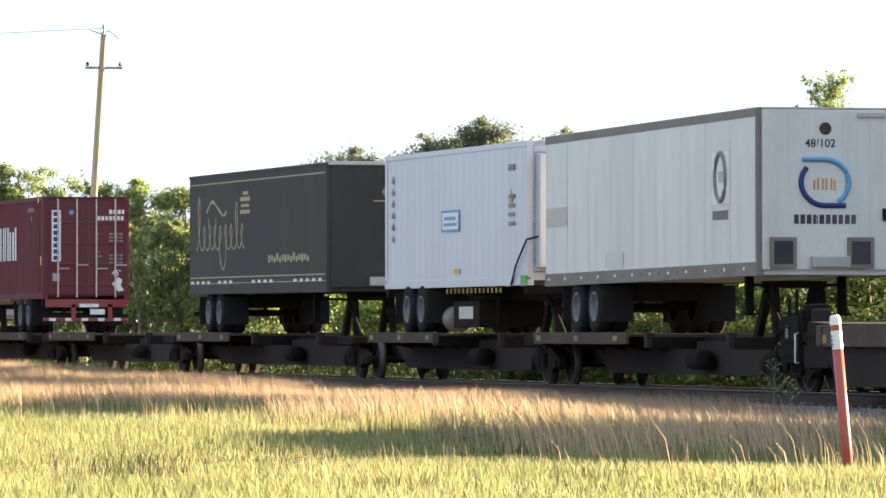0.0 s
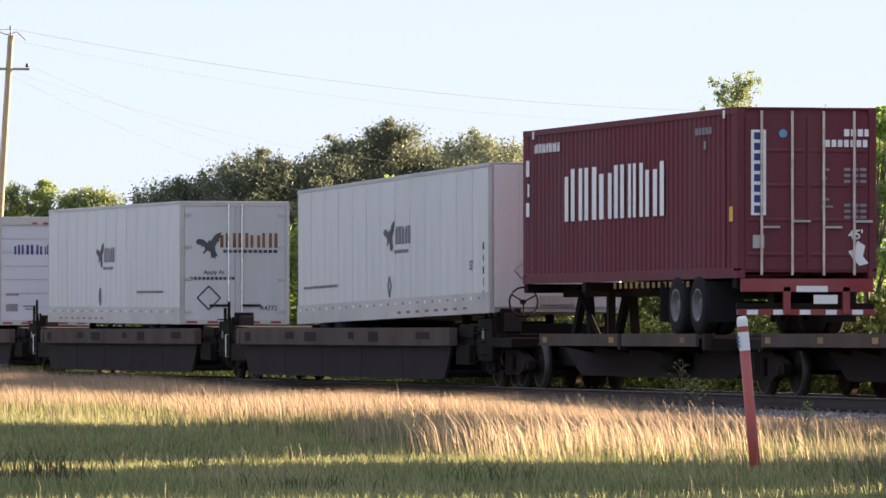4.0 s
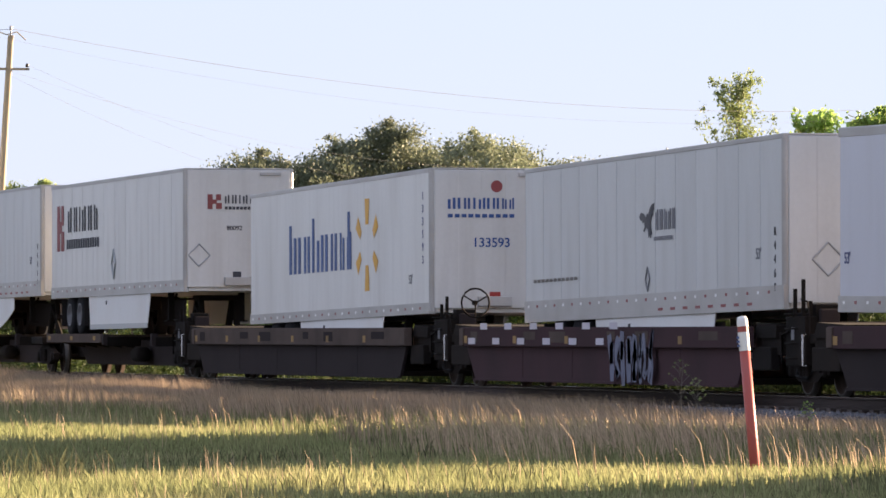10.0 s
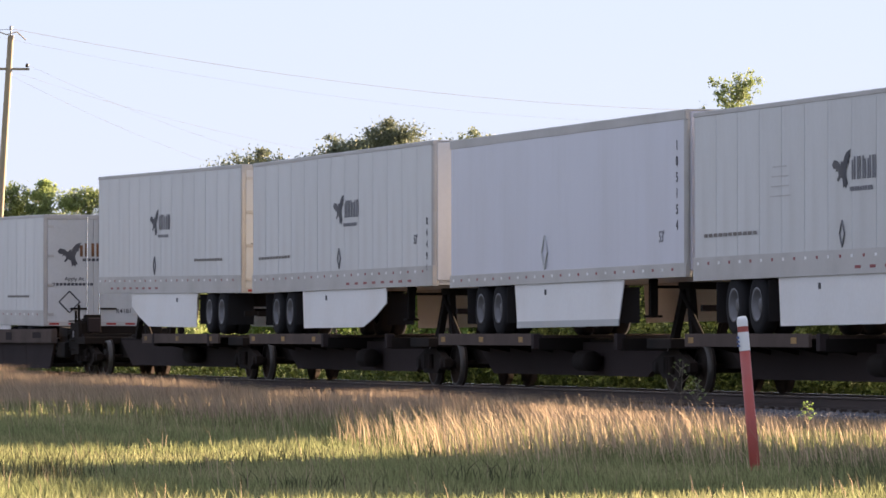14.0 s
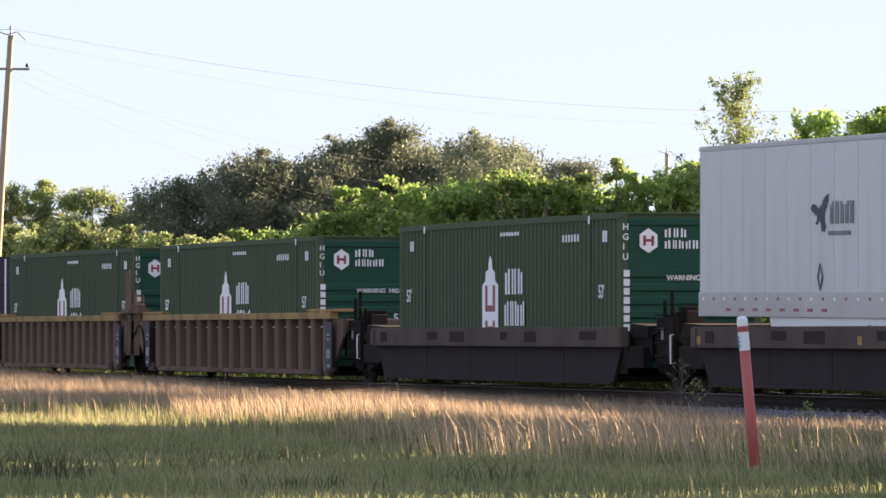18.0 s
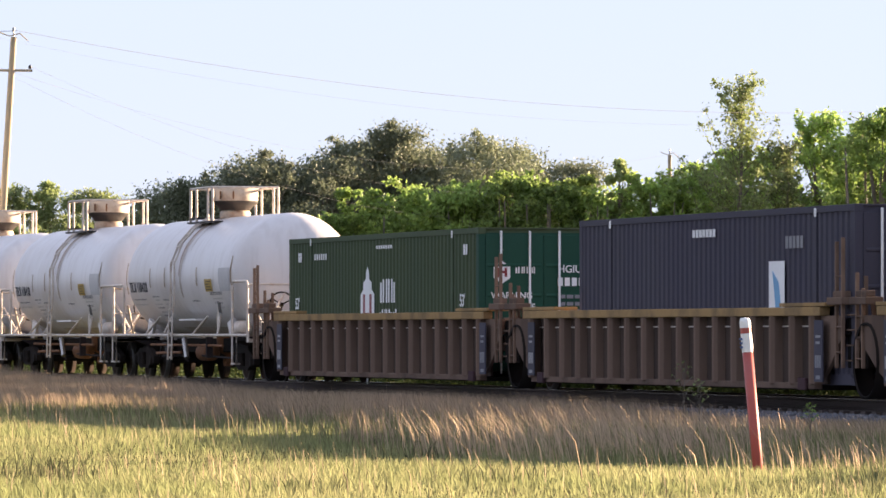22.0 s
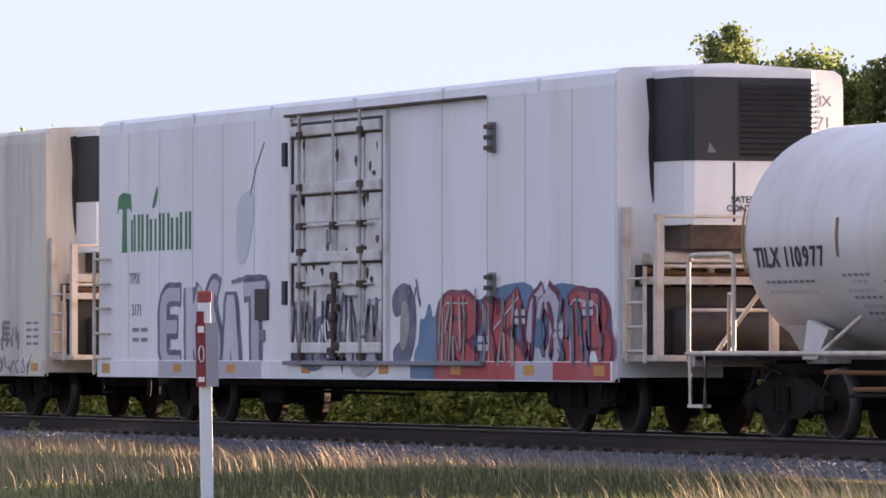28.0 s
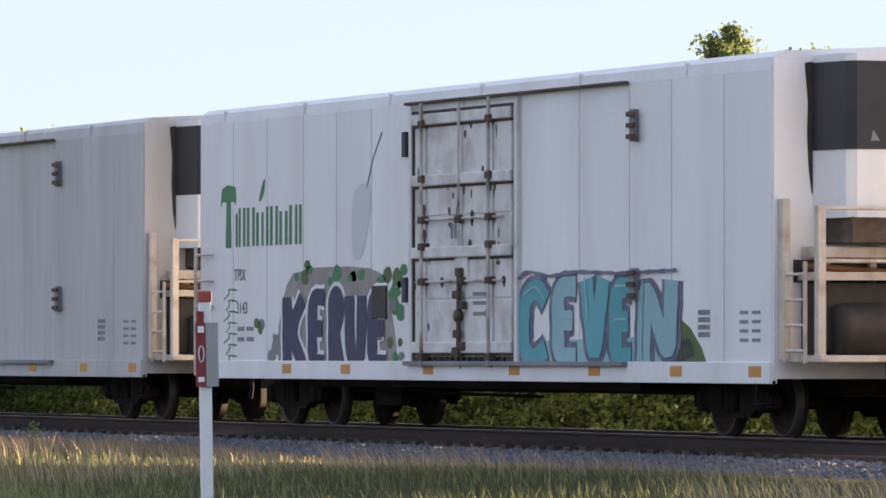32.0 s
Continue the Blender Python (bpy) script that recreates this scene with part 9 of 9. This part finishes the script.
# ---- grass ----
def blades(rng, x, y, h, width, lean, bend):
    """Three-sided blades: a quad and a tip that bends over, leaning with the wind."""
    n = len(x)
    z = np.array([ground_z(a, b) for a, b in zip(x, y)])
    a = rng.uniform(0, 2 * math.pi, n)
    lx = lean * np.cos(a) * rng.uniform(0.2, 1, n) + bend[0] * rng.uniform(0.3, 1, n)
    ly = lean * np.sin(a) * rng.uniform(0.2, 1, n) + bend[1] * rng.uniform(0.3, 1, n)
    b = rng.uniform(-0.7, 0.7, n) + 1.3
    wx, wy = np.cos(b) * width * 0.5, np.sin(b) * width * 0.5
    base = np.stack([x, y, z - 0.02], 1)
    mid = base + np.stack([lx * h * 0.3, ly * h * 0.3, h * 0.62], 1)
    top = base + np.stack([lx * h, ly * h, h], 1)
    w = np.stack([wx, wy, np.zeros(n)], 1)
    v = np.stack([base - w, base + w, mid + w * 0.8, mid - w * 0.8, top], 1).reshape(-1, 3)
    f = (np.array([(0, 1, 2), (0, 2, 3), (3, 2, 4)])[None] + (np.arange(n) * 5)[:, None, None]).reshape(-1, 3)
    return v, f


def patchy(x, y, s):
    return 0.5 + 0.25 * np.sin(x * 0.35 * s + 1.3 * np.sin(y * 0.6 * s)) + 0.25 * np.sin(y * 0.9 * s + 2 * np.sin(x * 0.23 * s + 1))


def field(name, label, material, n, xr, yr, h, width, lean, bend, seed, keep=None):
    rng = np.random.default_rng(seed)
    x, y = rng.uniform(*xr, n), rng.uniform(*yr, n)
    m = patchy(x, y, 1.0)
    ok = rng.uniform(0, 1, n) < (0.35 + 0.65 * m if keep is None else keep(x, y, m))
    x, y, m = x[ok], y[ok], m[ok]
    hh = rng.uniform(h[0], h[1], len(x)) * (0.65 + 0.5 * m)
    near = np.clip((x + 105) / 25, 0, 1) * np.clip((y - 20) / 5, 0, 1)
    bare = np.clip((y / -x - 0.33) / 0.05, 0, 1) * np.clip((y - 18.5) / 4, 0, 1)
    hh *= (1 - 0.5 * near) * (1 - 0.55 * bare)
    v, f = blades(rng, x, y, hh, width * rng.uniform(0.6, 1.3, len(x)), lean, bend)
    tagged(new(name, raw_mesh(name, v, f, material)), label, "grass", kind="stuff")


EDGE = lambda x: 17.0 + 1.0 * np.sin(x * 0.13) + 0.5 * np.sin(x * 0.41)
field("lawn_grass", "short green and straw-coloured field grass", M_LAWN, 460000, (-130, -36), (5.5, 22), (0.06, 0.17), 0.008, 0.5, (0.05, -0.1), 31, lambda x, y, m: np.clip((80 + x) / 44 + 0.95, 0.12, 1.0) * (0.5 + 0.5 * m))
field("meadow_grass", "longer green grass among the dry stalks", M_LAWN, 240000, (-230, -42), (16.2, 29.2), (0.14, 0.30), 0.009, 0.35, (0.05, -0.12), 32)
field("dry_grass", "tall dry tan grass leaning in the wind", M_DRY, 520000, (-240, -46), (15.6, 29.3), (0.24, 0.46), 0.006, 0.35, (0.06, -0.30), 33, lambda x, y, m: np.where(y > EDGE(x), 1.0, 0.05) * np.where(x > -80, 0.08 + 0.16 * (m > 0.55), 1.0) * (0.5 + 0.5 * m))
field("seed_stalks", "tall pale seed heads above the grass", M_DRY, 22000, (-200, -42), (13.5, 28.5), (0.26, 0.54), 0.0045, 0.35, (0.08, -0.42), 34, lambda x, y, m: np.where(y > EDGE(x), 0.9, 0.06) * (0.3 + 0.7 * m) * (1 - 0.85 * np.clip((y / -x - 0.33) / 0.05, 0, 1)))


field("tall_stalks", "scattered thin stalks standing over the short grass", M_DRY, 2600, (-86, -38), (7.0, 22), (0.16, 0.34), 0.0046, 0.25, (0.06, -0.22), 35, lambda x, y, m: 0.3 + 0.5 * (m > 0.6))


field("plume_grass", "tall pale plume grass leaning beside the sign post", M_DRY, 8600, (-62.5, -50.5), (15.5, 25.0), (0.34, 0.62), 0.006, 0.3, (-0.16, -0.55), 37, lambda x, y, m: np.clip(1.1 - np.abs(y - 19.4 - 0.6 * (x + 56.5)) / 2.7, 0.10, 0.9) * (0.25 + 0.75 * (m > 0.5)))
field("plume_stalks", "tall lit plumes at the field's near edge", M_DRY, 5200, (-39.0, -27.0), (9.5, 17.5), (0.26, 0.50), 0.0035, 0.35, (-0.18, -0.5), 38, lambda x, y, m: np.where((y / -x > 0.36) & (y / -x < 0.50), np.where(y / -x > 0.432, 0.08, 0.02) + 0.8 * (m > 0.55) * np.where(y / -x > 0.432, 1.0, 0.13), 0.0))


field("verge_grass", "dense dark green verge grass near the sign post", M_TUFT, 78000, (-70, -37), (13.5, 26.0), (0.10, 0.26), 0.008, 0.4, (-0.05, -0.15), 39, lambda x, y, m: np.clip((y / -x - 0.315) / 0.06, 0, 1))


def tufts():
    """Coarse green tufts near the camera."""
    rng = np.random.default_rng(36)
    vs, fs, o = [], [], 0
    for cx, cy in ((-41.5, 7.9), (-43.5, 8.3), (-39.4, 9.2), (-42.0, 11.2), (-47.0, 10.2), (-43.0, 16.6), (-45.5, 17.6), (-49.0, 18.4), (-44.8, 18.9), (-52.0, 13.2), (-56.0, 14.0), (-50.5, 11.6)):
        n = 80 if cy < 9 else 50
        near, cx, cy = cy < 9, cx * 1.17, cy * 1.17
        x, y = rng.normal(cx, 0.28, n), rng.normal(cy, 0.28, n)
        v, f = blades(rng, x, y, rng.uniform(0.12, 0.37 if near else 0.26, n), 0.0105 * rng.uniform(0.7, 1.3, n), 0.7, (0.0, 0.0))
        vs.append(v), fs.append(f + o)
        o += len(v)
    tagged(new("grass_tufts", raw_mesh("grass_tufts", np.concatenate(vs), np.concatenate(fs), M_TUFT)), "coarse green grass tufts", "grass", kind="stuff")


tufts()


def weed(x, y, h, seed, label, leaves):
    rng = np.random.default_rng(seed)
    w = thing("weed", label, "weed", "weeds by the track")
    s = Shape().tube([(0, 0, -0.05), (0.02, 0.01, h * 0.6), (0, 0.04, h)], 0.006, 5, 0.003)
    cs = []
    for k in range(14):
        a, z = k * 2.4, h * (0.45 + 0.53 * k / 14)
        d = h * 0.18 * (1.15 - k / 16)
        s.tube([(0, 0, z), (math.cos(a) * d, math.sin(a) * d, z + d * 0.9)], 0.003, 4)
        cs.append((math.cos(a) * d, math.sin(a) * d, z + d * 0.9))
    part("stem", s, M_BARK, w)
    v, f = leaf_cloud(rng, np.array(cs), np.full(14, 0.025), 150, 0.011)
    part("leaves", raw_mesh("leaves", v, f, leaves), leaves, w)
    w.location = (x, y, ground_z(x, y))


weed(-71.5, 21.16, 0.90, 41, "tall dark weed with branching seed head", M_LEAFOLIVE)
weed(-71.2, 21.26, 0.70, 42, "tall dark weed with branching seed head", M_LEAFOLIVE)
weed(-66.0, 20.94, 0.48, 43, "slim bright green weed in the grass", M_LEAF)


def motions():
    """The whole train rolls forward at an even speed."""
    for ob, u, z, pitch in MOVERS:
        walk(ob, [(t, pose(u + V_TRAIN * t, Y_TRACK, z, 0, pitch, 0)) for t in (0.0, 8.0, 16.0, 24.0, 32.0)])


motions()
